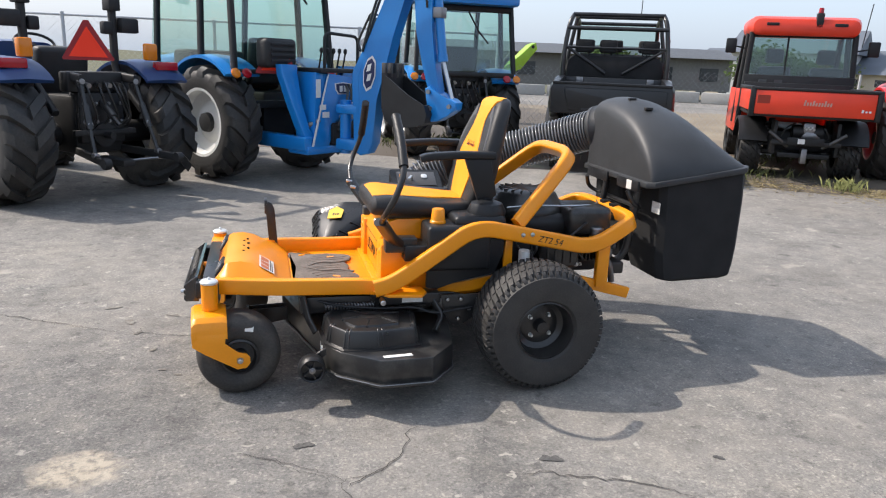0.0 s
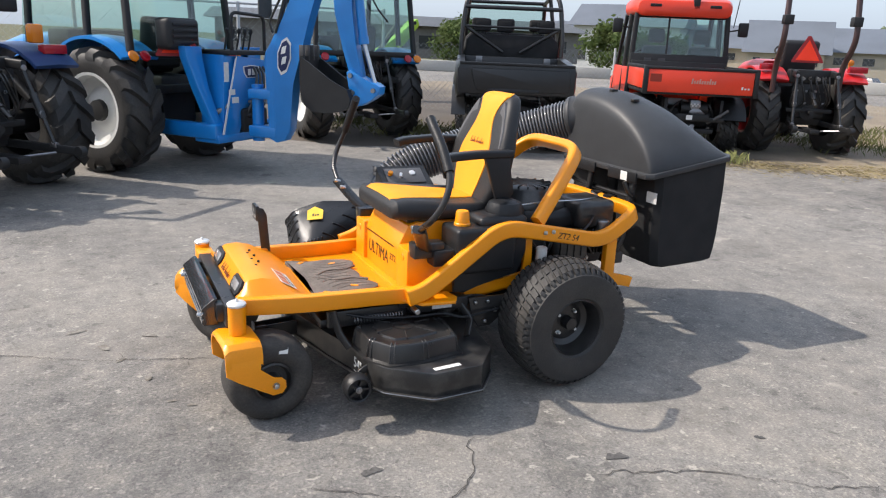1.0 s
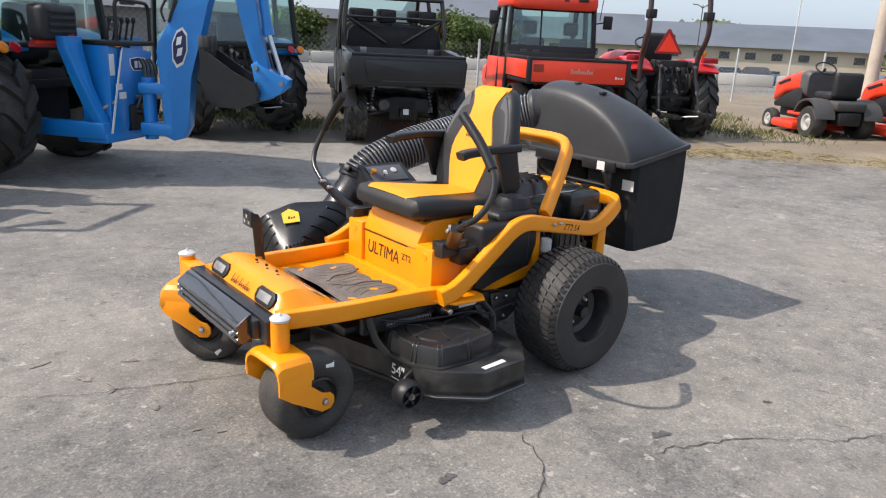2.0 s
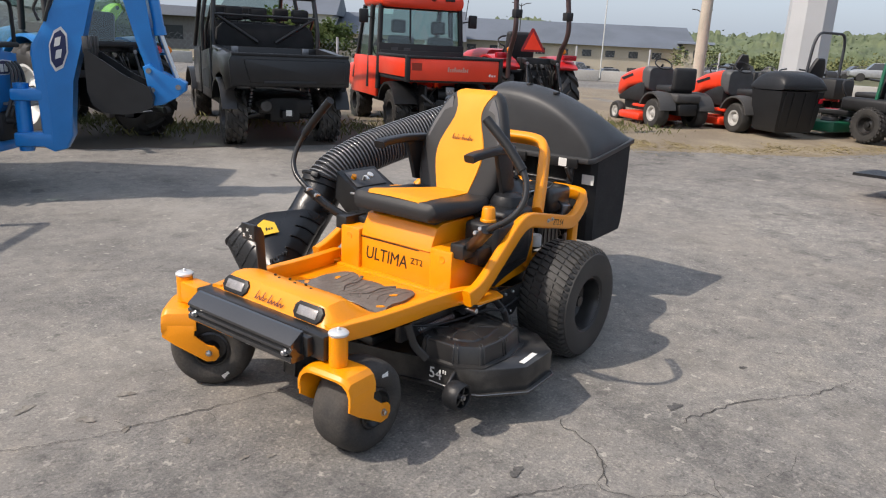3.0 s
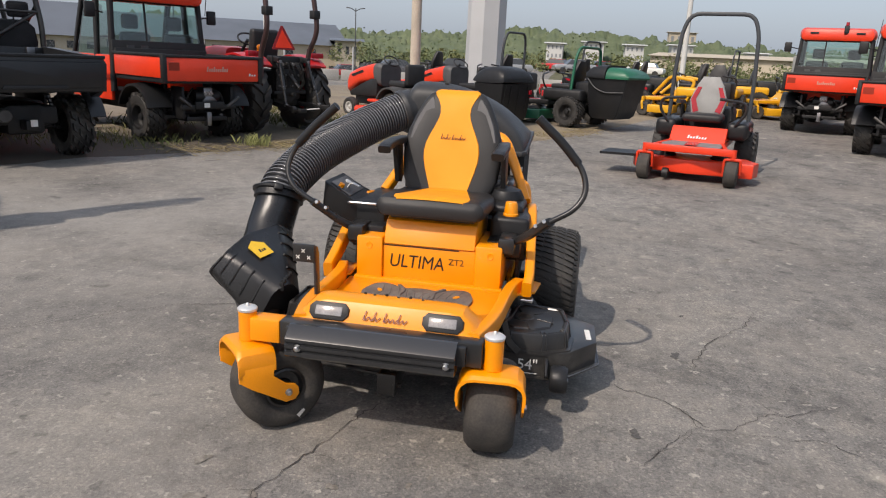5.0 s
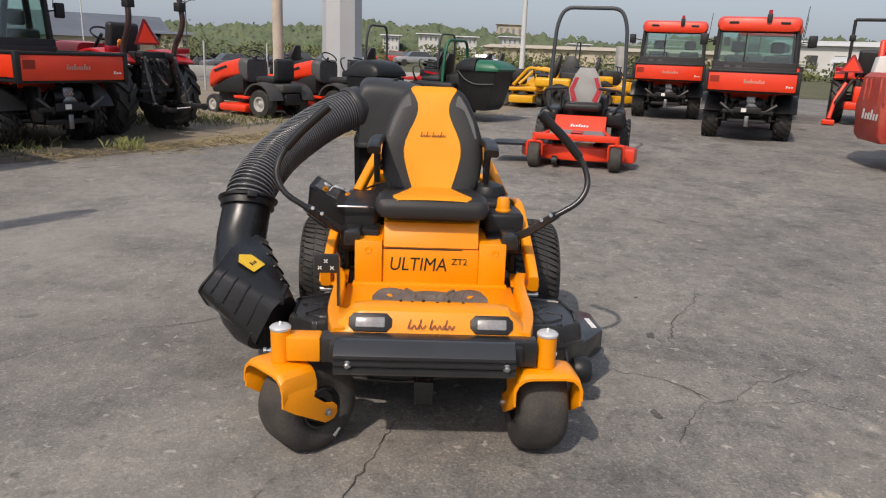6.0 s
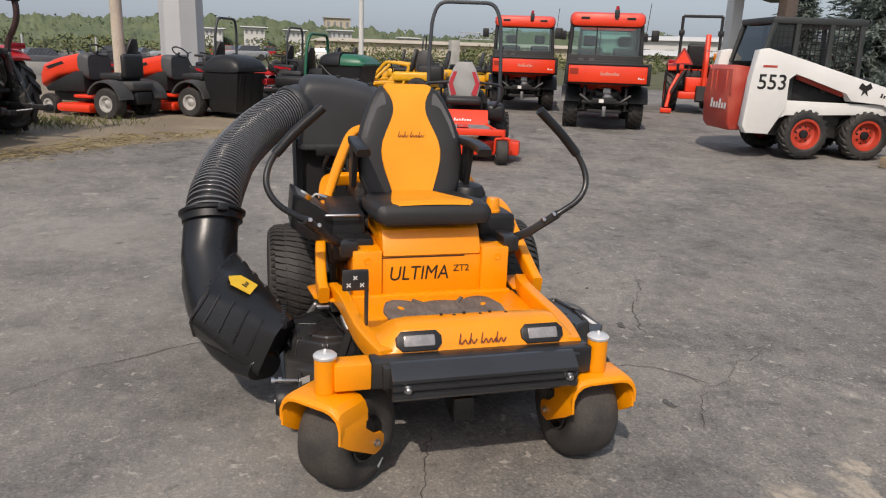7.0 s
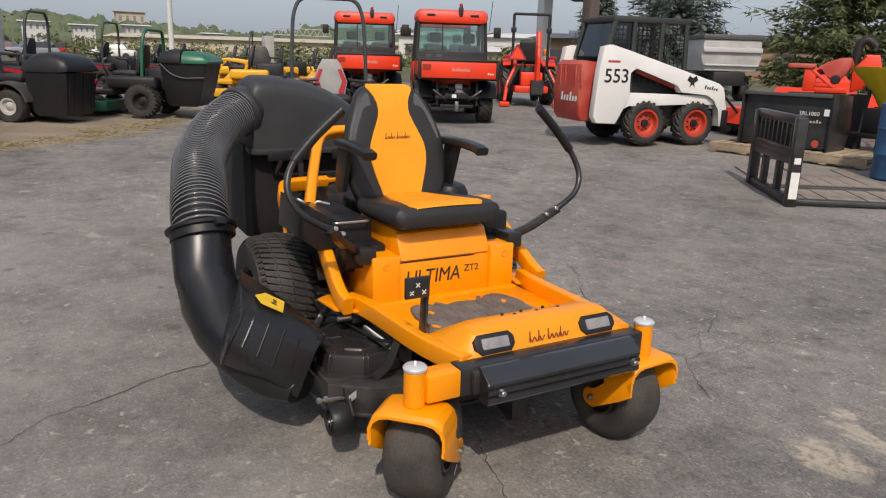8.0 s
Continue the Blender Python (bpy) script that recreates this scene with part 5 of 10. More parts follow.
    ctr = fillet([(-0.215, 0.81, 0.64), (-0.15, 0.805, 0.71), (0.055, 0.762, 0.802), (0.235, 0.727, 0.85), (0.396, 0.672, 0.895), (0.58, 0.58, 0.962), (0.74, 0.44, 1.035), (0.82, 0.28, 1.07)], 0.12, 8)
    n = 760
    d = [0.0]
    for a, b in zip(ctr, ctr[1:]):
        d.append(d[-1] + (b - a).length)
    line = []
    j = 0
    for i in range(n + 1):
        s = d[-1] * i / n
        while j < len(d) - 2 and d[j + 1] < s:
            j += 1
        line.append(ctr[j].lerp(ctr[j + 1], (s - d[j]) / max(1e-6, d[j + 1] - d[j])))
    for _ in range(30):
        line = [line[0]] + [(a + b * 2 + c) / 4 for a, b, c in zip(line, line[1:], line[2:])] + [line[-1]]
    # shallow folds between the ribs
    ribs = n / 12
    h = B()
    sweep(h, line, ring_pts(0.103, 28), (0, 1, 0), scales=[1.0 - 0.05 * math.cos(2 * math.pi * ribs * i / n) for i in range(n + 1)])
    hs_ = part("hose", h, mat("hose_plastic", (0.022, 0.0225, 0.024), 0.22, var=0.2, bump=0.05), hose, "ribbed black flexible hose", sharp=70)
    leafy(MATS["hose_plastic"], 0.24, (0.62, 0.62, 0.66))
    # the ribs' sheen is painted: a paler grey than the black hose
    h = B()
    for i in range(6, n - 10, 12):
        up_ = Vector((0, 1, 0))
        tg = (line[i + 1] - line[i - 1]).normalized()
        sd = tg.cross(up_).normalized()
        vv = sd.cross(tg)
        rings = []
        for a in range(24):
            ca, sa = math.cos(2 * math.pi * a / 24), math.sin(2 * math.pi * a / 24)
            o = sd * ca + vv * sa
            rings.append([line[i] + o * (0.1105 + 0.0035 * math.cos(b_)) + tg * (0.0042 * math.sin(b_)) for b_ in (0, 1.26, 2.51, 3.77, 5.03)])
        loft(h, rings, closed=True)
    tagged(part("hose_ribs", h, mat("hose_rib_sheen", (0.15, 0.152, 0.157), 0.14, var=0.15, bump=0.0), hs_, "hose ribs, their sheen put in as a paler grey", sharp=80), kind="stuff")
    e_ = next(i for i, p in enumerate(line) if p.y < 0.42)
    tg = (line[e_ + 6] - line[e_ - 6]).normalized()
    c = B()
    lathe(c, [(0.104, -0.014), (0.122, -0.014), (0.128, -0.006), (0.13, 0.012), (0.124, 0.02), (0.122, 0.07), (0.10, 0.07)], 40, Matrix.Translation(line[e_]) @ tg.to_track_quat("Z", "Y").to_matrix().to_4x4())
    part("lid_port", c, LID, hose, "moulded black collar on the lid")
    c = B()
    lathe(c, [(0.118, -0.04), (0.124, -0.037), (0.124, -0.008), (0.136, -0.004), (0.138, 0.006), (0.13, 0.012), (0.105, 0.014)], 40, at(-0.20, 0.81, 0.665) @ rot("Y", 28))
    hc = part("hose_collar", c, PLA, hose)
    for a in (20, 200):
        c = B()
        box(c, 0.12, 0.155, -0.022, 0.022, -0.022, 0.008, 0.006, m=at(-0.20, 0.81, 0.665) @ rot("Y", 28) @ rot("Z", a))
        part("collar_lug", c, PLA, hc)
    # elbow and boot: round above, flattening to a wide mouth on the deck
    e = B()
    st = [((-0.19, 0.81, 0.67), (0.112, 0.112), 2.0), ((-0.228, 0.82, 0.59), (0.112, 0.112), 2.0), ((-0.293, 0.825, 0.50), (0.113, 0.113), 2.0), ((-0.375, 0.82, 0.42), (0.114, 0.112), 2.1), ((-0.465, 0.795, 0.352), (0.116, 0.108), 2.3), ((-0.56, 0.757, 0.302), (0.118, 0.10), 2.5), ((-0.65, 0.712, 0.262), (0.115, 0.09), 2.6), ((-0.74, 0.66, 0.23), (0.10, 0.075), 2.6), ((-0.80, 0.62, 0.21), (0.07, 0.05), 2.6)]
    rings = []
    for i, (p, (a, b), ex) in enumerate(st):
        p0, p1 = Vector(st[max(0, i - 1)][0]), Vector(st[min(len(st) - 1, i + 1)][0])
        t = (p1 - p0).normalized()
        side = t.cross(Vector((0, -0.25, 1)) if i > 2 else Vector((-1, 0, 0.1))).normalized()
        if i <= 2:
            side = t.cross(Vector((-1, 0, 0.35))).normalized()
        up = side.cross(t)
        ring = []
        for k in range(32):
            an = 2 * math.pi * k / 32
            ca, sa = math.cos(an), math.sin(an)
            ring.append(Vector(p) + side * a * math.copysign(abs(ca) ** (2 / ex), ca) + up * b * math.copysign(abs(sa) ** (2 / ex), sa))
        rings.append(ring)
    loft(e, rings)
    part("chute", e, CHUT, hose, "moulded black discharge chute", sharp=50)
    # cover over the chute: broad top plate, ribbed front slope, hooked rear edge
    rim_ = [(-0.825, 0.872, 0.425), (-0.785, 0.81, 0.505), (-0.64, 0.775, 0.557), (-0.42, 0.722, 0.555), (-0.30, 0.695, 0.487), (-0.36, 0.78, 0.36), (-0.70, 0.87, 0.31)]
    mouth = [(-0.845, 0.65, 0.20), (-0.822, 0.572, 0.358), (-0.79, 0.53, 0.385), (-0.76, 0.512, 0.385), (-0.70, 0.498, 0.33), (-0.66, 0.545, 0.215), (-0.80, 0.64, 0.185)]

    def cut(f):
        q = [Vector(a).lerp(Vector(c), f) for a, c in zip(rim_, mouth)]
        for i in (1, 2, 3):
            q[i].z += 0.012 * math.sin(math.pi * f)
        return q

    def soft(q, k=1.0):
        mid = sum(q, Vector()) / len(q)
        return [mid + (p - mid) * k for p in fillet(q, 0.03, 4, cyc=True)]

    b = B()
    loft(b, [soft(cut(-0.015), 0.97), soft(cut(0.0), 1.025), soft(cut(0.02), 1.025), soft(cut(0.035))] + [soft(cut(f)) for f in (0.2, 0.4, 0.6, 0.8, 0.95)] + [soft(cut(1.0)), soft(cut(0.985), 0.93)])
    bt = part("boot", b, CHUT, hose, "moulded black chute cover with ribs", sharp=40)
    for f in (0.16, 0.36, 0.57, 0.78):
        q = cut(f)
        b = B()
        tube(b, [q[1].lerp(q[2], 0.12) + Vector((0, 0, 0.002)), q[1] + Vector((0.004, 0, 0)), q[1].lerp(q[0], 0.5) + Vector((-0.001, 0, 0)), q[1].lerp(q[0], 0.78) + Vector((-0.001, 0, 0.0))], 0.0045, 6, 0.02, 3)
        part("boot_rib", b, CHUT, bt)
    for f in (0.15, 0.35, 0.55, 0.75):
        q = cut(f)
        b = B()
        tube(b, [q[3] + Vector((-0.02, 0, 0.0)), q[3].lerp(q[4], 0.4) + Vector((0.004, 0, 0.004)), q[3].lerp(q[4], 0.9)], 0.005, 6, 0.02, 3)
        part("boot_rib", b, CHUT, bt)
    b = B()
    q = cut(0.36)
    ex = (q[3] - q[1]).normalized()
    ey = (cut(0.3)[2] - cut(0.42)[2]).normalized()
    nz = ex.cross(ey).normalized()
    ey = nz.cross(ex)
    cc = q[2].lerp(q[1], 0.02) + nz * 0.003
    fr = Matrix(((ex.x, ey.x, nz.x, cc.x), (ex.y, ey.y, nz.y, cc.y), (ex.z, ey.z, nz.z, cc.z), (0, 0, 0, 1)))
    prism(b, [(-0.048, -0.042), (0.034, -0.048), (0.043, 0.024), (0.0, 0.06), (-0.043, 0.036)], 0, 0.003, fr)
    yt = part("warning_tag", b, SGRN, bt, "yellow warning tag")
    b = B()
    bars_of_print(b, fr @ at(0, -0.008, 0.003), 0.04, 0.02, 3, thick=0.001)
    part("tag_print", b, MARK, yt)
    b = B()
    for k in range(6):
        x = -0.80 + 0.018 * k
        box(b, x, x + 0.008, 0.535, 0.555, 0.36 + 0.004 * k, 0.40 + 0.004 * k, 0.002)
    part("latch_teeth", b, PLA, bt)
    b = B()
    cyl(b, (-0.90, 0.60, 0.205), (-0.90, 0.47, 0.195), 0.006, 8)
    for y in (0.60, 0.575):
        cyl(b, (-0.90, y, 0.205), (-0.90, y - 0.012, 0.205), 0.011, 8)
    part("latch_pin", b, CHR, bt)

# ---- machines standing round the lot ----
BLU = mat("blue_paint", (0.004, 0.215, 0.62), 0.32, var=0.1, scale=3, bump=0.02, coat=0.3)
NAV = mat("navy_paint", (0.015, 0.05, 0.16), 0.4, var=0.15, scale=3, bump=0.02)
ORG = mat("orange_paint", (0.86, 0.048, 0.010), 0.42, var=0.1, scale=3, bump=0.02, coat=0.2)
RED = mat("red_paint", (0.55, 0.018, 0.02), 0.35, var=0.12, scale=3, bump=0.02, coat=0.2)
RIMW = mat("pale_rim_paint", (0.80, 0.80, 0.77), 0.45, var=0.08, scale=5, bump=0.05)
DRK = mat("dark_chassis", (0.012, 0.012, 0.013), 0.55, var=0.3, scale=7, bump=0.1)
GRY = mat("grey_plastic", (0.085, 0.087, 0.09), 0.55, var=0.2, bump=0.15, fine=300)
SMVO = mat("warning_orange", (0.95, 0.045, 0.012), 0.75, var=0.05, bump=0)
SMVR = mat("warning_dark_red", (0.30, 0.010, 0.012), 0.6, var=0.1, bump=0)
AMB = mat("amber_lens", (0.75, 0.22, 0.01), 0.2, var=0.1, bump=0.05)
TAIL = mat("red_lens", (0.40, 0.01, 0.02), 0.2, var=0.1, bump=0.05)
MUD = mat("muddy_tyre", (0.03, 0.029, 0.028), 0.58, var=0.35, scale=3.5, bump=0.3, fine=60, col2=(0.065, 0.059, 0.052))
PANE = glass("pane", (0.66, 0.82, 0.77), 0.1)
WPT = mat("white_paint", (0.74, 0.74, 0.71), 0.4, var=0.08, scale=2, bump=0.03)
BRED = mat("faded_red_paint", (0.52, 0.055, 0.035), 0.5, var=0.25, scale=3, bump=0.05, col2=(0.60, 0.12, 0.08))
GRN = mat("green_paint", (0.012, 0.13, 0.07), 0.4, var=0.12, scale=3, bump=0.03)
YMO = mat("mower_yellow", (0.80, 0.40, 0.012), 0.4, var=0.1, scale=3, bump=0.03)
ZINC_ = mat("galvanised_step", (0.42, 0.42, 0.41), 0.5, 0.5, var=0.3, scale=8, bump=0.2)
STEEL = mat("worn_steel", (0.16, 0.155, 0.15), 0.5, 0.8, var=0.3, scale=6, bump=0.1)


def place(x, y, yaw, z=None):
    return at(x, y, gz(x, y) if z is None else z) @ rot("Z", yaw)


def big_wheel(parent, x, y, R, W, rim, rim_mat, s, n=18, lug_h=0.035, tyre_mat=None, name="wheel", dish=0.2, blocks=False, nuts=0):
    """A wheel on the axle x, y; s: the side to which its rim shows."""
    m = at(x, y, R) @ Y_AX
    t = B()
    tyre(t, R - lug_h, W, rim, m, 40, 0.42, 0.02)
    w = part(name, t, tyre_mat or MUD, parent)
    t = B()
    if blocks:
        block_lugs(t, R - lug_h, W, m, n=n, rows=(-0.38, -0.13, 0.13, 0.38), h=lug_h, w=4.0 / n, slant=0.06)
    else:
        ag_lugs(t, R - lug_h, W, m, n=n, h=lug_h, w=3.3 / n, turn=s)
    tagged(part("tread", t, tyre_mat or MUD, w), kind="stuff")
    r = B()
    lathe(r, [(rim + 0.004, s * W * 0.25), (rim + 0.01, s * W * 0.46), (rim - 0.02, s * W * 0.45), (rim - 0.035, s * W * dish), (rim * 0.62, s * W * (dish - 0.08)), (rim * 0.4, s * W * dish), (rim * 0.15, s * W * dish), (0.01, s * W * dish), (0.001, s * W * dish)], 32, m, cap=False)
    rm = part("rim", r, rim_mat, w)
    h = B()
    lathe(h, [(rim * 0.3, s * W * dish), (rim * 0.28, s * W * (dish + 0.12)), (rim * 0.1, s * W * (dish + 0.14))], 12, m)
    part("hub", h, DRK, rm)
    for i in range(nuts):
        a = 2 * math.pi * (i + 0.3) / nuts
        h = B()
        bolt(h, (0, 0, 0), "z", 0.011, s * 0.016)
        bmesh.ops.transform(h, matrix=m @ at(rim * 0.5 * math.cos(a), rim * 0.5 * math.sin(a), s * W * (dish - 0.05)), verts=h.verts)
        part("wheel_nut", h, DRK, rm)
    return w


def arc_fender(bm, x, y0, y1, z, r, a0, a1, th=0.03, n=14):
    rings = []
    for i in range(n + 1):
        a = radians(a0 + (a1 - a0) * i / n)
        c, s = math.cos(a), math.sin(a)
        rings.append([Vector((x + rr * c, yy, z + rr * s)) for rr, yy in ((r, y0), (r, y1), (r + th, y1), (r + th * 1.6, (y0 + y1) / 2), (r + th, y0))])
    return loft(bm, rings)


def smv(parent, x, y, z, s=0.2, turn=0, lean=8):
    """Slow-vehicle triangle that faces back."""
    m = at(x, y, z) @ rot("Z", turn) @ rot("Y", lean) @ Matrix(((0, 0, -1, 0), (-1, 0, 0, 0), (0, 1, 0, 0), (0, 0, 0, 1)))
    b = B()
    k = s * 0.2
    prism(b, [(-s, 0), (-s - k * 0.2, k * 0.4), (-k * 0.5, s * 1.72), (k * 0.5, s * 1.72), (s + k * 0.2, k * 0.4), (s, 0)], 0, 0.004, m)
    t = part("warning_triangle", b, SMVR, parent, "slow-vehicle warning triangle")
    b = B()
    prism(b, [(-s * 0.78, k * 0.7), (0, s * 1.45), (s * 0.78, k * 0.7)], 0.005, 0.008, m)
    part("triangle_field", b, SMVO, t, "orange reflective field")


def mark(parent, m, w, h, material, name="mark", n=6):
    b = B()
    bars_of_print(b, m, w, h, n, slant=0.12, gap=0.4, thick=0.003)
    return part(name, b, material, parent)


BACK = Matrix(((0, 0, -1, 0), (-1, 0, 0, 0), (0, 1, 0, 0), (0, 0, 0, 1)))  # print that faces -x


def operator_seat(parent, x, z, material, w=0.48, y=0):
    b = B()
    box(b, x - 0.02, x + 0.46, y - w / 2, y + w / 2, z, z + 0.13, 0.04, seg=3)
    s = part("seat", b, material, parent)
    b = B()
    box(b, x - 0.12, x + 0.02, y - w / 2, y + w / 2, z + 0.06, z + 0.58, 0.05, seg=3, m=at(x, 0, z) @ rot("Y", -8) @ at(-x, 0, -z))
    part("backrest", b, material, s)
    return s


def tractor(m, paint, label, R=0.6, W=0.38, ty=0.62, rim=0.31, rim_mat=None, cab=False, rops_h=2.3, hood_z=1.32, lin=True, tri_y=0.0, bent=False, tri=True, rx=0.0, tri_p=None, cab_h=2.42, seat_x=-0.1, seat_z=0.98):
    t = thing("tractor", m, label, "tractor")
    rim_mat = rim_mat or RIMW
    for s in (-1, 1):
        big_wheel(t, 0, s * ty, R, W, rim, rim_mat, s, 14, 0.042)
        big_wheel(t, 1.75, s * (ty - 0.05), R * 0.62, W * 0.7, rim * 0.62, rim_mat, s, 15, 0.03)
    b = B()
    box(b, -0.32, 0.5, -0.24, 0.24, 0.42, 0.95, 0.05)
    box(b, 0.4, 2.1, -0.17, 0.17, 0.5, 0.85, 0.04)
    cyl(b, (0, -ty, R), (0, ty, R), 0.11, 14)
    cyl(b, (1.75, -ty, R * 0.62), (1.75, ty, R * 0.62), 0.07, 12)
    box(b, 0.25, 0.95, -0.62, 0.62, 0.62, 0.66, 0.01)
    part("chassis", b, DRK, t)
    b = B()
    rings = []
    for x, hw, z1 in ((0.85, 0.30, hood_z), (1.3, 0.31, hood_z + 0.02), (1.8, 0.29, hood_z - 0.03), (2.15, 0.26, hood_z - 0.12), (2.22, 0.22, hood_z - 0.2)):
        rings.append([Vector((x, a, (0.82 + z1) / 2 + bb)) for a, bb in sect(2 * hw, z1 - 0.82, 0.1, 4)])
    loft(b, rings)
    part("hood", b, paint, t)
    for s in (-1, 1):
        b = B()
        y0, y1 = sorted((s * (ty - W * 0.5 - 0.06), s * (ty + W * 0.42)))
        arc_fender(b, 0.02, y0, y1, R, R + 0.07, 132, 25)
        fd = part("fender", b, paint, t)
        b = B()
        yy = s * (ty + 0.02)
        if cab:
            b.free()
            for dy, mt in ((0.07, AMB), (-0.07, TAIL)):
                q = B()
                lathe(q, [(0.055, 0), (0.052, 0.02), (0.02, 0.03)], 16, at(-R * 0.83, yy + dy * s, R + 0.54) @ rot("Y", -60))
                part("tail_light", q, mt, fd)
        else:
            box(b, -0.34, -0.26, yy - 0.13, yy + 0.11, R + 0.60, R + 0.68, 0.01)
            part("tail_light", b, TAIL, fd)
            b = B()
            if bent:
                lathe(b, [(0.03, 0.0), (0.042, 0.012), (0.036, 0.03), (0.01, 0.036)], 14, at(-0.30, yy - 0.10 * s, R + 0.73) @ rot("Y", -90))
                cyl(b, (-0.27, yy - 0.10 * s, R + 0.64), (-0.28, yy - 0.10 * s, R + 0.72), 0.012, 8)
            else:
                box(b, -0.32, -0.24, yy - 0.14 * s - 0.06, yy - 0.14 * s + 0.06, R + 0.69, R + 0.85, 0.02)
            part("turn_light", b, AMB, fd)
    # three-point linkage
    if lin:
        for sg in (-1, 1):
            b = B()
            bar(b, [(-0.22, sg * 0.20, 0.46), (-0.95, sg * 0.36, 0.42)], 0.035, 0.07, 0)
            lathe(b, [(0.045, -0.03), (0.05, 0.0), (0.045, 0.03)], 14, at(-0.95, sg * 0.36, 0.42) @ Y_AX)
            lw = part("lower_link", b, DRK, t)
            b = B()
            cyl(b, (-0.72, sg * 0.31, 0.46), (-0.50, sg * 0.26, 1.08), 0.017)
            cyl(b, (-0.64, sg * 0.29, 0.68), (-0.57, sg * 0.275, 0.88), 0.03)
            part("lift_rod", b, BLK, lw)
            for p in ((-0.72, 0.31, 0.46), (-0.50, 0.26, 1.08), (-0.62, 0.285, 0.72)):
                b = B()
                cyl(b, (p[0] - 0.03, sg * p[1], p[2]), (p[0] + 0.03, sg * p[1], p[2]), 0.026, 14, None, 0.005)
                part("pin", b, ALU, lw)
            b = B()
            bar(b, [(-0.26, sg * 0.24, 1.12), (-0.52, sg * 0.26, 1.10)], 0.05, 0.08, 0)
            part("lift_arm", b, DRK, t)
            b = B()
            tube(b, [(-0.50, sg * 0.05, 0.36), (-0.74, sg * 0.30, 0.40)], 0.012, 6, 0)
            part("check_chain", b, ALU, lw)
        b = B()
        cyl(b, (-0.3, 0, 0.95), (-0.66, 0.02, 0.70), 0.022)
        cyl(b, (-0.40, 0, 0.88), (-0.56, 0.01, 0.77), 0.034)
        part("top_link", b, BLK, t)
        b = B()
        box(b, -0.36, -0.22, -0.30, 0.30, 0.98, 1.16, 0.02)
        box(b, -0.38, -0.20, -0.22, 0.22, 0.52, 0.98, 0.03)
        box(b, -0.74, -0.3, -0.06, 0.06, 0.34, 0.40, 0.01)
        box(b, -0.42, -0.36, -0.30, 0.30, 0.60, 0.65, 0.008)
        cyl(b, (-0.38, 0, 0.60), (-0.52, 0, 0.60), 0.03)
        lathe(b, [(0.11, 0), (0.11, 0.02), (0.06, 0.025)], 18, at(-0.38, 0, 0.60) @ rot("Y", -90))
        part("hitch", b, DRK, t)
        for i in range(4):
            b = B()
            cyl(b, (-0.37, -0.16 + 0.1 * i, 1.05), (-0.43, -0.16 + 0.1 * i, 1.04), 0.022)
            part("hydraulic_coupler", b, ALU if i % 2 else BLK, t)
        rn = random.Random(4)
        for i in range(7):
            b = B()
            y = rn.uniform(-0.26, 0.26)
            tube(b, [(-0.34, y, 1.08), (-0.47, y + 0.04, 1.0), (-0.44, y + rn.uniform(-0.1, 0.1), 0.75), (-0.36, y, 0.66)], 0.011, 6)
            part("hydraulic_hose", b, BLK, t)
        for i in range(8):
            b = B()
            bolt(b, (-0.385, -0.18 + 0.12 * (i % 4), 0.72 + 0.16 * (i // 4)), "x", 0.012, -0.014)
            part("bolt", b, ALU, t)
    if tri:
        smv(t, *(tri_p or (-0.46, tri_y, 1.16, 0.21)))
    if cab:
        z0, z1, x0, x1, hw = 0.98, cab_h, -0.42, 1.15, 0.70
        posts = [((x0, hw, z0 + 0.2), (x0 + 0.12, hw * 0.93, z1)), ((x0 + 0.55, hw * 1.02, z0 + 0.3), (x0 + 0.58, hw * 0.95, z1)), ((x1, hw * 0.9, z0 - 0.3), (x1 - 0.12, hw * 0.88, z1))]
        for s in (-1, 1):
            for p, q in posts:
                b = B()
                bar(b, [(p[0], s * p[1], p[2]), (q[0], s * q[1], q[2])], 0.06, 0.07, 0, up=(1, 0, 0))
                part("cab_post", b, DRK, t)
            for (p, q), (p2, q2) in zip(posts, posts[1:]):
                b = B()
                v = [b.verts.new((a[0], s * a[1], a[2])) for a in (p, p2, q2, q)]
                b.faces.new(v)
                part("side_window", b, PANE, t)
        for x, xt, zz in ((x0, x0 + 0.12, z0 + 0.16), (x1, x1 - 0.12, z0)):
            b = B()
            v = [b.verts.new(p) for p in ((x, -hw, zz), (x, hw, zz), (xt, hw * 0.92, z1), (xt, -hw * 0.92, z1))]
            b.faces.new(v)
            part("rear_window" if x < 0 else "windscreen", b, PANE, t)
        b = B()
        bar(b, [(x0, -hw, z0 + 0.18), (x0, hw, z0 + 0.18)], 0.07, 0.07, 0)
        part("cab_frame", b, DRK, t)
        b = B()
        bar(b, [(x0 + 0.12, -hw * 0.92, z1 - 0.05), (x0 + 0.12, hw * 0.92, z1 - 0.05)], 0.07, 0.08, 0)
        part("cab_header", b, DRK, t)
        b = B()
        box(b, x0, x1, -hw * 0.9, hw * 0.9, z0 - 0.2, z0 - 0.12, 0.01)
        part("cab_floor", b, DRK, t)
        b = B()
        box(b, x1 - 0.35, x1, -0.4, 0.4, z0, z0 + 0.4, 0.05)
        part("dashboard", b, DRK, t)
        b = B()
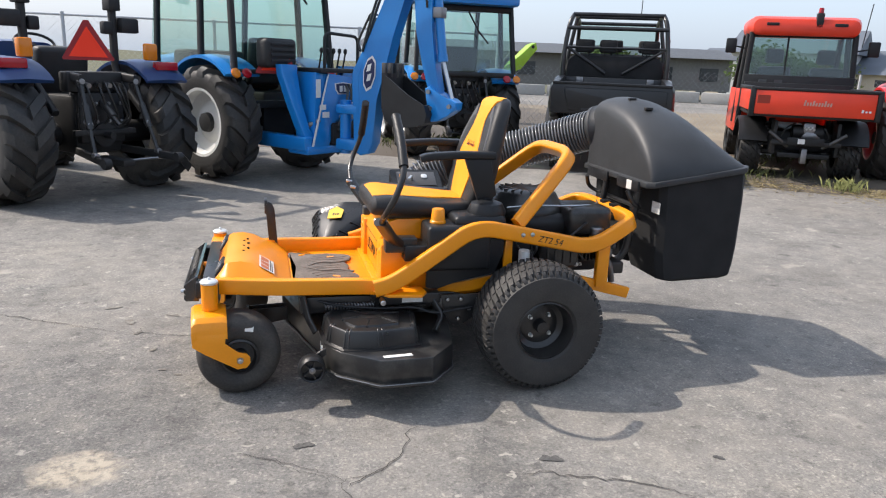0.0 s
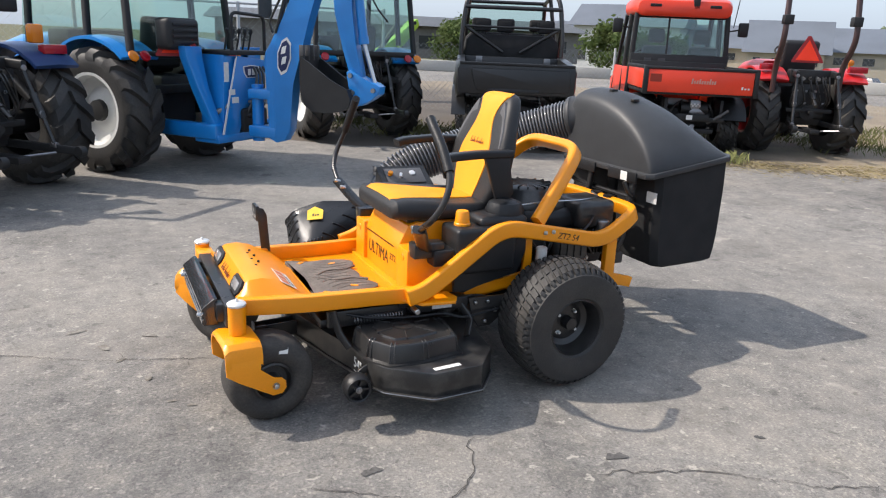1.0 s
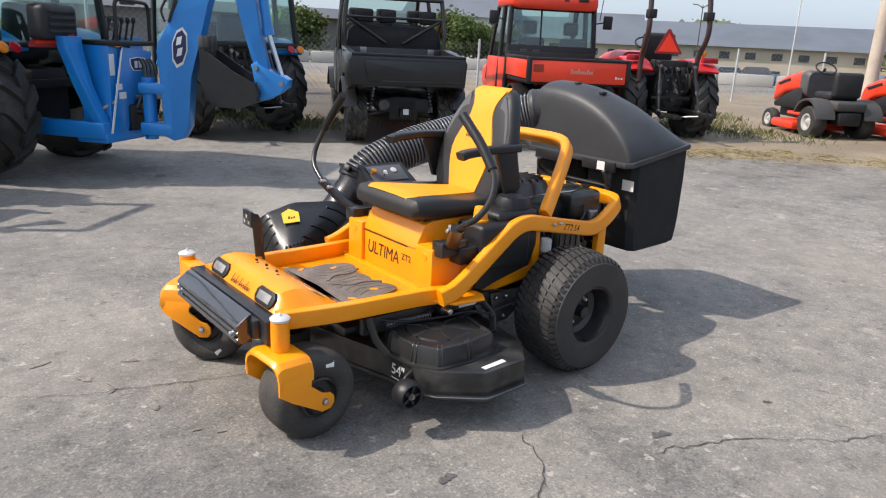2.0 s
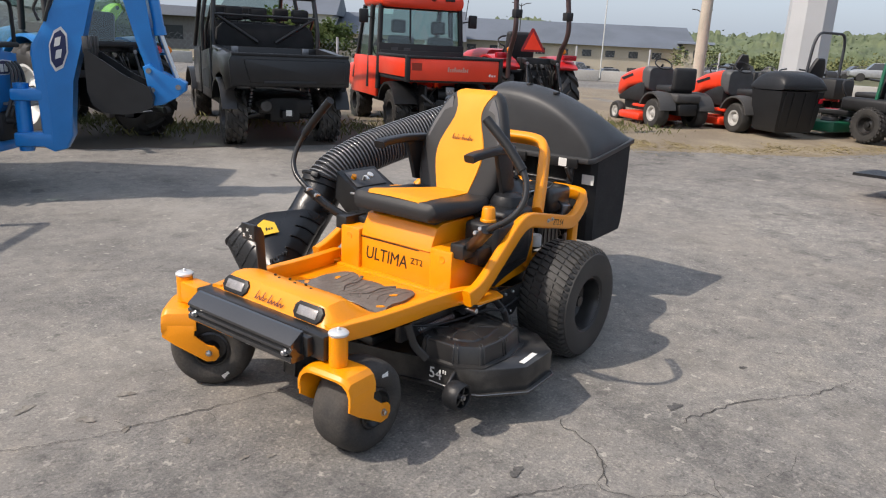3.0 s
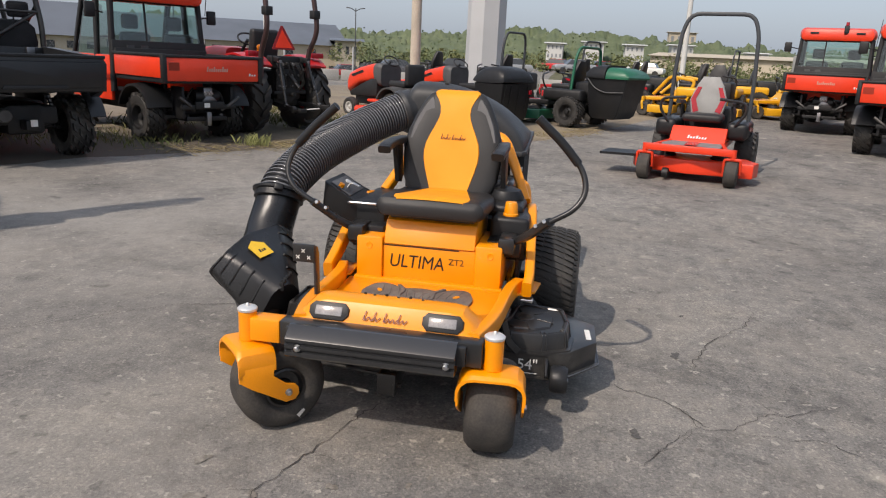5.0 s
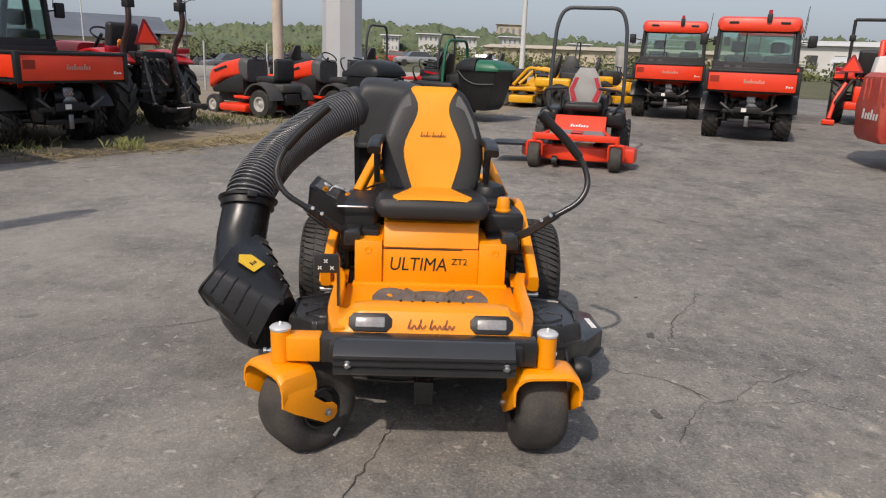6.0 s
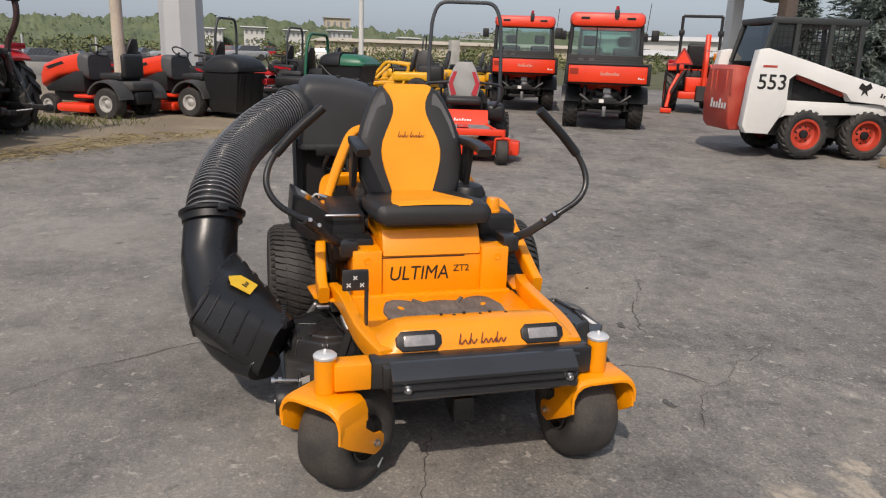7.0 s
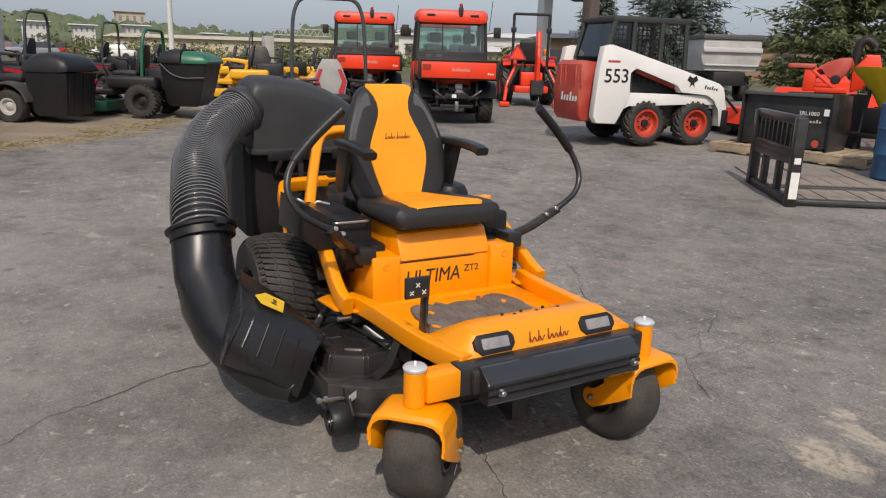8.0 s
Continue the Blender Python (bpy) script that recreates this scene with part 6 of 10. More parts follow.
        rings = [[Vector((x, a, zz + c)) for a, c in sect(2 * w, hh, 0.05, 4)] for x, w, zz, hh in ((x0 - 0.14, hw * 0.86, z1 + 0.05, 0.1), (x0 - 0.08, hw * 1.0, z1 + 0.07, 0.16), (x0 + 0.5, hw * 1.04, z1 + 0.09, 0.2), (x1, hw * 1.0, z1 + 0.07, 0.16), (x1 + 0.1, hw * 0.85, z1 + 0.05, 0.1))]
        loft(b, rings)
        part("cab_roof", b, paint, t)
        operator_seat(t, 0.0, z0 - 0.02, VIN, 0.5)
        b = B()
        tube(b, [(x0 - 0.02, 0.0, z1 - 0.1), (x0 - 0.03, -0.15, z1 - 0.35), (x0 - 0.02, -0.3, z1 - 0.5)], 0.012, 6)
        part("wiper", b, DRK, t)
        b = B()
        bar(b, [(x1 - 0.1, hw * 0.9, z1 - 0.2), (x1 - 0.05, hw + 0.25, z1 - 0.25)], 0.02, 0.02, 0)
        box(b, x1 - 0.08, x1 - 0.03, hw + 0.16, hw + 0.36, z1 - 0.5, z1 - 0.16, 0.02)
        part("mirror", b, GRY, t)
    else:
        operator_seat(t, seat_x, seat_z, VIN, 0.5)
        b = B()
        cyl(b, (0.95, 0, 1.1), (0.68, 0, 1.38), 0.025)
        tube(b, [(0.66 + 0.12 * math.cos(a) * 0.7, 0.19 * math.sin(a), 1.39 + 0.12 * math.cos(a) * 0.75) for a in [math.pi * i / 10 for i in range(20)]], 0.014, 8, 0, cyc=True)
        part("steering_wheel", b, DRK, t)
        for s in (-1, 1):
            b = B()
            yy = s * 0.43 + (0.10 if bent else 0)
            if bent:
                pts = [(-0.42, yy, 0.85), (-0.42, yy, 1.2), (-0.58, yy + s * 0.02, 1.45), (-0.62, yy + s * 0.02, 1.62), (-0.50, yy, rops_h)]
            else:
                pts = [(-0.36, yy, 0.8), (-0.38 + rx, yy, 1.15), (-0.38 + rx, yy, rops_h)]
            bar(b, pts, 0.065, 0.065, 0.12)
            rp = part("roll_post", b, DRK if not bent else mat("bronze_post", (0.06, 0.03, 0.028), 0.4), t)
            b = B()
            zz = 1.78
            px = -0.38 + rx if not bent else -0.59
            box(b, px - 0.06, px + 0.06, yy - 0.06, yy + 0.06, zz - 0.06, zz + 0.06, 0.012)
            part("fold_bracket", b, DRK, rp)
        b = B()
        bar(b, [(pts[-1][0], yy - 0.86, rops_h), (pts[-1][0], yy, rops_h)], 0.065, 0.065, 0)
        part("roll_crossbar", b, DRK, t)
    return t


def backhoe(t, paint):
    """Digging arm on the back of a tractor, swung a little to one side."""
    navy = mat("navy_print", (0.008, 0.018, 0.09), 0.5, bump=0)
    b = B()
    box(b, -1.10, -0.30, 0.22, 0.34, 0.37, 0.52, 0.02)
    box(b, -1.10, -0.30, -0.52, -0.40, 0.37, 0.52, 0.02)
    box(b, -1.12, -0.80, -0.50, 0.32, 0.33, 0.42, 0.02)
    part("backhoe_frame", b, paint, t)
    for sg in (1, -1):
        b = B()
        rings = []
        for x, y, z, w, d in ((-0.83, 0.35, 1.26, 0.23, 0.10), (-0.84, 0.35, 1.16, 0.22, 0.10), (-0.90, 0.31, 0.86, 0.15, 0.11), (-0.98, 0.27, 0.60, 0.12, 0.12), (-1.05, 0.22, 0.42, 0.13, 0.12), (-1.07, 0.20, 0.34, 0.10, 0.10)):
            yy = y if sg > 0 else -0.18 - y
            rings.append([Vector((x + q, yy + p, z)) for p, q in sect(w, d, 0.02, 2)])
        loft(b, rings)
        st = part("stabilizer", b, paint, t, sharp=30)
        b = B()
        yy = 0.20 if sg > 0 else -0.38
        cyl(b, (-0.98, yy, 0.62), (-1.10, yy - 0.08 * sg, 0.70), 0.028)
        part("stabilizer_pin", b, ALU, st)
        b = B()
        cyl(b, (-0.80, yy + 0.04 * sg, 1.1), (-0.96, yy + 0.02 * sg, 0.55), 0.032)
        part("stabilizer_ram", b, BLK, st)
    # tower: body behind, wide panel with a slanted edge facing back
    b = B()
    prism(b, [(0.16, 1.19), (-0.40, 1.15), (-0.36, 0.34), (0.20, 0.34)], -1.08, -0.78, YZ, bev=0.015)
    tower = part("tower", b, paint, t, "blue control tower of the digger")
    b = B()
    prism(b, [(0.01, 1.185), (-0.43, 1.14), (-0.41, 0.72), (-0.10, 0.70), (0.02, 0.36), (0.25, 0.36)], -1.115, -1.085, YZ, bev=0.008)
    part("tower_panel", b, paint, tower)
    b = B()
    prism(b, [(0.04, 1.15), (0.012, 1.185), (0.235, 0.42), (0.262, 0.42)], -1.122, -1.116, YZ)
    part("edge_strip", b, WHT, tower, "pale worn edge")
    b = B()
    box(b, -1.16, -1.06, -0.40, -0.02, 0.42, 0.66, 0.03)
    for k in range(3):
        cyl(b, (-1.20, -0.36 + 0.12 * k, 0.47 + 0.06 * k), (-1.08, -0.30 + 0.12 * k, 0.47 + 0.06 * k), 0.028)
    part("swing_gear", b, DRK, tower)
    b = B()
    box(b, -1.34, -1.10, -0.43, -0.14, 0.715, 0.74, 0.004)
    for k in range(4):
        box(b, -1.33 + 0.055 * k, -1.32 + 0.055 * k, -0.42, -0.15, 0.74, 0.752)
    part("step", b, ZINC_, tower, "pale metal foot step")
    fl = at(-1.1155, -0.20, 1.025) @ BACK
    for sc, z, mt, nm, lb in ((1.0, 0.0, WPT, "badge", "white-edged dark shield badge"), (0.86, 0.002, navy, "badge_field", ""), ):
        b = B()
        prism(b, [(p * sc, q * sc) for p, q in ((-0.125, 0.055), (-0.115, -0.01), (-0.075, -0.06), (0.075, -0.06), (0.115, -0.01), (0.125, 0.055), (0.0, 0.068))], z, z + 0.003, fl)
        part(nm, b, mt, tower, lb)
    b = B()
    for x0 in (-0.055, 0.008):
        box(b, x0, x0 + 0.045, -0.034, 0.03, 0.005, 0.007, m=fl)
    part("badge_letters", b, WPT, tower)
    for y, z, w, h in ((0.10, 0.83, 0.09, 0.055), (0.055, 0.75, 0.10, 0.06), (-0.36, 0.85, 0.05, 0.06)):
        b = B()
        box(b, -1.119, -1.1155, y - w / 2, y + w / 2, z - h / 2, z + h / 2)
        part("sticker", b, WHT, tower)
    b = B()
    box(b, -1.085, -1.080, 0.10, 0.165, 0.93, 1.12)
    part("sticker", b, WHT, tower)
    for k in range(4):
        b = B()
        tube(b, [(-1.0, -0.36 + 0.05 * k, 1.12), (-1.16, -0.40 + 0.05 * k, 1.05), (-1.2, -0.36 + 0.07 * k, 0.8), (-1.15, -0.3 + 0.07 * k, 0.62)], 0.014, 6, 0.1)
        part("hydraulic_hose", b, BLK, tower)
    b = B()
    box(b, -1.14, -0.74, -0.45, 0.14, 1.19, 1.235, 0.012)
    part("control_shelf", b, DRK, t)
    for k in range(5):
        b = B()
        tube(b, [(-0.95, -0.36 + 0.09 * k, 1.23), (-0.99, -0.36 + 0.09 * k, 1.40)], 0.010, 6, 0)
        lathe(b, [(0.012, 1.39), (0.022, 1.41), (0.018, 1.44), (0.004, 1.45)], 10, at(-0.99, -0.36 + 0.09 * k, 0))
        part("control_stick", b, DRK, t)
    b = B()
    box(b, -0.80, -0.60, 0.16, 0.58, 1.22, 1.52, 0.05, seg=3)
    for k in range(4):
        box(b, -0.815, -0.80, 0.21, 0.53, 1.28 + 0.055 * k, 1.31 + 0.055 * k, 0.005)
    part("digger_seat", b, VIN, t, "black ribbed seat of the digger")
    b = B()
    tube(b, [(-1.10, 0.06, 1.2), (-1.10, 0.06, 1.60), (-1.10, -0.44, 1.58), (-1.10, -0.44, 1.2)], 0.017, 8, 0.08)
    part("guard_rail", b, DRK, t)
    mm = at(-1.30, 0, 0) @ rot("Z", 12) @ Matrix.Diagonal((-1, 1, 1, 1))
    sd = mm @ XZ
    b = B()
    cyl(b, mm @ Vector((0.05, 0, 0.36)), mm @ Vector((0.05, 0, 0.92)), 0.06, 14)
    box(b, -0.02, 0.28, -0.09, 0.09, 0.40, 0.52, 0.02, m=mm)
    box(b, -0.02, 0.24, -0.09, 0.09, 0.78, 0.88, 0.02, m=mm)
    part("swing_post", b, paint, t)
    b = B()
    prism(b, [(0.20, 0.40), (0.19, 0.87), (0.165, 1.16), (0.18, 1.24), (0.25, 1.34), (0.36, 1.53), (0.55, 1.93), (0.70, 2.2), (0.86, 2.40), (0.98, 2.33), (0.88, 2.14), (0.76, 1.90), (0.645, 1.56), (0.565, 1.26), (0.475, 0.95), (0.45, 0.72), (0.435, 0.50), (0.37, 0.385), (0.28, 0.36)], -0.085, 0.085, sd, bev=0.018)
    bm_ = part("boom", b, paint, t)
    b = B()
    for o in (-0.087, 0.081):
        prism(b, [(0.215, 0.46), (0.205, 0.86), (0.19, 1.15), (0.26, 1.31), (0.30, 1.30), (0.25, 1.15), (0.27, 0.9), (0.28, 0.48)], o, o + 0.006, sd)
    part("boom_plate", b, paint, bm_)
    for f in (-1, 1):
        for sc, z, mt, nm in ((1.0, 0.088, WPT, "badge"), (0.84, 0.092, navy, "badge_field")):
            b = B()
            cu, cz = 0.385, 1.21
            pts = [(0.035, 0.175), (0.075, 0.12), (0.072, -0.03), (0.025, -0.15), (-0.035, -0.185), (-0.07, -0.12), (-0.068, 0.03), (-0.02, 0.14)]
            prism(b, [(cu + p * sc, cz + q * sc) for p, q in pts], min(f * z, f * (z + 0.003)), max(f * z, f * (z + 0.003)), sd)
            part(nm, b, mt, bm_, "white-edged dark shield badge" if sc == 1 else "")
        b = B()
        for dz in (-0.085, 0.012):
            prism(b, [(0.355, 1.21 + dz), (0.40, 1.225 + dz), (0.415, 1.295 + dz), (0.37, 1.28 + dz)], min(f * 0.095, f * 0.097), max(f * 0.095, f * 0.097), sd)
        part("badge_letters", b, WPT, bm_)
    b = B()
    prism(b, [(0.84, 2.36), (0.87, 1.95), (0.90, 1.62), (0.98, 1.30), (1.035, 1.10), (1.09, 1.0), (1.17, 0.96), (1.17, 1.08), (1.11, 1.34), (1.07, 1.66), (1.06, 2.0), (1.0, 2.40)], -0.07, 0.07, sd, bev=0.016)
    dp = part("dipper", b, paint, t)
    b = B()
    cyl(b, mm @ Vector((1.08, 0, 2.02)), mm @ Vector((1.165, 0, 1.37)), 0.045, 14)
    cyl(b, mm @ Vector((1.158, 0, 1.42)), mm @ Vector((1.168, 0, 1.35)), 0.052, 14)
    part("ram", b, paint, dp)
    b = B()
    box(b, 1.05, 1.16, -0.06, 0.06, 1.76, 1.86, 0.006, m=mm)
    part("ram_plate", b, ALU, dp)
    b = B()
    cyl(b, mm @ Vector((1.165, 0, 1.37)), mm @ Vector((1.29, 0, 0.97)), 0.022)
    part("ram_rod", b, CHR, dp)
    b = B()
    prism(b, [(1.02, 1.09), (1.08, 1.12), (1.14, 1.07), (1.22, 1.01), (1.31, 1.0), (1.365, 0.965), (1.355, 0.895), (1.28, 0.84), (1.18, 0.78), (1.10, 0.765), (1.055, 0.81), (1.075, 0.90), (1.04, 1.0)], -0.09, 0.09, sd, bev=0.015)
    part("bucket_link", b, paint, dp)
    for u, z in ((1.09, 0.90), (1.30, 0.93), (1.07, 1.06)):
        b = B()
        cyl(b, mm @ Vector((u, -0.12, z)), mm @ Vector((u, 0.12, z)), 0.022)
        part("pin", b, ALU, dp)
    b = B()
    back = [(1.08, 0.93), (1.11, 0.84), (1.09, 0.76), (1.0, 0.72), (0.86, 0.70), (0.73, 0.71), (0.64, 0.77), (0.605, 0.88), (0.60, 1.05), (0.605, 1.22)]
    inner = [(0.63, 1.22), (0.625, 1.05), (0.63, 0.89), (0.66, 0.795), (0.74, 0.735), (0.86, 0.725), (0.99, 0.745), (1.06, 0.78), (1.08, 0.84), (1.055, 0.93)]
    prism(b, back + inner, -0.20, 0.20, sd)
    for y in (-0.215, 0.195):
        prism(b, back + [(0.70, 1.16), (0.9, 1.02)], y, y + 0.02, sd)
    bk = part("bucket", b, DRK, t, "black digging bucket")
    for i in range(4):
        b = B()
        box(b, 0.59, 0.635, -0.20 + 0.118 * i, -0.155 + 0.118 * i, 1.18, 1.32, 0.006, m=mm)
        part("bucket_tooth", b, STEEL, bk)
    for k, o in enumerate((0.05, 0.09, -0.06)):
        b = B()
        tube(b, [mm @ Vector(p) for p in ((0.30, o, 1.42), (0.46, o * 1.5, 1.86), (0.62, o * 1.6, 2.2), (0.86, o * 1.8, 2.42), (1.02, o * 1.6, 2.2), (1.02, o, 1.85))], 0.014, 6, 0.15)
        part("hydraulic_hose", b, BLK, bm_)
    b = B()
    tube(b, [mm @ Vector(p) for p in ((0.245, 0.03, 1.42), (0.21, 0.03, 1.52), (0.36, 0.03, 1.80), (0.44, 0.03, 1.78))], 0.012, 6, 0.03)
    part("lock_handle", b, BLK, bm_)


def utv(m):
    """Crew side-by-side with two seat rows; origin under the rear axle, front +x."""
    t = thing("utility_vehicle", m, "black crew utility vehicle with open cage and cargo bed", "utility vehicle")
    char = mat("charcoal_plastic", (0.019, 0.0195, 0.021), 0.33, var=0.25, bump=0.15, fine=300)
    cloth = mat("black_seat_cloth", (0.012, 0.012, 0.013), 0.8, var=0.2, bump=0.2, fine=300)
    worn = mat("worn_knobby_rubber", (0.05, 0.047, 0.043), 0.6, var=0.35, scale=5, bump=0.3, fine=60, col2=(0.16, 0.145, 0.125))
    for s in (-1, 1):
        big_wheel(t, 0, s * 0.60, 0.35, 0.27, 0.19, BLK, s, 15, 0.032, tyre_mat=worn, blocks=True)
        big_wheel(t, 2.75, s * 0.64, 0.35, 0.25, 0.19, BLK, s, 15, 0.032, tyre_mat=worn, blocks=True)
    b = B()
    box(b, -0.3, 3.2, -0.34, 0.34, 0.40, 0.60, 0.04)
    box(b, 0.75, 3.1, -0.66, 0.66, 0.42, 0.58, 0.05)
    box(b, -0.30, 0.25, -0.20, 0.20, 0.30, 0.62, 0.05)
    box(b, -0.46, -0.28, -0.07, 0.07, 0.36, 0.46, 0.01)
    cyl(b, (0.02, -0.52, 0.35), (0.02, 0.52, 0.35), 0.035)
    part("chassis", b, DRK, t)
    for s in (-1, 1):
        b = B()
        bar(b, [(-0.05, s * 0.50, 0.33), (-0.10, s * 0.16, 0.42)], 0.04, 0.05, 0)
        bar(b, [(0.10, s * 0.50, 0.42), (0.05, s * 0.16, 0.56)], 0.04, 0.04, 0)
        arm = part("suspension_arm", b, BLK, t)
        b = B()
        cyl(b, (-0.06, s * 0.42, 0.40), (-0.02, s * 0.34, 0.80), 0.022)
        sp_ = part("shock_absorber", b, ALU, arm)
        b = B()
        for k in range(6):
            lathe(b, [(0.026, -0.008), (0.044, 0.0), (0.026, 0.008)], 12, at(-0.055 + 0.006 * k, s * (0.40 - 0.011 * k), 0.48 + 0.045 * k))
        part("coil_spring", b, DRK, sp_)
    b = B()
    cyl(b, (-0.5, 0.28, 0.52), (-0.15, 0.28, 0.52), 0.07, 18, None, 0.01)
    part("exhaust", b, STEEL, t)
    b = B()
    box(b, -0.47, -0.462, -0.04, 0.03, 0.40, 0.47)
    part("hitch_tag", b, WHT, t)
    # cargo bed with flared sides
    b = B()
    box(b, -0.60, 0.70, -0.70, 0.70, 0.76, 0.80, 0.01)
    box(b, 0.64, 0.70, -0.70, 0.70, 0.80, 1.20, 0.012)
    part("cargo_bed", b, char, t)
    for s in (-1, 1):
        b = B()
        rings = []
        for x, z0, z1, o in ((-0.62, 0.76, 1.12, 0.0), (-0.54, 0.74, 1.14, 0.03), (-0.42, 0.70, 1.15, 0.055), (-0.30, 0.84, 1.155, 0.06), (0.0, 0.90, 1.17, 0.06), (0.32, 0.84, 1.19, 0.06), (0.46, 0.70, 1.20, 0.05), (0.70, 0.66, 1.21, 0.02)):
            y = s * 0.69
            rings.append([Vector((x, y - s * 0.04, z0)), Vector((x, y + s * o, z0)), Vector((x, y + s * (o + 0.03), z0 + (z1 - z0) * 0.35)), Vector((x, y + s * (o + 0.015), z1 - 0.05)), Vector((x, y + s * o * 0.6, z1)), Vector((x, y - s * 0.04, z1))])
        loft(b, rings)
        sd = part("bed_side", b, char, t, "dark moulded bed side with a wheel arch", sharp=50)
        # strip of paler metal near the top of the side
        b = B()
        box(b, 0.02, 0.60, s * 0.735 - 0.016, s * 0.735 + 0.016, 1.125, 1.175, 0.006, m=at(0, 0, 0) @ rot("Y", -3))
        part("side_trim", b, ALU, sd, "pale metal strip along the bed side")
        for k in range(6):
            b = B()
            cyl(b, (0.06 + 0.1 * k, s * 0.74, 1.15), (0.06 + 0.1 * k, s * 0.757, 1.15), 0.014, 8)
            part("rivet", b, DRK, sd)
        b = B()
        arc_fender(b, 0.0, *sorted((s * 0.62, s * 0.80)), 0.36, 0.44, 165, 25, 0.025)
        part("wheel_arch", b, char, t, "black moulded wheel arch lip")
    b = B()
    prism(b, [(-0.72, 0.77), (0.72, 0.77), (0.74, 1.06), (0.70, 1.14), (-0.70, 1.14), (-0.74, 1.06)], -0.665, -0.615, YZ, bev=0.02)
    tg = part("tailgate", b, char, t, "dark grey moulded tailgate")
    b = B()
    prism(b, [(-0.66, 0.81), (0.50, 0.81), (0.57, 1.06), (0.55, 1.08), (-0.66, 1.08)], -0.685, -0.66, YZ, bev=0.014)
    part("gate_panel", b, char, tg)
    b = B()
    prism(b, [(-0.30, 0.80), (0.36, 0.80), (0.34, 0.84), (-0.28, 0.84)], -0.695, -0.68, YZ, bev=0.006)
    part("gate_handle", b, DRK, tg)
    b = B()
    bar(b, [(-0.655, -0.71, 1.135), (-0.655, 0.71, 1.135)], 0.05, 0.035, 0)
    part("gate_lip", b, PLA, tg)
    for y in (0.45, -0.50):
        b = B()
        box(b, 0.615, 0.638, y - 0.045, y + 0.045, 1.10, 1.20, 0.004)
        part("latch_plate", b, ALU, t)
    # seats: wide benches with headrests
    for x, zs, heads in ((0.86, 0.0, (-0.47, 0.10, 0.42)), (1.95, 0.04, (-0.45, 0.02, 0.44))):
        b = B()
        rings = []
        for z, hw, d in ((0.98, 0.60, 0.05), (1.02, 0.66, 0.07), (1.25, 0.68, 0.075), (1.42, 0.65, 0.07), (1.49, 0.58, 0.05), (1.505, 0.50, 0.03)):
            rings.append([Vector((x - 0.05 * (z - 1.0) + q, p, z + zs)) for p, q in sect(2 * hw, 2 * d, d * 0.8, 4)])
        loft(b, rings)
        st = part("seat_back", b, cloth, t, "black bench backrest")
        b = B()
        box(b, x + 0.05, x + 0.56, -0.66, 0.66, 0.86, 1.0, 0.05, seg=3)
        part("seat_cushion", b, cloth, st)
        for y in heads:
            b = B()
            box(b, x - 0.10, x - 0.02, y - 0.12, y + 0.12, 1.53 + zs, 1.71 + zs, 0.035, seg=3)
            hr = part("headrest", b, cloth, st)
            b = B()
            for dy in (-0.05, 0.05):
                cyl(b, (x - 0.05, y + dy, 1.46 + zs), (x - 0.06, y + dy, 1.56 + zs), 0.01, 8)
            part("headrest_post", b, DRK, hr)
    # cage
    for s in (-1, 1):
        b = B()
        tube(b, [(0.74, s * 0.70, 0.80), (0.76, s * 0.71, 1.45), (0.82, s * 0.66, 1.92), (0.92, s * 0.61, 2.05), (1.6, s * 0.61, 2.08), (2.5, s * 0.61, 2.02), (3.05, s * 0.66, 1.15)], 0.032, 12, 0.12, 5)
        part("cage_tube", b, BLK, t)
        b = B()
        tube(b, [(1.78, s * 0.61, 2.06), (1.76, s * 0.71, 1.5), (1.76, s * 0.70, 0.7)], 0.030, 12, 0.1)
        part("cage_pillar", b, BLK, t)
        b = B()
        tube(b, [(0.78, s * 0.70, 1.62), (0.76, s * 0.12, 1.26)], 0.022, 10, 0)
        part("cage_brace", b, BLK, t)
        b = B()
        tube(b, [(0.80, s * 0.70, 1.72), (1.25, s * 0.72, 1.42), (1.30, s * 0.73, 1.02)], 0.020, 10, 0.08)
        part("side_rail", b, BLK, t)
        for x0, x1 in ((0.86, 1.68), (1.86, 2.55)):
            b = B()
            prism(b, [(x0, 0.50), (x1, 0.50), (x1 + 0.04, 0.85), (x1, 1.10), (x0 + 0.04, 1.16), (x0 - 0.03, 0.85)], -s * 0.72 - 0.025, -s * 0.72 + 0.025, XZ, bev=0.018)
            dr = part("door_panel", b, char, t, "black moulded half door")
            b = B()
            prism(b, [(x0 + 0.10, 0.62), (x1 - 0.1, 0.62), (x1 - 0.08, 0.84), (x0 + 0.08, 0.92)], min(-s * 0.748, -s * 0.742), max(-s * 0.748, -s * 0.742), XZ)
            part("door_decal", b, GRY, dr)
        b = B()
        arc_fender(b, 2.75, *sorted((s * 0.50, s * 0.82)), 0.36, 0.44, 160, 20, 0.03)
        part("front_fender", b, char, t)
    for x, z in ((0.92, 2.05), (0.80, 1.86), (1.78, 2.07), (2.5, 2.02), (0.77, 1.60)):
        b = B()
        tube(b, [(x, -0.62 if z > 1.9 else -0.68, z), (x, 0.62 if z > 1.9 else 0.68, z)], 0.028 if z > 1.7 else 0.018, 12, 0)
        part("cage_crossbar", b, BLK, t)
    b = B()
    cyl(b, (2.6, 0.4, 1.15), (2.40, 0.4, 1.3), 0.02)
    tube(b, [(2.38 + 0.1 * math.cos(a), 0.4 + 0.18 * math.sin(a), 1.31 + 0.12 * math.cos(a)) for a in [math.pi * i / 8 for i in range(16)]], 0.014, 8, 0, cyc=True)
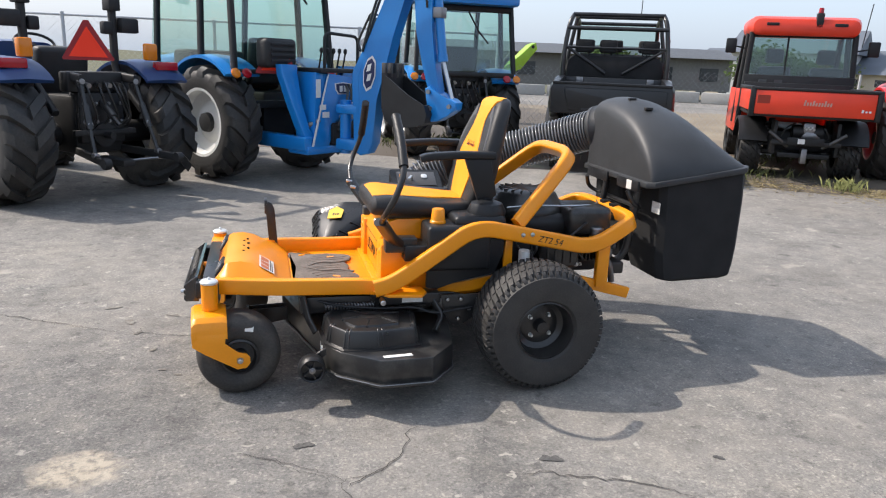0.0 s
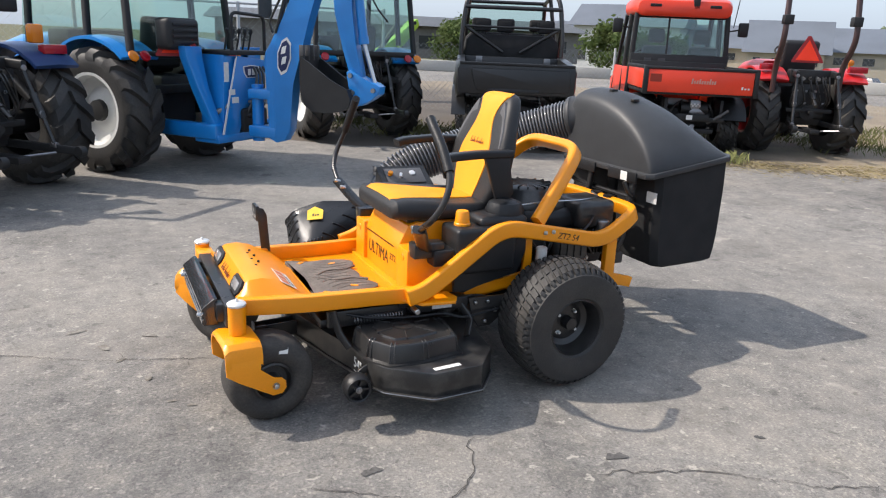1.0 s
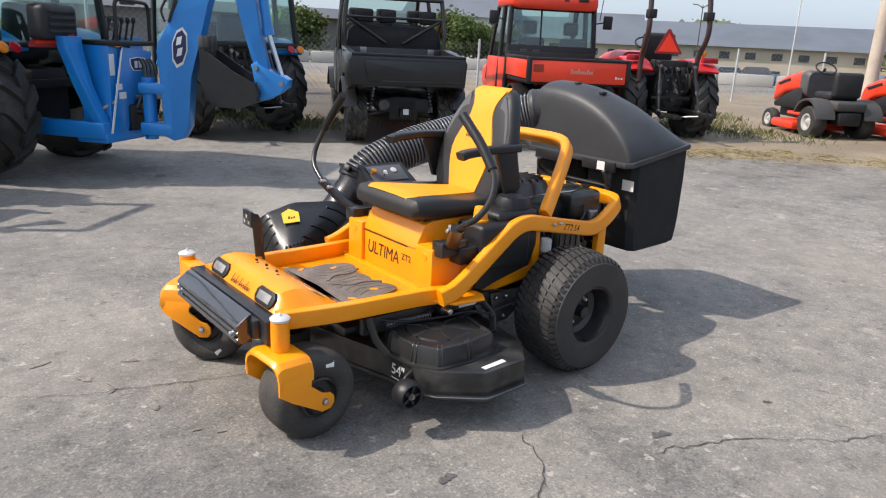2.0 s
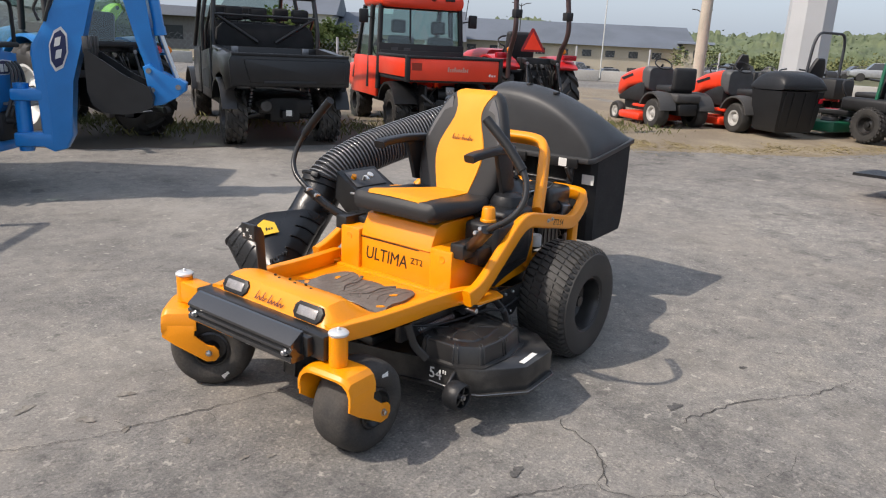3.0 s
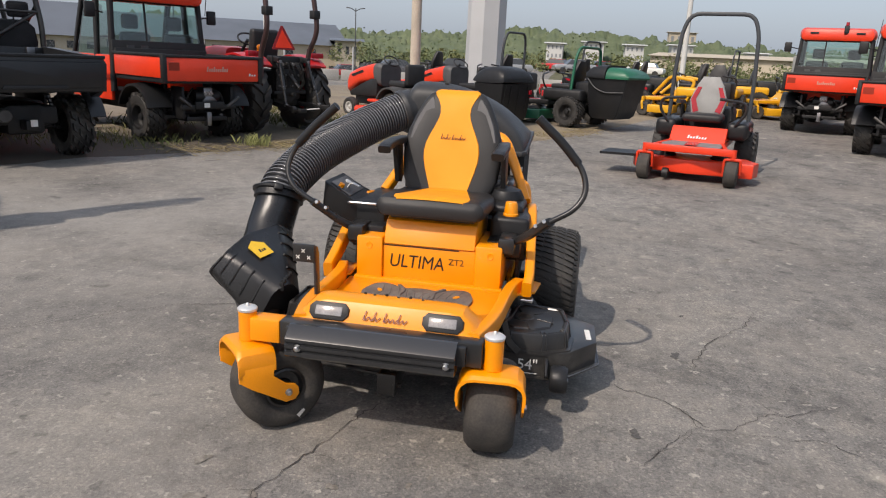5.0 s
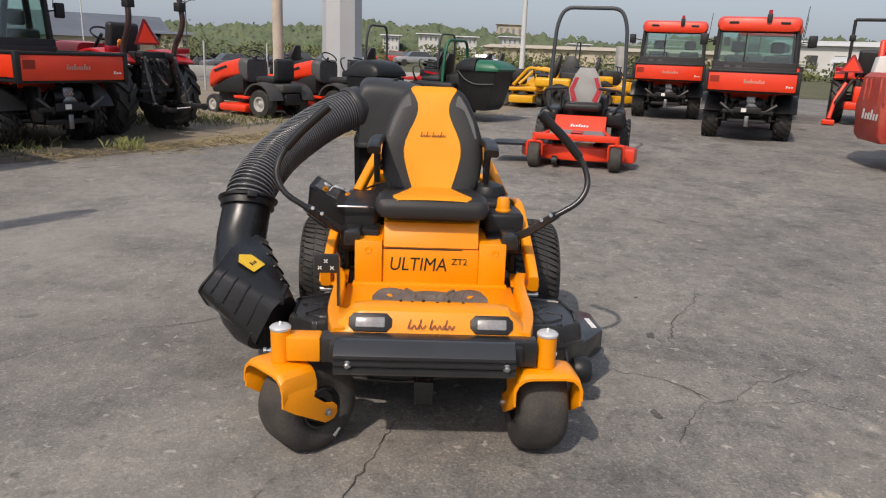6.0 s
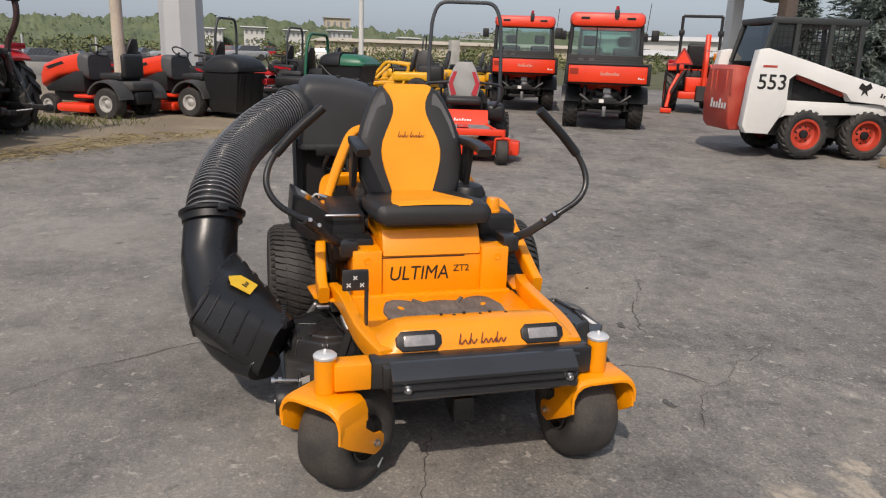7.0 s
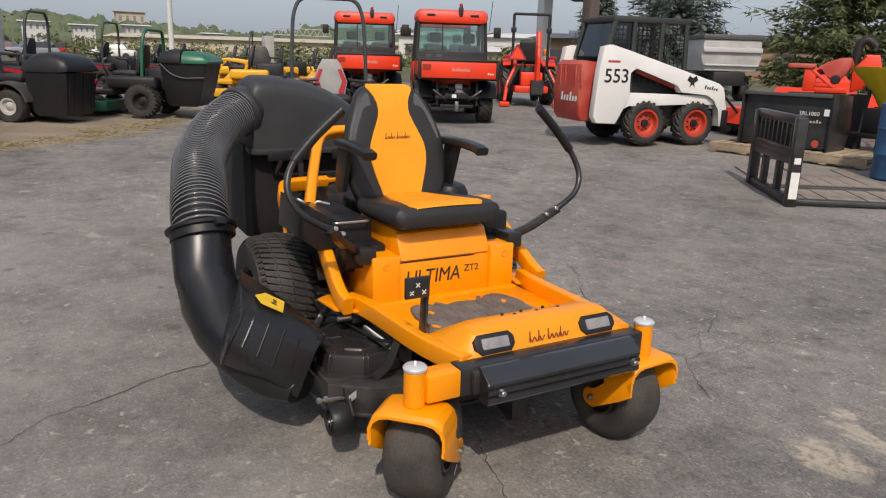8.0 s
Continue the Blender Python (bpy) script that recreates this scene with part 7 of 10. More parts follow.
    part("steering_wheel", b, DRK, t)
    b = B()
    box(b, 2.5, 3.35, -0.60, 0.60, 0.62, 1.10, 0.12, seg=3)
    part("front_body", b, char, t)
    b = B()
    v = [b.verts.new(p) for p in ((3.02, -0.62, 1.16), (3.02, 0.62, 1.16), (2.52, 0.60, 2.0), (2.52, -0.60, 2.0))]
    b.faces.new(v)
    part("windscreen", b, PANE, t)
    b = B()
    bar(b, [(2.94, -0.1, 1.30), (2.78, 0.25, 1.56)], 0.012, 0.02, 0)
    part("wiper", b, DRK, t)
    b = B()
    cyl(b, (0.92, -0.30, 2.05), (0.90, -0.30, 2.75), 0.006, 6)
    part("aerial", b, DRK, t)
    return t


def rtv(m):
    t = thing("utility_vehicle", m, "orange and black cab utility vehicle with cargo box", "utility vehicle", "orange utility vehicles")
    for s in (-1, 1):
        big_wheel(t, 0, s * 0.58, 0.33, 0.27, 0.17, BLK, s, 18, 0.025, blocks=True)
        big_wheel(t, 1.95, s * 0.58, 0.33, 0.25, 0.17, BLK, s, 18, 0.025, blocks=True)
        b = B()
        arc_fender(b, 0.0, *sorted((s * 0.42, s * 0.76)), 0.33, 0.40, 160, 20, 0.03)
        part("fender", b, PLA, t, "black moulded wheel arch")
    b = B()
    box(b, -0.35, 2.3, -0.40, 0.40, 0.36, 0.62, 0.04)
    box(b, -0.55, -0.3, -0.30, 0.30, 0.30, 0.36, 0.01)
    box(b, -0.62, -0.56, -0.40, 0.40, 0.46, 0.52, 0.01)
    for s in (-1, 1):
        cyl(b, (-0.15, s * 0.36, 0.36), (-0.05, s * 0.34, 0.75), 0.04)
        box(b, -0.58, -0.3, s * 0.36 - 0.02, s * 0.36 + 0.02, 0.34, 0.75, 0.006)
    cyl(b, (0, -0.5, 0.33), (0, 0.5, 0.33), 0.05)
    cyl(b, (-0.45, 0.15, 0.62), (-0.45, -0.2, 0.62), 0.09)
    part("chassis", b, DRK, t)
    b = B()
    lathe(b, [(0.05, -0.17), (0.10, -0.15), (0.125, -0.08), (0.13, 0.02), (0.11, 0.06), (0.06, 0.08), (0.05, 0.17)], 20, at(-0.42, -0.02, 0.58) @ Y_AX)
    box(b, -0.54, -0.34, -0.10, 0.04, 0.60, 0.74, 0.02)
    gh = part("gear_housing", b, ALU, t, "bare cast-metal gear housing")
    for k in range(6):
        b = B()
        bolt(b, (-0.545, -0.085 + 0.022 * k, 0.66 + 0.02 * (k % 2)), "x", 0.009, -0.012)
        part("bolt", b, CHR, gh)
    for s in (-1, 1):
        b = B()
        coil = [(-0.30 + 0.05 * i / 70 + 0.045 * math.cos(i * 0.6), s * 0.40 + 0.045 * math.sin(i * 0.6), 0.42 + 0.30 * i / 70) for i in range(71)]
        sweep(b, [Vector(p) for p in coil], ring_pts(0.011, 5))
        part("coil_spring", b, DRK, t)
        b = B()
        bar(b, [(-0.56, s * 0.20, 0.44), (-0.62, s * 0.30, 0.52), (-0.62, s * 0.44, 0.62)], 0.04, 0.04, 0.05)
        part("bumper_tube", b, STEEL, t)
        b = B()
        bar(b, [(-0.25, s * 0.46, 0.34), (-0.50, s * 0.24, 0.37)], 0.05, 0.035, 0)
        part("swing_arm", b, STEEL, t)
        b = B()
        tube(b, [(-0.40, s * 0.12, 0.72), (-0.50, s * 0.22, 0.68), (-0.48, s * 0.30, 0.52), (-0.40, s * 0.34, 0.42)], 0.012, 8, 0.05)
        part("hose", b, BLK, t)
    b = B()
    box(b, -0.64, -0.628, -0.20, 0.22, 0.47, 0.56, 0.002)
    pl = part("plate", b, DRK, t)
    b = B()
    box(b, -0.652, -0.645, 0.02, 0.10, 0.485, 0.545)
    part("sticker", b, WHT, pl)
    b = B()
    box(b, -0.60, -0.5, -0.035, 0.035, 0.24, 0.42, 0.01)
    part("hitch", b, ALU, t)
    # cargo box
    b = B()
    box(b, -0.72, 0.58, -0.683, 0.683, 0.80, 0.85, 0.01)
    box(b, 0.54, 0.6, -0.683, 0.683, 0.85, 1.2, 0.01)
    part("cargo_floor", b, DRK, t)
    for s in (-1, 1):
        b = B()
        box(b, -0.72, 0.56, s * 0.683 - 0.025, s * 0.683 + 0.025, 0.86, 1.12, 0.012)
        part("box_side", b, ORG, t)
        b = B()
        box(b, -0.76, 0.58, s * 0.688 - 0.035, s * 0.688 + 0.035, 1.12, 1.16, 0.01)
        part("box_rail", b, DRK, t)
        b = B()
        box(b, -0.775, -0.70, s * 0.698 - 0.03, s * 0.698 + 0.03, 0.80, 1.16, 0.01)
        part("corner_post", b, DRK, t)
    b = B()
    box(b, -0.765, -0.72, -0.668, 0.668, 0.83, 1.12, 0.012)
    tg = part("tailgate", b, ORG, t, "orange steel tailgate")
    b = B()
    box(b, -0.78, -0.72, -0.693, 0.693, 1.12, 1.155, 0.01)
    part("gate_rail", b, DRK, tg)
    mark(tg, at(-0.766, -0.04, 0.985) @ BACK, 0.32, 0.065, mat("faded_white_print", (0.62, 0.36, 0.28), 0.6, bump=0), "brand_mark", 10)
    mark(tg, at(-0.766, -0.575, 0.92) @ BACK, 0.12, 0.035, WHT, "small_mark", 3)
    b = B()
    box(b, -0.768, -0.7655, 0.50, 0.645, 0.96, 1.06)
    part("reflector", b, mat("dark_orange_lens", (0.35, 0.03, 0.01), 0.3, bump=0), tg)
    # cab
    x0, x1, z0, z1, hw = 0.62, 1.95, 0.62, 1.86, 0.70
    for s in (-1, 1):
        for p, q in (((x0, hw, z0), (x0 + 0.08, hw * 0.92, z1)), ((x0 + 0.45, hw * 1.02, z0), (x0 + 0.48, hw * 0.93, z1)), ((x1, hw, z0 + 0.1), (x1 - 0.42, hw * 0.92, z1))):
            b = B()
            bar(b, [(p[0], s * p[1], p[2]), (q[0], s * q[1], q[2])], 0.07, 0.08, 0, up=(1, 0, 0))
            part("cab_post", b, DRK, t)
        b = B()
        v = [b.verts.new(p) for p in ((x0 + 0.02, s * hw * 0.99, 1.1), (x1 - 0.12, s * hw * 0.99, 1.1), (x1 - 0.42, s * hw * 0.93, z1), (x0 + 0.08, s * hw * 0.93, z1))]
        b.faces.new(v)
        part("side_window", b, PANE, t)
        b = B()
        prism(b, [(x0 + 0.03, 0.5), (x1 + 0.1, 0.5), (x1 + 0.1, 0.8), (x1 - 0.1, 1.1), (x0 + 0.03, 1.1)], -s * hw - 0.025, -s * hw + 0.025, XZ, bev=0.01)
        part("door_panel", b, ORG, t)
        b = B()
        bar(b, [(x0 + 0.2, s * hw, 1.65), (x0 + 0.15, s * (hw + 0.16), 1.68)], 0.02, 0.02, 0)
        box(b, x0 + 0.1, x0 + 0.16, s * (hw + 0.2) - 0.07, s * (hw + 0.2) + 0.07, 1.58, 1.78, 0.02)
        part("mirror", b, DRK, t)
    b = B()
    box(b, x0 - 0.03, x0 + 0.03, -hw, hw, 0.9, 1.30, 0.01)
    bar(b, [(x0 + 0.08, -hw * 0.92, z1 - 0.02), (x0 + 0.08, hw * 0.92, z1 - 0.02)], 0.06, 0.07, 0)
    bar(b, [(x0 + 0.03, 0.18, 1.3), (x0 + 0.07, 0.18, z1)], 0.025, 0.03, 0, up=(1, 0, 0))
    bw = part("rear_bulkhead", b, DRK, t)
    for y in (0.45, 0.25):
        b = B()
        box(b, x0 - 0.045, x0 - 0.03, y - 0.05, y + 0.05, 1.20, 1.24)
        part("label_plate", b, GRY, bw)
    b = B()
    v = [b.verts.new(p) for p in ((x0 + 0.02, -hw * 0.95, 1.3), (x0 + 0.02, hw * 0.95, 1.3), (x0 + 0.07, hw * 0.9, z1), (x0 + 0.07, -hw * 0.9, z1))]
    b.faces.new(v)
    part("rear_window", b, PANE, t)
    b = B()
    v = [b.verts.new(p) for p in ((x1 - 0.08, -hw * 0.95, 1.1), (x1 - 0.08, hw * 0.95, 1.1), (x1 - 0.4, hw * 0.9, z1), (x1 - 0.4, -hw * 0.9, z1))]
    b.faces.new(v)
    part("windscreen", b, PANE, t)
    b = B()
    rings = [[Vector((x, a, zz + c)) for a, c in sect(2 * w, hh, hh * 0.42, 4)] for x, w, zz, hh in ((x0 - 0.06, 0.58, 1.90, 0.14), (x0 - 0.03, 0.66, 1.93, 0.22), (x0 + 0.1, 0.70, 1.955, 0.25), (x1 - 0.5, 0.70, 1.955, 0.25), (x1 - 0.32, 0.64, 1.93, 0.18))]
    loft(b, rings)
    rf = part("cab_roof", b, ORG, t, "orange moulded cab roof")
    for y in (-0.42, 0.42):
        b = B()
        box(b, x0 - 0.075, x0 - 0.04, y - 0.08, y + 0.08, 1.95, 1.99, 0.008)
        part("work_light", b, DRK, rf)
    b = B()
    box(b, x0 - 0.06, x0 + 0.02, -0.20, -0.11, 1.93, 2.12, 0.01)
    bc = part("beacon_base", b, DRK, rf)
    b = B()
    cyl(b, (x0 - 0.02, -0.155, 2.12), (x0 - 0.02, -0.155, 2.19), 0.035, 14, 0.03, 0.006)
    part("beacon", b, TAIL, bc)
    b = B()
    cyl(b, (x0, -hw - 0.02, 1.7), (x0 - 0.04, -hw - 0.06, 2.25), 0.006, 6)
    part("aerial", b, DRK, t)
    for y in (-0.36, 0.30):
        operator_seat(t, x0 + 0.25, 0.85, VIN, 0.42, y)
        b = B()
        box(b, x0 + 0.22, x0 + 0.3, y - 0.12, y + 0.12, 1.46, 1.66, 0.04, seg=3)
        part("headrest", b, VIN, t)
    b = B()
    tube(b, [(1.55 + 0.06 * math.cos(a), 0.32 + 0.18 * math.sin(a), 1.2 + 0.15 * math.cos(a)) for a in [math.pi * i / 8 for i in range(16)]], 0.014, 8, 0, cyc=True)
    part("steering_wheel", b, DRK, t)
    b = B()
    box(b, 1.7, 2.55, -0.68, 0.68, 0.55, 0.95, 0.1, seg=3)
    part("front_body", b, ORG, t)
    return t


def ztr(m, paint, label, group="", hoop=True, seat_mat=None, grey=True, body=None, hoop_z=2.02):
    """A zero-turn mower seen in the distance; its front is +x, origin between the front casters."""
    t = thing("zero_turn_mower", m, label, "lawn mower", group)
    for s in (-1, 1):
        b = B()
        lathe(b, [(0.06, -0.06), (0.12, -0.075), (0.15, -0.06), (0.16, 0), (0.15, 0.06), (0.12, 0.075), (0.06, 0.06)], 24, at(-0.05, s * 0.5, 0.16) @ Y_AX)
        part("caster_wheel", b, RUBD, t)
        b = B()
        bar(b, [(-0.05, s * 0.59, 0.16), (-0.02, s * 0.59, 0.33), (-0.02, s * 0.41, 0.33), (-0.05, s * 0.41, 0.16)], 0.03, 0.05, 0.03, up=(1, 0, 0))
        cyl(b, (-0.02, s * 0.5, 0.33), (-0.02, s * 0.5, 0.44), 0.035)
        part("caster_fork", b, body or paint, t)
        big_wheel(t, -1.35, s * 0.52, 0.29, 0.26, 0.15, BLK, s, 24, 0.012, RUB, blocks=True)
        b = B()
        box(b, -1.6, -0.75, *sorted((s * 0.30, s * 0.56)), 0.48, 0.70, 0.06, seg=3)
        pod = part("side_pod", b, PLA if grey else body or paint, t)
        if grey:
            b = B()
            y_ = s * 0.562
            prism(b, [(-1.5, 0.52), (-0.95, 0.60), (-0.9, 0.66), (-1.5, 0.60)], min(-y_ - 0.002, -y_ + 0.002), max(-y_ - 0.002, -y_ + 0.002), XZ)
            part("pod_stripe", b, TAIL, pod)
            b = B()
            bar(b, [(-1.18, s * 0.31, 0.90), (-0.78, s * 0.31, 0.92)], 0.06, 0.05, 0)
            bar(b, [(-1.1, s * 0.31, 0.70), (-1.1, s * 0.31, 0.90)], 0.03, 0.05, 0, up=(1, 0, 0))
            part("armrest", b, VIN, t)
        b = B()
        tube(b, [(-0.75, s * 0.40, 0.66), (-0.72, s * 0.52, 0.82), (-0.70, s * 0.50, 0.95), (-0.62, s * 0.2, 0.98)], 0.018, 8, 0.08)
        part("control_lever", b, BLK, t)
    b = B()
    box(b, -0.06, 0.02, -0.5, 0.5, 0.36, 0.44, 0.01)
    for s in (-1, 1):
        bar(b, [(0.0, s * 0.42, 0.40), (-0.5, s * 0.32, 0.42), (-1.6, s * 0.30, 0.42)], 0.05, 0.08, 0.05)
    part("frame", b, body or paint, t)
    b = B()
    prism(b, [(-0.18, -0.35), (-0.1, 0.0), (-0.18, 0.35), (-0.2, 0.72), (-0.45, 0.76), (-0.75, 0.6), (-0.75, -0.6), (-0.45, -0.72), (-0.2, -0.62)], 0.10, 0.27, bev=0.02)
    dk = part("mowing_deck", b, paint, t)
    b = B()
    prism(b, [(-0.2, -0.66), (-0.12, -1.08), (-0.6, -1.08), (-0.65, -0.66)], 0.24, 0.27, m=at(0, 0, 0.0))
    part("discharge_chute", b, PLA, dk)
    for y_ in (-0.25, 0.45):
        b = B()
        lathe(b, [(0.03, -0.03), (0.06, -0.035), (0.065, 0.0), (0.06, 0.035), (0.03, 0.03)], 16, at(-0.10, y_, 0.09) @ Y_AX)
        part("deck_roller", b, DRK, dk)
    for y_ in (-0.35, 0.35):
        b = B()
        lathe(b, [(0.15, 0.265), (0.15, 0.285), (0.135, 0.30), (0.12, 0.325), (0.05, 0.335), (0.045, 0.35), (0.01, 0.352)], 18, at(-0.45, y_, 0))
        part("spindle_cover", b, DRK, dk)
    b = B()
    prism(b, [(-0.06, 0.40), (-0.55, 0.43), (-0.70, 0.60), (-0.72, 0.62), (-0.78, 0.62), (-0.78, 0.36), (-0.06, 0.36)], -0.33, 0.33, XZ, bev=0.012)
    fp = part("foot_plate", b, body or paint, t)
    b = B()
    prism(b, [(-0.03, 0.40), (-0.03, 0.43), (-0.20, 0.445), (-0.52, 0.448), (-0.52, 0.436), (-0.2, 0.43)], -0.34, 0.34, XZ, bev=0.003)
    fm = part("foot_mat", b, mat("pale_foot_mat", (0.26, 0.25, 0.245), 0.7, var=0.2, scale=8), fp, "pale grey foot mat")
    b = B()
    box(b, -0.44, -0.08, -0.07, 0.07, 0.448, 0.453)
    part("mat_mark", b, TAIL, fm)
    mark(fp, at(-0.60, 0, 0.50) @ rot("Z", 180) @ rot("Y", 48) @ BACK, 0.24, 0.05, WHT, "brand_mark", 7)
    sm = seat_mat or VIN
    b = B()
    box(b, -1.15, -0.72, -0.24, 0.24, 0.68, 0.78, 0.04, seg=3)
    st = part("seat_cushion", b, VIN, t)
    b = B()
    prism(b, [(-0.19, 0), (0.19, 0), (0.23, 0.2), (0.16, 0.40), (0.10, 0.50), (-0.10, 0.50), (-0.16, 0.40), (-0.23, 0.2)], -0.04, 0.04, at(-1.14, 0, 0.74) @ rot("Y", -12) @ Matrix(((0, 0, 1, 0), (1, 0, 0, 0), (0, 1, 0, 0), (0, 0, 0, 1))), bev=0.02)
    sb = part("backrest", b, sm, st)
    if seat_mat:
        for s in (-1, 1):
            b = B()
            prism(b, [(s * 0.17, 0.03), (s * 0.215, 0.2), (s * 0.15, 0.36), (s * 0.10, 0.36), (s * 0.155, 0.2), (s * 0.10, 0.05)], 0.041, 0.05, at(-1.14, 0, 0.74) @ rot("Y", -12) @ Matrix(((0, 0, 1, 0), (1, 0, 0, 0), (0, 1, 0, 0), (0, 0, 0, 1))))
            part("red_piping", b, TAIL, sb)
    b = B()
    box(b, -1.9, -1.3, -0.3, 0.3, 0.45, 0.85, 0.06)
    part("engine", b, DRK, t)
    if hoop:
        b = B()
        bar(b, [(-1.35, -0.50, 0.6), (-1.35, -0.50, hoop_z - 0.82), (-1.38, -0.47, hoop_z - 0.22), (-1.40, -0.38, hoop_z), (-1.40, 0.38, hoop_z), (-1.38, 0.47, hoop_z - 0.22), (-1.35, 0.50, hoop_z - 0.82), (-1.35, 0.50, 0.6)], 0.05, 0.05, 0.12, up=(1, 0, 0))
        part("roll_hoop", b, mat("slate_steel", (0.04, 0.046, 0.053), 0.45, var=0.1), t)
    return t


def lawn_tractor(m, paint, bagger=False):
    """A garden tractor; origin under the rear axle."""
    t = thing("lawn_tractor", m, "orange garden tractor with black seat" + (" and rear grass bagger" if bagger else ""), "lawn tractor", "garden tractors")
    for s in (-1, 1):
        for x, R, W, rm in ((0, 0.262, 0.23, 0.125), (1.25, 0.19, 0.15, 0.095)):
            w = at(x, s * 0.40, R) @ Y_AX
            b = B()
            tyre(b, R, W, rm, w, 32, 0.4, 0.015)
            wl = part("wheel", b, RUB, t)
            b = B()
            lathe(b, [(rm, s * 0.2 * W), (rm + 0.008, s * 0.46 * W), (rm - 0.02, s * 0.44 * W), (rm * 0.6, s * 0.25 * W), (rm * 0.3, s * 0.4 * W), (0.001, s * 0.42 * W)], 20, w, cap=False)
            part("rim", b, mat("dull_rim_paint", (0.52, 0.51, 0.48), 0.5, var=0.2), wl)
    b = B()
    rings = [[Vector((x, a, (z0 + z1) / 2 + c)) for a, c in sect(2 * hw, z1 - z0, 0.09, 4)] for x, hw, z0, z1 in ((0.60, 0.26, 0.72, 1.04), (0.8, 0.28, 0.70, 1.03), (1.2, 0.28, 0.64, 0.95), (1.5, 0.26, 0.50, 0.85), (1.60, 0.22, 0.46, 0.74))]
    loft(b, rings)
    hd = part("hood", b, paint, t)
    b = B()
    prism(b, [(0.62, 0.42), (1.42, 0.40), (1.47, 0.47), (1.15, 0.61), (0.82, 0.74), (0.62, 0.77)], -0.287, 0.287, XZ, bev=0.02)
    part("engine_panel", b, DRK, hd)
    b = B()
    prism(b, [(1.02, 0.86), (1.36, 0.77), (1.42, 0.80), (1.06, 0.90)], -0.286, 0.286, XZ)
    part("side_decal", b, DRK, hd)
    b = B()
    rings = [[Vector((x, a, (z0 + z1) / 2 + c)) for a, c in sect(2 * hw, z1 - z0, 0.09, 4)] for x, hw, z0, z1 in ((0.54, 0.25, 0.62, 1.02), (0.59, 0.283, 0.62, 1.045), (0.68, 0.287, 0.66, 1.045), (0.73, 0.284, 0.74, 1.035))]
    loft(b, rings)
    part("dash_cowl", b, GRY, t, "grey plastic dash cowl")
    b = B()
    box(b, -0.35, 1.4, -0.18, 0.18, 0.25, 0.45, 0.02)
    part("chassis", b, DRK, t)
    b = B()
    box(b, 0.16, 0.72, -0.44, 0.44, 0.33, 0.38, 0.02)
    part("foot_deck", b, paint, t)
    b = B()
    box(b, -0.34, 0.20, -0.26, 0.26, 0.46, 0.62, 0.05, seg=3)
    part("rear_body", b, mat("dark_grey_plastic", (0.06, 0.058, 0.056), 0.6, var=0.15), t)
    b = B()
    box(b, 0.3, 1.0, -0.55, 0.55, 0.10, 0.24, 0.05)
    part("mowing_deck", b, paint, t)
    for s in (-1, 1):
        b = B()
        arc_fender(b, 0.0, *sorted((s * 0.24, s * 0.55)), 0.28, 0.32, 170, 20, 0.03)
        part("fender", b, mat("dark_grey_plastic", (0.06, 0.058, 0.056), 0.6, var=0.15), t)
    b = B()
    box(b, -0.1, 0.35, -0.24, 0.24, 0.62, 0.74, 0.04, seg=3)
    st = part("seat", b, VIN, t)
    b = B()
    box(b, -0.18, -0.08, -0.23, 0.23, 0.66, 1.05, 0.05, seg=3)
    part("backrest", b, VIN, st)
    b = B()
    cyl(b, (0.68, 0, 0.95), (0.55, 0, 1.08), 0.02)
    tube(b, [(0.53 + 0.1 * math.cos(a), 0.17 * math.sin(a), 1.09 + 0.09 * math.cos(a)) for a in [math.pi * i / 8 for i in range(16)]], 0.013, 8, 0, cyc=True)
    part("steering_wheel", b, DRK, t)
    if bagger:
        b = B()
        rings = [[Vector((x + 0.12, a, z)) for x, a in ((x0, -w), (x0, w), (x1, w), (x1, -w))] for z, x0, x1, w in ((0.12, -0.96, -0.50, 0.36), (0.20, -0.99, -0.45, 0.39), (0.78, -1.06, -0.37, 0.42))]
        loft(b, rings)
        part("grass_bag", b, PLA, t)
        b = B()
        rings = [[Vector((x + 0.12, a, 0.82 + (zz - 0.82) * f)) for a, f in ((-0.44, -0.12), (-0.44, 0.05), (-0.42, 0.5), (-0.37, 0.82), (-0.28, 0.97), (-0.1, 1), (0.1, 1), (0.28, 0.97), (0.37, 0.82), (0.42, 0.5), (0.44, 0.05), (0.44, -0.12))] for x, zz in ((-1.09, 0.86), (-1.08, 0.93), (-1.03, 1.01), (-0.92, 1.06), (-0.75, 1.09), (-0.58, 1.08), (-0.45, 1.03), (-0.37, 0.95), (-0.34, 0.86))]
        loft(b, rings)
        part("bag_lid", b, PLA, t)
        for y in (-0.30, -0.05, 0.18, 0.34):
            b = B()
            bar(b, [(-0.945, y, 0.76), (-0.86, y, 0.20)], 0.02, 0.03, 0, up=(1, 0, 0))
            part("bag_rib", b, PLA, t)
        b = B()
        box(b, -0.965, -0.93, -0.40, -0.33, 0.60, 0.68, 0.01)
        part("tail_light", b, TAIL, t)
    return t


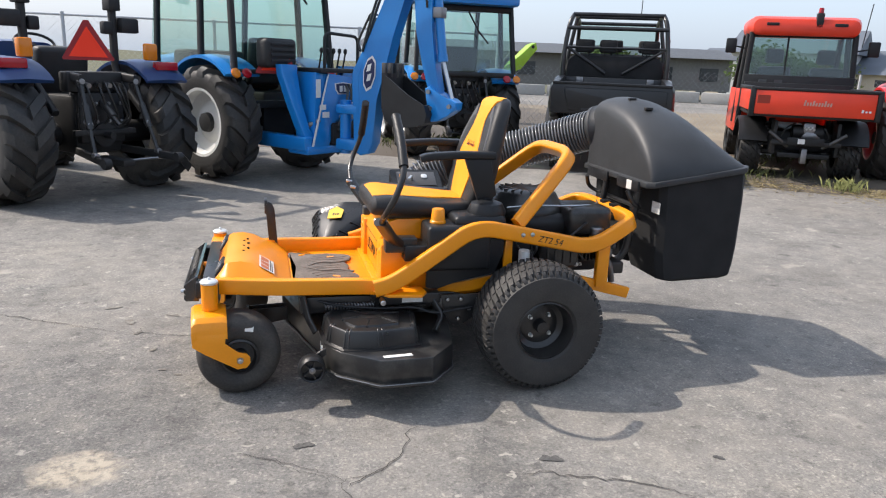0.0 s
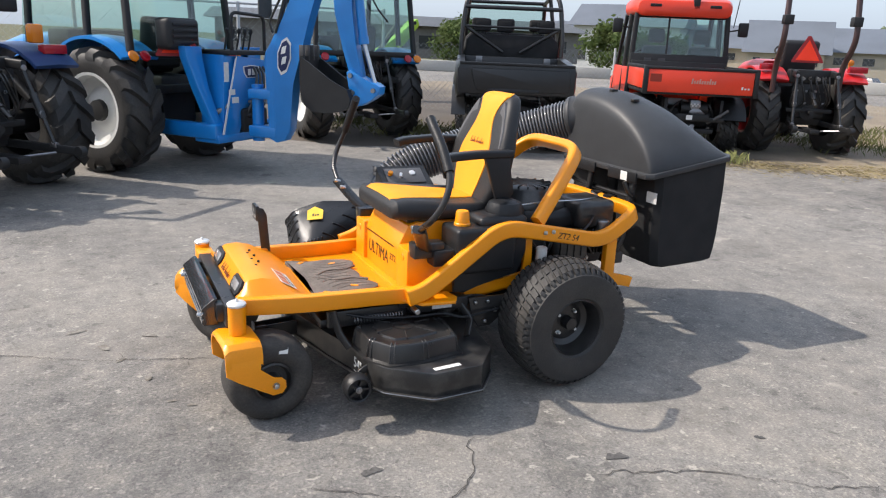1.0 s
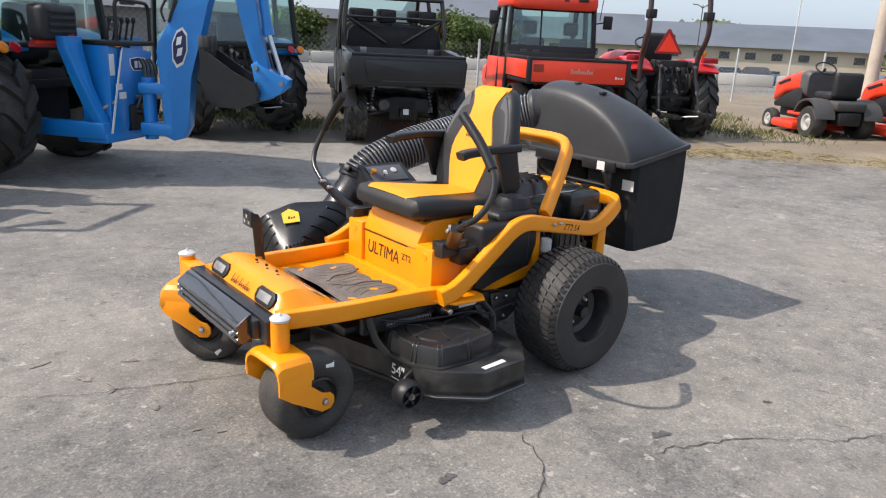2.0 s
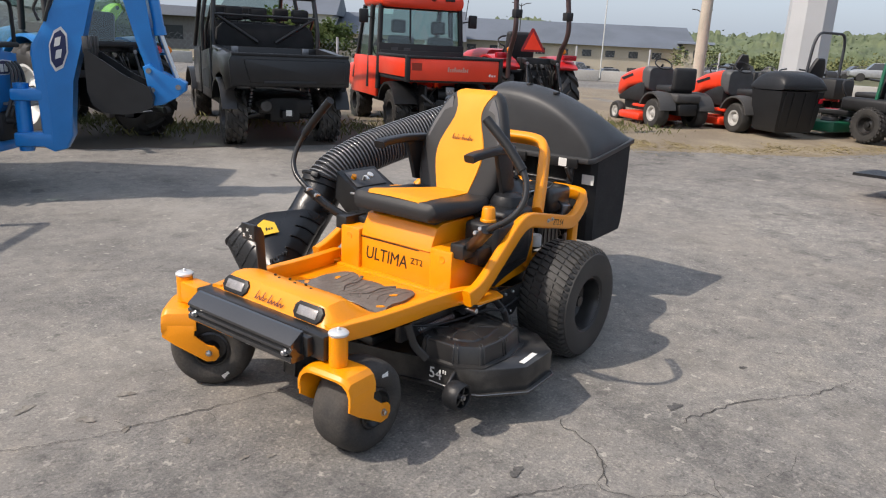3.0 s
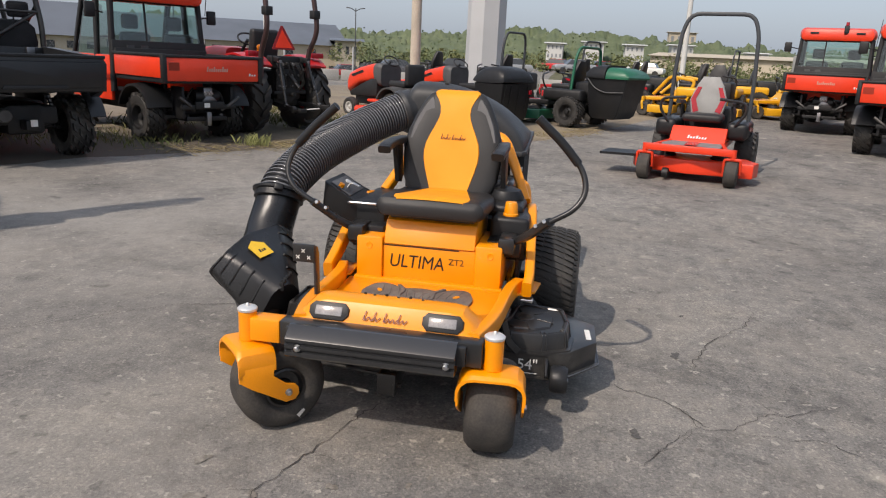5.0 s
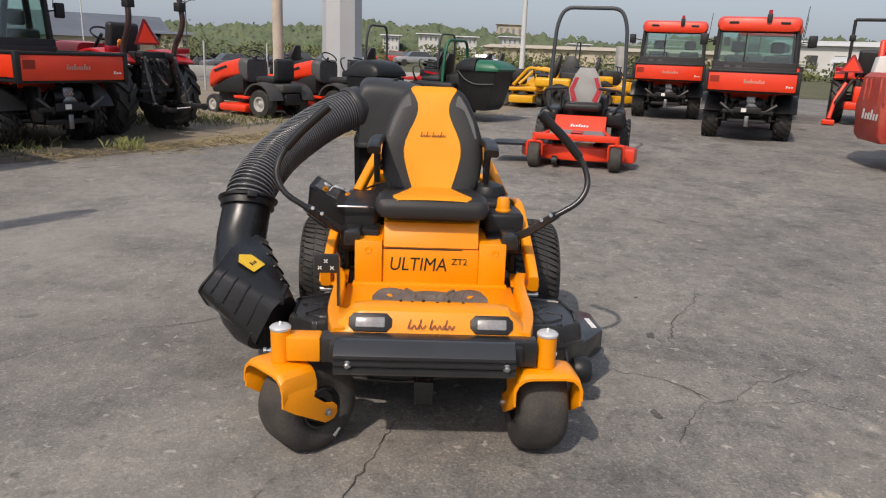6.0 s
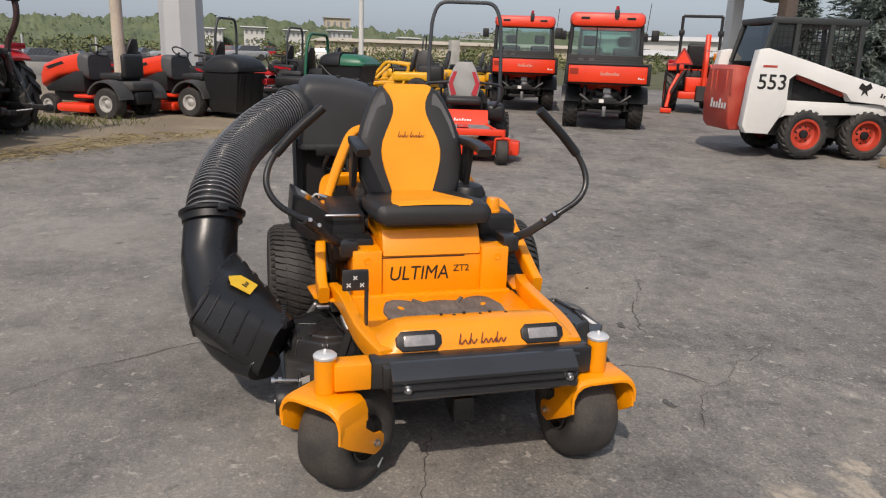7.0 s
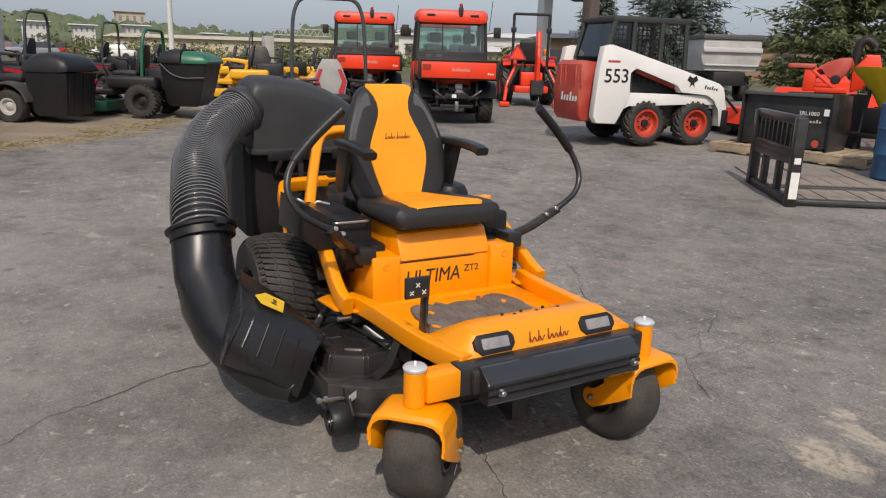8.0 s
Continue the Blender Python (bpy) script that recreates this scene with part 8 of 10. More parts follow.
def skid_steer(m):
    """Wheeled loader with side arms; front +x, origin between the axles."""
    t = thing("skid_steer_loader", m, "white and faded red skid-steer loader with black cage cab", "skid-steer loader")
    wb = 0.44
    cage = mat("dark_cab_paint", (0.038, 0.044, 0.043), 0.5, var=0.2, bump=0.08)
    for x in (-wb, wb):
        for s in (-1, 1):
            big_wheel(t, x, s * 0.56, 0.34, 0.24, 0.20, mat("red_rim", (0.55, 0.055, 0.025), 0.5), s, 20, 0.016, nuts=8)
    b = B()
    prism(b, [(-0.95, 0.30), (0.62, 0.26), (0.85, 0.40), (0.85, 0.62), (0.3, 0.66), (-0.95, 0.7)], -0.42, 0.42, XZ, bev=0.02)
    part("chassis", b, STEEL, t)
    for s in (-1, 1):
        b = B()
        # upright, sloping arm and nose of one side, with the window between
        prism(b, [(-1.36, 0.44), (-1.30, 0.34), (-0.98, 0.33), (-0.88, 0.52), (-0.78, 0.70), (-0.77, 0.80), (-0.80, 1.08), (-0.70, 1.16), (0.05, 0.92), (0.12, 0.80), (0.60, 0.78), (0.74, 0.70), (0.84, 0.55), (0.86, 0.30), (0.97, 0.28), (1.0, 0.5), (0.90, 0.88), (0.80, 0.95), (-0.85, 1.40), (-1.12, 1.47), (-1.26, 1.44), (-1.31, 1.1)], -s * 0.60 - 0.07, -s * 0.60 + 0.07, XZ, bev=0.012)
        arm = part("lift_arm", b, WPT, t, "white lift arm")
        b = B()
        prism(b, [(-0.9, 0.50), (-0.75, 0.60), (0.2, 0.62), (0.82, 0.62), (0.72, 0.76), (-0.75, 0.79), (-0.9, 0.75)], -s * 0.58 - 0.04, -s * 0.58 + 0.04, XZ, bev=0.01)
        part("side_body", b, WPT, t)
        if s < 0:
            lettering("553", 0.28, at(-1.02, s * 0.672, 1.02) @ XZ, MARK, arm, "number", "black number 553", 0.012)
            mark(arm, at(0.66, s * 0.672, 0.88) @ rot("Y", 8) @ XZ, 0.26, 0.06, MARK, "brand_mark", 6)
            b = B()
            prism(b, [(-0.10, 0.02), (-0.06, 0.09), (0.0, 0.05), (0.06, 0.09), (0.10, 0.02), (0.03, -0.02), (0.05, -0.09), (0.0, -0.04), (-0.05, -0.09), (-0.03, -0.02)], 0, 0.003, at(0.30, s * 0.672, 0.97) @ XZ)
            part("emblem", b, MARK, arm)
            b = B()
            box(b, -1.18, -0.98, s * 0.674, s * 0.671, 1.22, 1.25)
            part("stripe", b, BRED, arm)
    b = B()
    prism(b, [(-1.44, 0.42), (-1.38, 0.34), (-0.98, 0.36), (-0.98, 1.20), (-1.36, 1.24), (-1.43, 1.18), (-1.46, 0.8)], -0.50, 0.36, XZ, bev=0.04)
    td = part("engine_door", b, BRED, t, "faded red rear engine door")
    for y in (-0.40, -0.22, 0.12, 0.28):
        b = B()
        box(b, -1.466, -1.44, y - 0.012, y + 0.012, 0.86, 1.16, 0.006)
        part("door_rib", b, BRED, td)
    mark(td, at(-1.466, -0.08, 0.70) @ BACK, 0.55, 0.13, WPT, "brand_mark", 6)
    b = B()
    box(b, -0.95, 0.5, -0.45, 0.45, 0.6, 1.12, 0.03)
    part("engine_cover", b, DRK, t)
    b = B()
    prism(b, [(-0.62, 1.08), (0.05, 0.86), (0.12, 0.86), (0.12, 0.92), (0.05, 0.96), (-0.60, 1.16)], 0.50, 0.56, XZ)
    part("lift_cylinder", b, BRED, t)
    # cab cage
    x0, x1, z0, z1, hw = -1.05, 0.30, 0.75, 1.85, 0.46
    for s in (-1, 1):
        for p in (((-1.12, 1.28), (-0.98, z1)), ((-0.66, z0), (-0.66, z1)), ((x1, z0), (x1 - 0.06, z1)), ((-0.18, 0.9), (-0.18, z1))):
            b = B()
            bar(b, [(p[0][0], s * hw, p[0][1]), (p[1][0], s * hw, p[1][1])], 0.05, 0.07, 0, up=(1, 0, 0))
            part("cab_post", b, cage, t)
        b = B()
        for i in range(10):
            bar(b, [(-0.64, s * hw, 0.98 + 0.085 * i), (x1 - 0.04, s * hw, 0.98 + 0.085 * i)], 0.012, 0.012, 0)
        for i in range(12):
            bar(b, [(-0.60 + 0.075 * i, s * hw, 0.92), (-0.60 + 0.075 * i, s * hw, z1 - 0.05)], 0.012, 0.012, 0, up=(1, 0, 0))
        tagged(part("side_screen", b, DRK, t, "black welded side mesh"), kind="stuff")
        b = B()
        v = [b.verts.new(p) for p in ((-1.1, s * hw * 0.98, 1.3), (-0.68, s * hw * 0.98, 1.3), (-0.68, s * hw * 0.98, z1 - 0.06), (-0.98, s * hw * 0.98, z1 - 0.06))]
        b.faces.new(v)
        part("rear_quarter_window", b, glass("dark_pane", (0.16, 0.18, 0.19), 0.0), t)
        b = B()
        box(b, -1.1, -0.62, s * hw - 0.015, s * hw + 0.015, 1.2, 1.32, 0.004)
        part("lower_panel", b, cage, t)
    b = B()
    v = [b.verts.new(p) for p in ((-1.12, -hw, 1.3), (-1.12, hw, 1.3), (-0.99, hw, z1 - 0.06), (-0.99, -hw, z1 - 0.06))]
    b.faces.new(v)
    part("rear_window", b, glass("dark_pane"), t)
    b = B()
    box(b, x0 + 0.02, x1 + 0.02, -hw - 0.03, hw + 0.03, z1 - 0.05, z1 + 0.04, 0.02)
    part("cab_roof", b, cage, t)
    for s in (-1, 1):
        b = B()
        bar(b, [(0.0, s * 0.3, 0.9), (0.05, s * 0.3, 1.25), (-0.02, s * 0.3, 1.4)], 0.03, 0.03, 0.05)
        part("control_lever", b, DRK, t)
    operator_seat(t, -0.45, 0.95, VIN, 0.5)
    b = B()
    box(b, 0.90, 0.99, -0.72, 0.72, 0.2, 0.55, 0.02)
    cyl(b, (1.0, -0.75, 0.26), (1.0, 0.75, 0.26), 0.05)
    part("attachment_plate", b, DRK, t)
    return t

# ---- where they stand ----
nt_ = tractor(place(-2.76, 4.15, 133), NAV, "dark blue open tractor with muddy ribbed tyres and warning triangle", R=0.58, W=0.42, ty=0.72, rim=0.30, rops_h=2.35, hood_z=1.4, rx=0.42, tri_p=(-0.42, 0.12, 1.26, 0.20, -30), seat_x=0.35, seat_z=0.80)
for sg in (-1, 1):
    b = B()
    box(b, -0.02, 0.06, *sorted((sg * 0.30, sg * 0.40)), 1.50, 1.62, 0.02)
    part("work_light", b, DRK, nt_)
    b = B()
    box(b, -0.05, 0.10, *sorted((sg * 0.47, sg * 0.66)), 1.52, 1.66, 0.02)
    part("work_light", b, DRK, nt_)
tb = tractor(place(-1.08, 5.48, 129), BLU, "bright blue cab tractor with pale rims and rear digging arm", R=0.61, W=0.42, ty=0.66, rim=0.36, cab=True, lin=False, tri=False)
backhoe(tb, BLU)
smv(tb, -0.74, 0.40, 1.16, 0.21, turn=-35)
tractor(place(1.62, 6.86, 92), BLU, "bright blue cab tractor seen from behind", R=0.57, W=0.36, ty=0.64, rim=0.33, cab=True, tri=False, cab_h=2.08)
utv(place(3.34, 5.44, 63))
rv = rtv(place(5.74, 4.79, 60))
copy_thing(rv, place(9.02, -5.65, -24))
copy_thing(rv, place(12.45, -5.35, -20))
copy_thing(rv, place(13.0, -7.7, -24))
tractor(place(7.23, 4.14, 60), RED, "red open tractor with ribbed tyres and orange warning triangle", R=0.54, W=0.36, ty=0.56, rim=0.28, rim_mat=RED, rops_h=2.3, bent=True, hood_z=1.25, seat_x=0.35, tri_p=(-0.46, 0.15, 1.25, 0.20))
tr = tractor(place(12.2, -9.6, -28), ORG, "orange-red open tractor with small digging arm and triangle", R=0.5, W=0.3, ty=0.52, rim=0.26, rim_mat=ORG, rops_h=2.15, lin=False, tri=True, tri_p=(-0.78, 0.36, 1.08, 0.21))
for sg in (-1, 1):
    b = B()
    bar(b, [(-0.7, sg * 0.42, 0.85), (-0.85, sg * 0.58, 0.5), (-0.95, sg * 0.64, 0.12)], 0.08, 0.10, 0.05, up=(1, 0, 0))
    box(b, -1.06, -0.84, sg * 0.64 - 0.12, sg * 0.64 + 0.12, 0.0, 0.10, 0.015)
    stb = part("stabilizer", b, ORG, tr)
    b = B()
    cyl(b, (-0.86, sg * 0.30, 0.95), (-0.95, sg * 0.56, 0.45), 0.035)
    part("ram", b, DRK, stb)
    b = B()
    tube(b, [(-0.62, sg * 0.12, 0.9), (-0.75, sg * 0.2, 1.05), (-0.86, sg * 0.28, 0.9)], 0.016, 8, 0.06)
    part("hose", b, DRK, stb)
b = B()
box(b, -0.95, -0.5, -0.40, 0.40, 0.32, 0.48, 0.03)
box(b, -0.90, -0.55, -0.26, 0.26, 0.48, 0.80, 0.03)
bk_ = part("backhoe_frame", b, ORG, tr)
b = B()
prism(b, [(-0.98, 0.45), (-0.80, 0.45), (-0.78, 1.2), (-0.84, 1.72), (-0.96, 1.74), (-1.02, 1.2)], 0.06, 0.17, XZ, bev=0.02)
arm_ = part("boom", b, ORG, tr, "orange-red upright boom")
b = B()
bar(b, [(-0.92, -0.11, 1.70), (-1.10, -0.11, 1.15), (-1.08, -0.11, 0.62)], 0.09, 0.11, 0.05, up=(1, 0, 0))
part("dipper", b, ORG, arm_)
b = B()
cyl(b, (-1.04, -0.11, 0.80), (-1.06, -0.11, 1.40), 0.03)
part("ram", b, ALU, arm_)
b = B()
prism(b, [(-1.18, 0.30), (-1.0, 0.26), (-0.90, 0.42), (-0.95, 0.62), (-1.14, 0.62)], -0.04, 0.26, XZ, bev=0.02)
part("bucket", b, DRK, arm_)
for y in (-0.16, 0.0, 0.16):
    b = B()
    cyl(b, (-0.62, y, 0.80), (-0.66, y, 1.12), 0.010, 8)
    cyl(b, (-0.66, y, 1.12), (-0.665, y, 1.16), 0.022, 10)
    part("control_stick", b, DRK, bk_)
ztr(place(5.32, -1.90, 164), ORG, "orange zero-turn mower with grey seat and tall roll hoop", seat_mat=mat("grey_seat_vinyl", (0.32, 0.32, 0.31), 0.6))
lawn_tractor(place(9.86, 2.60, 56), ORG)
lawn_tractor(place(10.46, 1.37, 56), ORG, True)
skid_steer(place(5.69, -7.35, -101.5))

# ---- distance: poles, trees, buildings, parked cars ----
LEAF = mat("leaves", (0.11, 0.16, 0.045), 0.9, var=0.22, scale=0.35, bump=0, fine=3, col2=(0.10, 0.12, 0.035))
NEED = mat("blue_needles", (0.24, 0.29, 0.26), 0.9, var=0.2, scale=0.6, bump=0, fine=4, col2=(0.14, 0.18, 0.155))
PINE = mat("dark_needles", (0.20, 0.23, 0.11), 0.9, var=0.2, scale=0.6, bump=0, fine=4, col2=(0.12, 0.15, 0.06))
for leaf in (LEAF, NEED, PINE):
    leafy(leaf)
BARK = mat("bark", (0.09, 0.065, 0.045), 0.9, var=0.3, scale=4, bump=0.5, fine=40)
CONC = mat("concrete", (0.46, 0.45, 0.42), 0.85, var=0.2, scale=0.8, bump=0.2, fine=60)
ZINC = mat("pale_grey_steel", (0.47, 0.485, 0.495), 0.55, var=0.1, scale=0.6, bump=0.05)
TIMB = mat("pole_timber", (0.60, 0.53, 0.43), 0.9, var=0.2, scale=2, bump=0.3, fine=40)
BEIG = mat("beige_wall", (0.56, 0.49, 0.38), 0.85, var=0.15, scale=0.3, bump=0)
ROOF = mat("slate_roof", (0.13, 0.15, 0.18), 0.6, var=0.15, scale=0.2, bump=0)
# panes of far blocks: window grey lightened to stand for haze
FARW = mat("hazy_far_window", (0.24, 0.26, 0.28), 0.4, bump=0)
WIND = mat("dark_window", (0.06, 0.066, 0.072), 0.2, bump=0)
PALE = mat("pale_wall", (0.62, 0.62, 0.60), 0.8, var=0.1, scale=0.2, bump=0)


def leaf_quad(bm, p, s, rn):
    a = Vector((rn.gauss(0, 1), rn.gauss(0, 1), rn.gauss(0, 0.7))).normalized()
    b = a.cross(Vector((rn.gauss(0, 1), rn.gauss(0, 1), rn.gauss(0, 1)))).normalized()
    a, b = a * s, b * s * 0.6
    bm.faces.new([bm.verts.new(p + q) for q in (-a, b * 0.9, a, -b)])


def tree(x, y, h, w, seed, label, material=None, n=6500):
    rn = random.Random(seed)
    z = gz(x, y)
    t = thing("tree", at(x, y, z), label, "tree", "trees")
    b = B()
    sweep(b, [(0, 0, 0), (0.05 * h, 0, h * 0.3), (0.03 * h, 0.03 * h, h * 0.75)], ring_pts(h * 0.03, 8), (0, 1, 0), scales=[1.2, 0.8, 0.3])
    tips = []
    for i in range(9):
        a, f = rn.uniform(0, 6.28), rn.uniform(0.25, 0.65)
        p = Vector((0.04 * h * f, 0, h * f))
        q = p + Vector((math.cos(a) * w * 0.4, math.sin(a) * w * 0.4, h * rn.uniform(0.08, 0.3)))
        sweep(b, [p, (p + q) / 2 + Vector((0, 0, 0.02 * h)), q], ring_pts(h * 0.011, 6), (0.3, 0.2, 1), scales=[1, 0.7, 0.3])
        tips.append(q)
    part("trunk", b, BARK, t)
    c = B()
    clumps = [(q, rn.uniform(0.5, 1.0)) for q in tips]
    for i in range(26):
        a, e = rn.uniform(0, 6.28), rn.uniform(0.35, 0.98)
        rr = w * 0.5 * math.sin(math.pi * min(1, (e - 0.18) / 0.86)) ** 0.6 * rn.uniform(0.3, 1)
        clumps.append((Vector((math.cos(a) * rr, math.sin(a) * rr, h * e)), rn.uniform(0.5, 1.1)))
    for i in range(n):
        p, k = rn.choice(clumps)
        leaf_quad(c, p + Vector((rn.gauss(0, 1), rn.gauss(0, 1), rn.gauss(0, 0.8))) * w * 0.10 * k, w * 0.033 * rn.uniform(0.6, 1.5), rn)
    tagged(part("crown", c, material or LEAF, t, sharp=10), kind="stuff")
    return t


def conifer(x, y, h, w, seed, material, label, droop=0.25, whorls=30):
    rn = random.Random(seed)
    t = thing("tree", at(x, y, gz(x, y)), label, "conifer", "trees")
    b = B()
    cyl(b, (0, 0, 0), (0, 0, h * 0.97), h * 0.022, 8, 0.01)
    part("trunk", b, BARK, t)
    c = B()
    for k in range(whorls):
        f = (k + rn.uniform(0, 0.6)) / whorls
        z = h * (0.06 + 0.93 * f)
        r = w * 0.5 * (1 - f) ** 0.85 * rn.uniform(0.75, 1.15) + 0.08
        nb = max(7, int(16 * (1 - f * 0.6)))
        for i in range(nb):
            a = 2 * math.pi * (i + rn.uniform(-0.5, 0.5)) / nb
            rr = r * rn.uniform(0.6, 1.1)
            steps = max(4, int(rr / 0.16))
            for j in range(steps):
                g_ = (j + 0.6) / steps
                p = Vector((math.cos(a) * rr * g_, math.sin(a) * rr * g_, z - droop * rr * g_ * g_ + 0.10 * rr * g_))
                for _ in range(8):
                    o = Vector((rn.gauss(0, 0.10), rn.gauss(0, 0.10), rn.gauss(0, 0.10) - 0.05))
                    d = Vector((math.cos(a), math.sin(a), -0.3)) * 0.14 + Vector((rn.gauss(0, 0.12), rn.gauss(0, 0.12), rn.gauss(0, 0.08)))
                    s = Vector((-math.sin(a), math.cos(a), rn.gauss(0, 0.6))).normalized() * 0.055 * rn.uniform(0.7, 1.5)
                    c.faces.new([c.verts.new(q) for q in (p + o - s, p + o + s, p + o + d * rn.uniform(0.8, 1.5))])
    tagged(part("crown", c, material, t, sharp=10), kind="stuff")
    return t


def woods(name, az0, az1, r0, r1, n, hmin, hmax, seed, material, label, base=0.27, per=16, swell=None):
    """Far woods: many leafy clumps on rising ground."""
    rn = random.Random(seed)
    bm = B()
    for i in range(n):
        a, r = radians(rn.uniform(az0, az1)), rn.uniform(r0, r1)
        x, y = -1 + r * math.cos(a), r * math.sin(a)
        h = rn.uniform(hmin, hmax) * (swell(math.degrees(a)) if swell else 1)
        top = base + h
        w = rn.uniform(0.35, 0.6) * (hmax * 0.7)
        for k in range(per):
            f = rn.random()
            p = Vector((x + rn.gauss(0, w * 0.5), y + rn.gauss(0, w * 0.5), base + (top - base) * (0.08 + 0.9 * f)))
            leaf_quad(bm, p, w * rn.uniform(0.12, 0.3), rn)
    return tagged(part(name, bm, material, sharp=10), label, "woods", kind="stuff")


def ridge(az0, az1, r0, r1, tops, material, label, seed):
    """A wooded hill: rolling ground of rounded crowns with loose leaf clumps over it."""
    rn = random.Random(seed)
    bm = B()
    rows = []
    na, nr = int((az1 - az0) / 0.15), 22
    for j in range(nr + 1):
        f = j / nr
        row = []
        for i in range(na + 1):
            a = az0 + (az1 - az0) * i / na + rn.uniform(-0.08, 0.08)
            r = r0 + (r1 - r0) * f + rn.uniform(-1.5, 1.5)
            x, y = -1 + r * math.cos(radians(a)), r * math.sin(radians(a))
            q = Vector((x * 0.22, y * 0.22, seed))
            lump = abs(noise.noise(q)) * 4.4 + noise.noise(q * 0.3) * 1.8 + noise.noise(q * 2.7) * 0.9
            h = tops(a) * min(1.0, 0.28 + f * 1.1) + lump * (0.35 + 0.65 * f) - 1.0
            row.append(bm.verts.new((x, y, max(0.2, h) if j else 0.0)))
        rows.append(row)
    for a, b in zip(rows, rows[1:]):
        for i in range(na):
            bm.faces.new((a[i], a[i + 1], b[i + 1], b[i]))
    for i in range(3500):
        v = rn.choice(rows[rn.randrange(1, nr + 1)]).co
        leaf_quad(bm, v + Vector((rn.uniform(-1.5, 1.5), rn.uniform(-1.5, 1.5), rn.uniform(-0.4, 0.15))), rn.uniform(0.25, 0.55), rn)
    return tagged(part("far_woods", bm, material, sharp=75), label, "woods", kind="stuff")


# distance haze is mixed into this paler, greyer leaf colour
HAZY = mat("hazy_leaves", (0.105, 0.138, 0.066), 0.95, var=0.2, scale=0.10, bump=0, fine=0.9, col2=(0.15, 0.18, 0.09))
BUSH = mat("bush_leaves", (0.135, 0.17, 0.068), 0.95, var=0.22, scale=0.12, bump=0, fine=1.5, col2=(0.22, 0.22, 0.09))
ridge(-52, 34, 190, 270, lambda a: 9.6 + 1.4 * math.sin(a * 0.21 + 1.0) - 0.04 * abs(a), HAZY, "hazy green wooded hills far behind the lot", 1)
woods("bushes", -45, 20, 72, 125, 330, 0.6, 2.5, 2, BUSH, "green bushes and trees beyond the lot", per=70)
g = B()
ring = []
for R, up_ in ((30, 0.012), (40, 0.012), (60, 0.015), (80, 0.015), (100, 0.02), (140, 0.03), (200, 0.05), (340, 3.5)):
    spots = [(-1 + R * math.cos(radians(a)), R * math.sin(radians(a))) for a in range(-70, 131, 3)]
    ring.append([g.verts.new((x, y, gz(x, y) + up_)) for x, y in spots])
for a, b in zip(ring, ring[1:]):
    for i in range(len(a) - 1):
        g.faces.new((a[i], a[i + 1], b[i + 1], b[i]))
tagged(part("field", g, LAWN), "rough grass and dirt beyond the lot", "field", kind="structure")

tree(24, 48, 3.5, 4.2, 5, "round green tree behind the fence")
tree(29.5, 36, 3.2, 4.2, 6, "leafy green tree behind the red tractor")
tree(33, 36, 2.9, 3.6, 7, "leafy green tree beside a building")
conifer(17.7, -20.4, 7.5, 5.2, 1, NEED, "blue-green spruce behind the loader")
conifer(27.2, -24.8, 6.5, 3.2, 2, NEED, "blue-green spruce tree beyond the lot")
conifer(12.2, -22.5, 8.5, 7.0, 3, PINE, "broad dark pine tree", 0.05, 22)
conifer(8.5, -24.5, 8.5, 7.0, 4, PINE, "broad dark pine tree", 0.05, 22)


def post(name, x, y, r, h, material, label, r2=None, sides=16):
    b = B()
    cyl(b, (0, 0, -0.1), (0, 0, h), r, sides, r2 or r)
    o = part(name, b, material)
    o.matrix_world = at(x, y, gz(x, y))
    return tagged(o, label, "pole")


post("sign_column", 17.4, 2.29, 0.56, 9, ZINC, "thick pale grey faceted steel sign column", 0.5, 8)
post("utility_pole", 11.9, 3.0, 0.115, 7, TIMB, "tan timber utility pole", 0.09)
post("lamp_post", 41.2, -5.9, 0.16, 11, PALE, "tall thin white lamp post", 0.10)
for x, y, h, twin in ((56.3, 35.2, 6.6, True), (60.0, 28.5, 12.0, False), (63.1, 20.9, 6.2, True)):
    lp = post("lamp_post", x, y, 0.06, h, GRY if twin else PALE, "thin grey lamp post with twin heads" if twin else "tall thin pale lamp post", 0.04)
    if twin:
        for sd in (-1, 1):
            b = B()
            bar(b, [(0, 0, h - 0.25), (-0.2 * sd, 0.35 * sd, h), (-0.35 * sd, 0.8 * sd, h + 0.05)], 0.09, 0.08, 0.1)
            part("lamp_head", b, GRY, lp)
b = B()
box(b, -0.55, 0.55, -0.4, 0.4, 0, 2.55, 0.03)
pl = part("concrete_pier", b, CONC)
pl.matrix_world = at(64.2, -18.0, 0.27)
tagged(pl, "pale concrete pier with steel truss", "pier")
b = B()
for z in (2.7, 3.3):
    bar(b, [(0, -0.5, z), (0, -6, z)], 0.08, 0.08, 0)
for i in range(8):
    bar(b, [(0, -0.5 - 0.7 * i, 2.7), (0, -0.85 - 0.7 * i, 3.3)], 0.05, 0.05, 0)
    bar(b, [(0, -0.85 - 0.7 * i, 3.3), (0, -1.2 - 0.7 * i, 2.7)], 0.05, 0.05, 0)
part("truss", b, ZINC, pl)
sg_ = thing("roadside_sign", at(0, 0, 0), "large roadside sign on white and brown columns", "sign")
for x, y, r, mt in ((25.0, -19.6, 0.25, PALE), (23.7, -21.2, 0.27, mat("brown_steel", (0.12, 0.09, 0.075), 0.6))):
    b = B()
    box(b, x - r, x + r, y - r, y + r, 0.2, 5.0, 0.02)
    part("column", b, mt, sg_)
b = B()
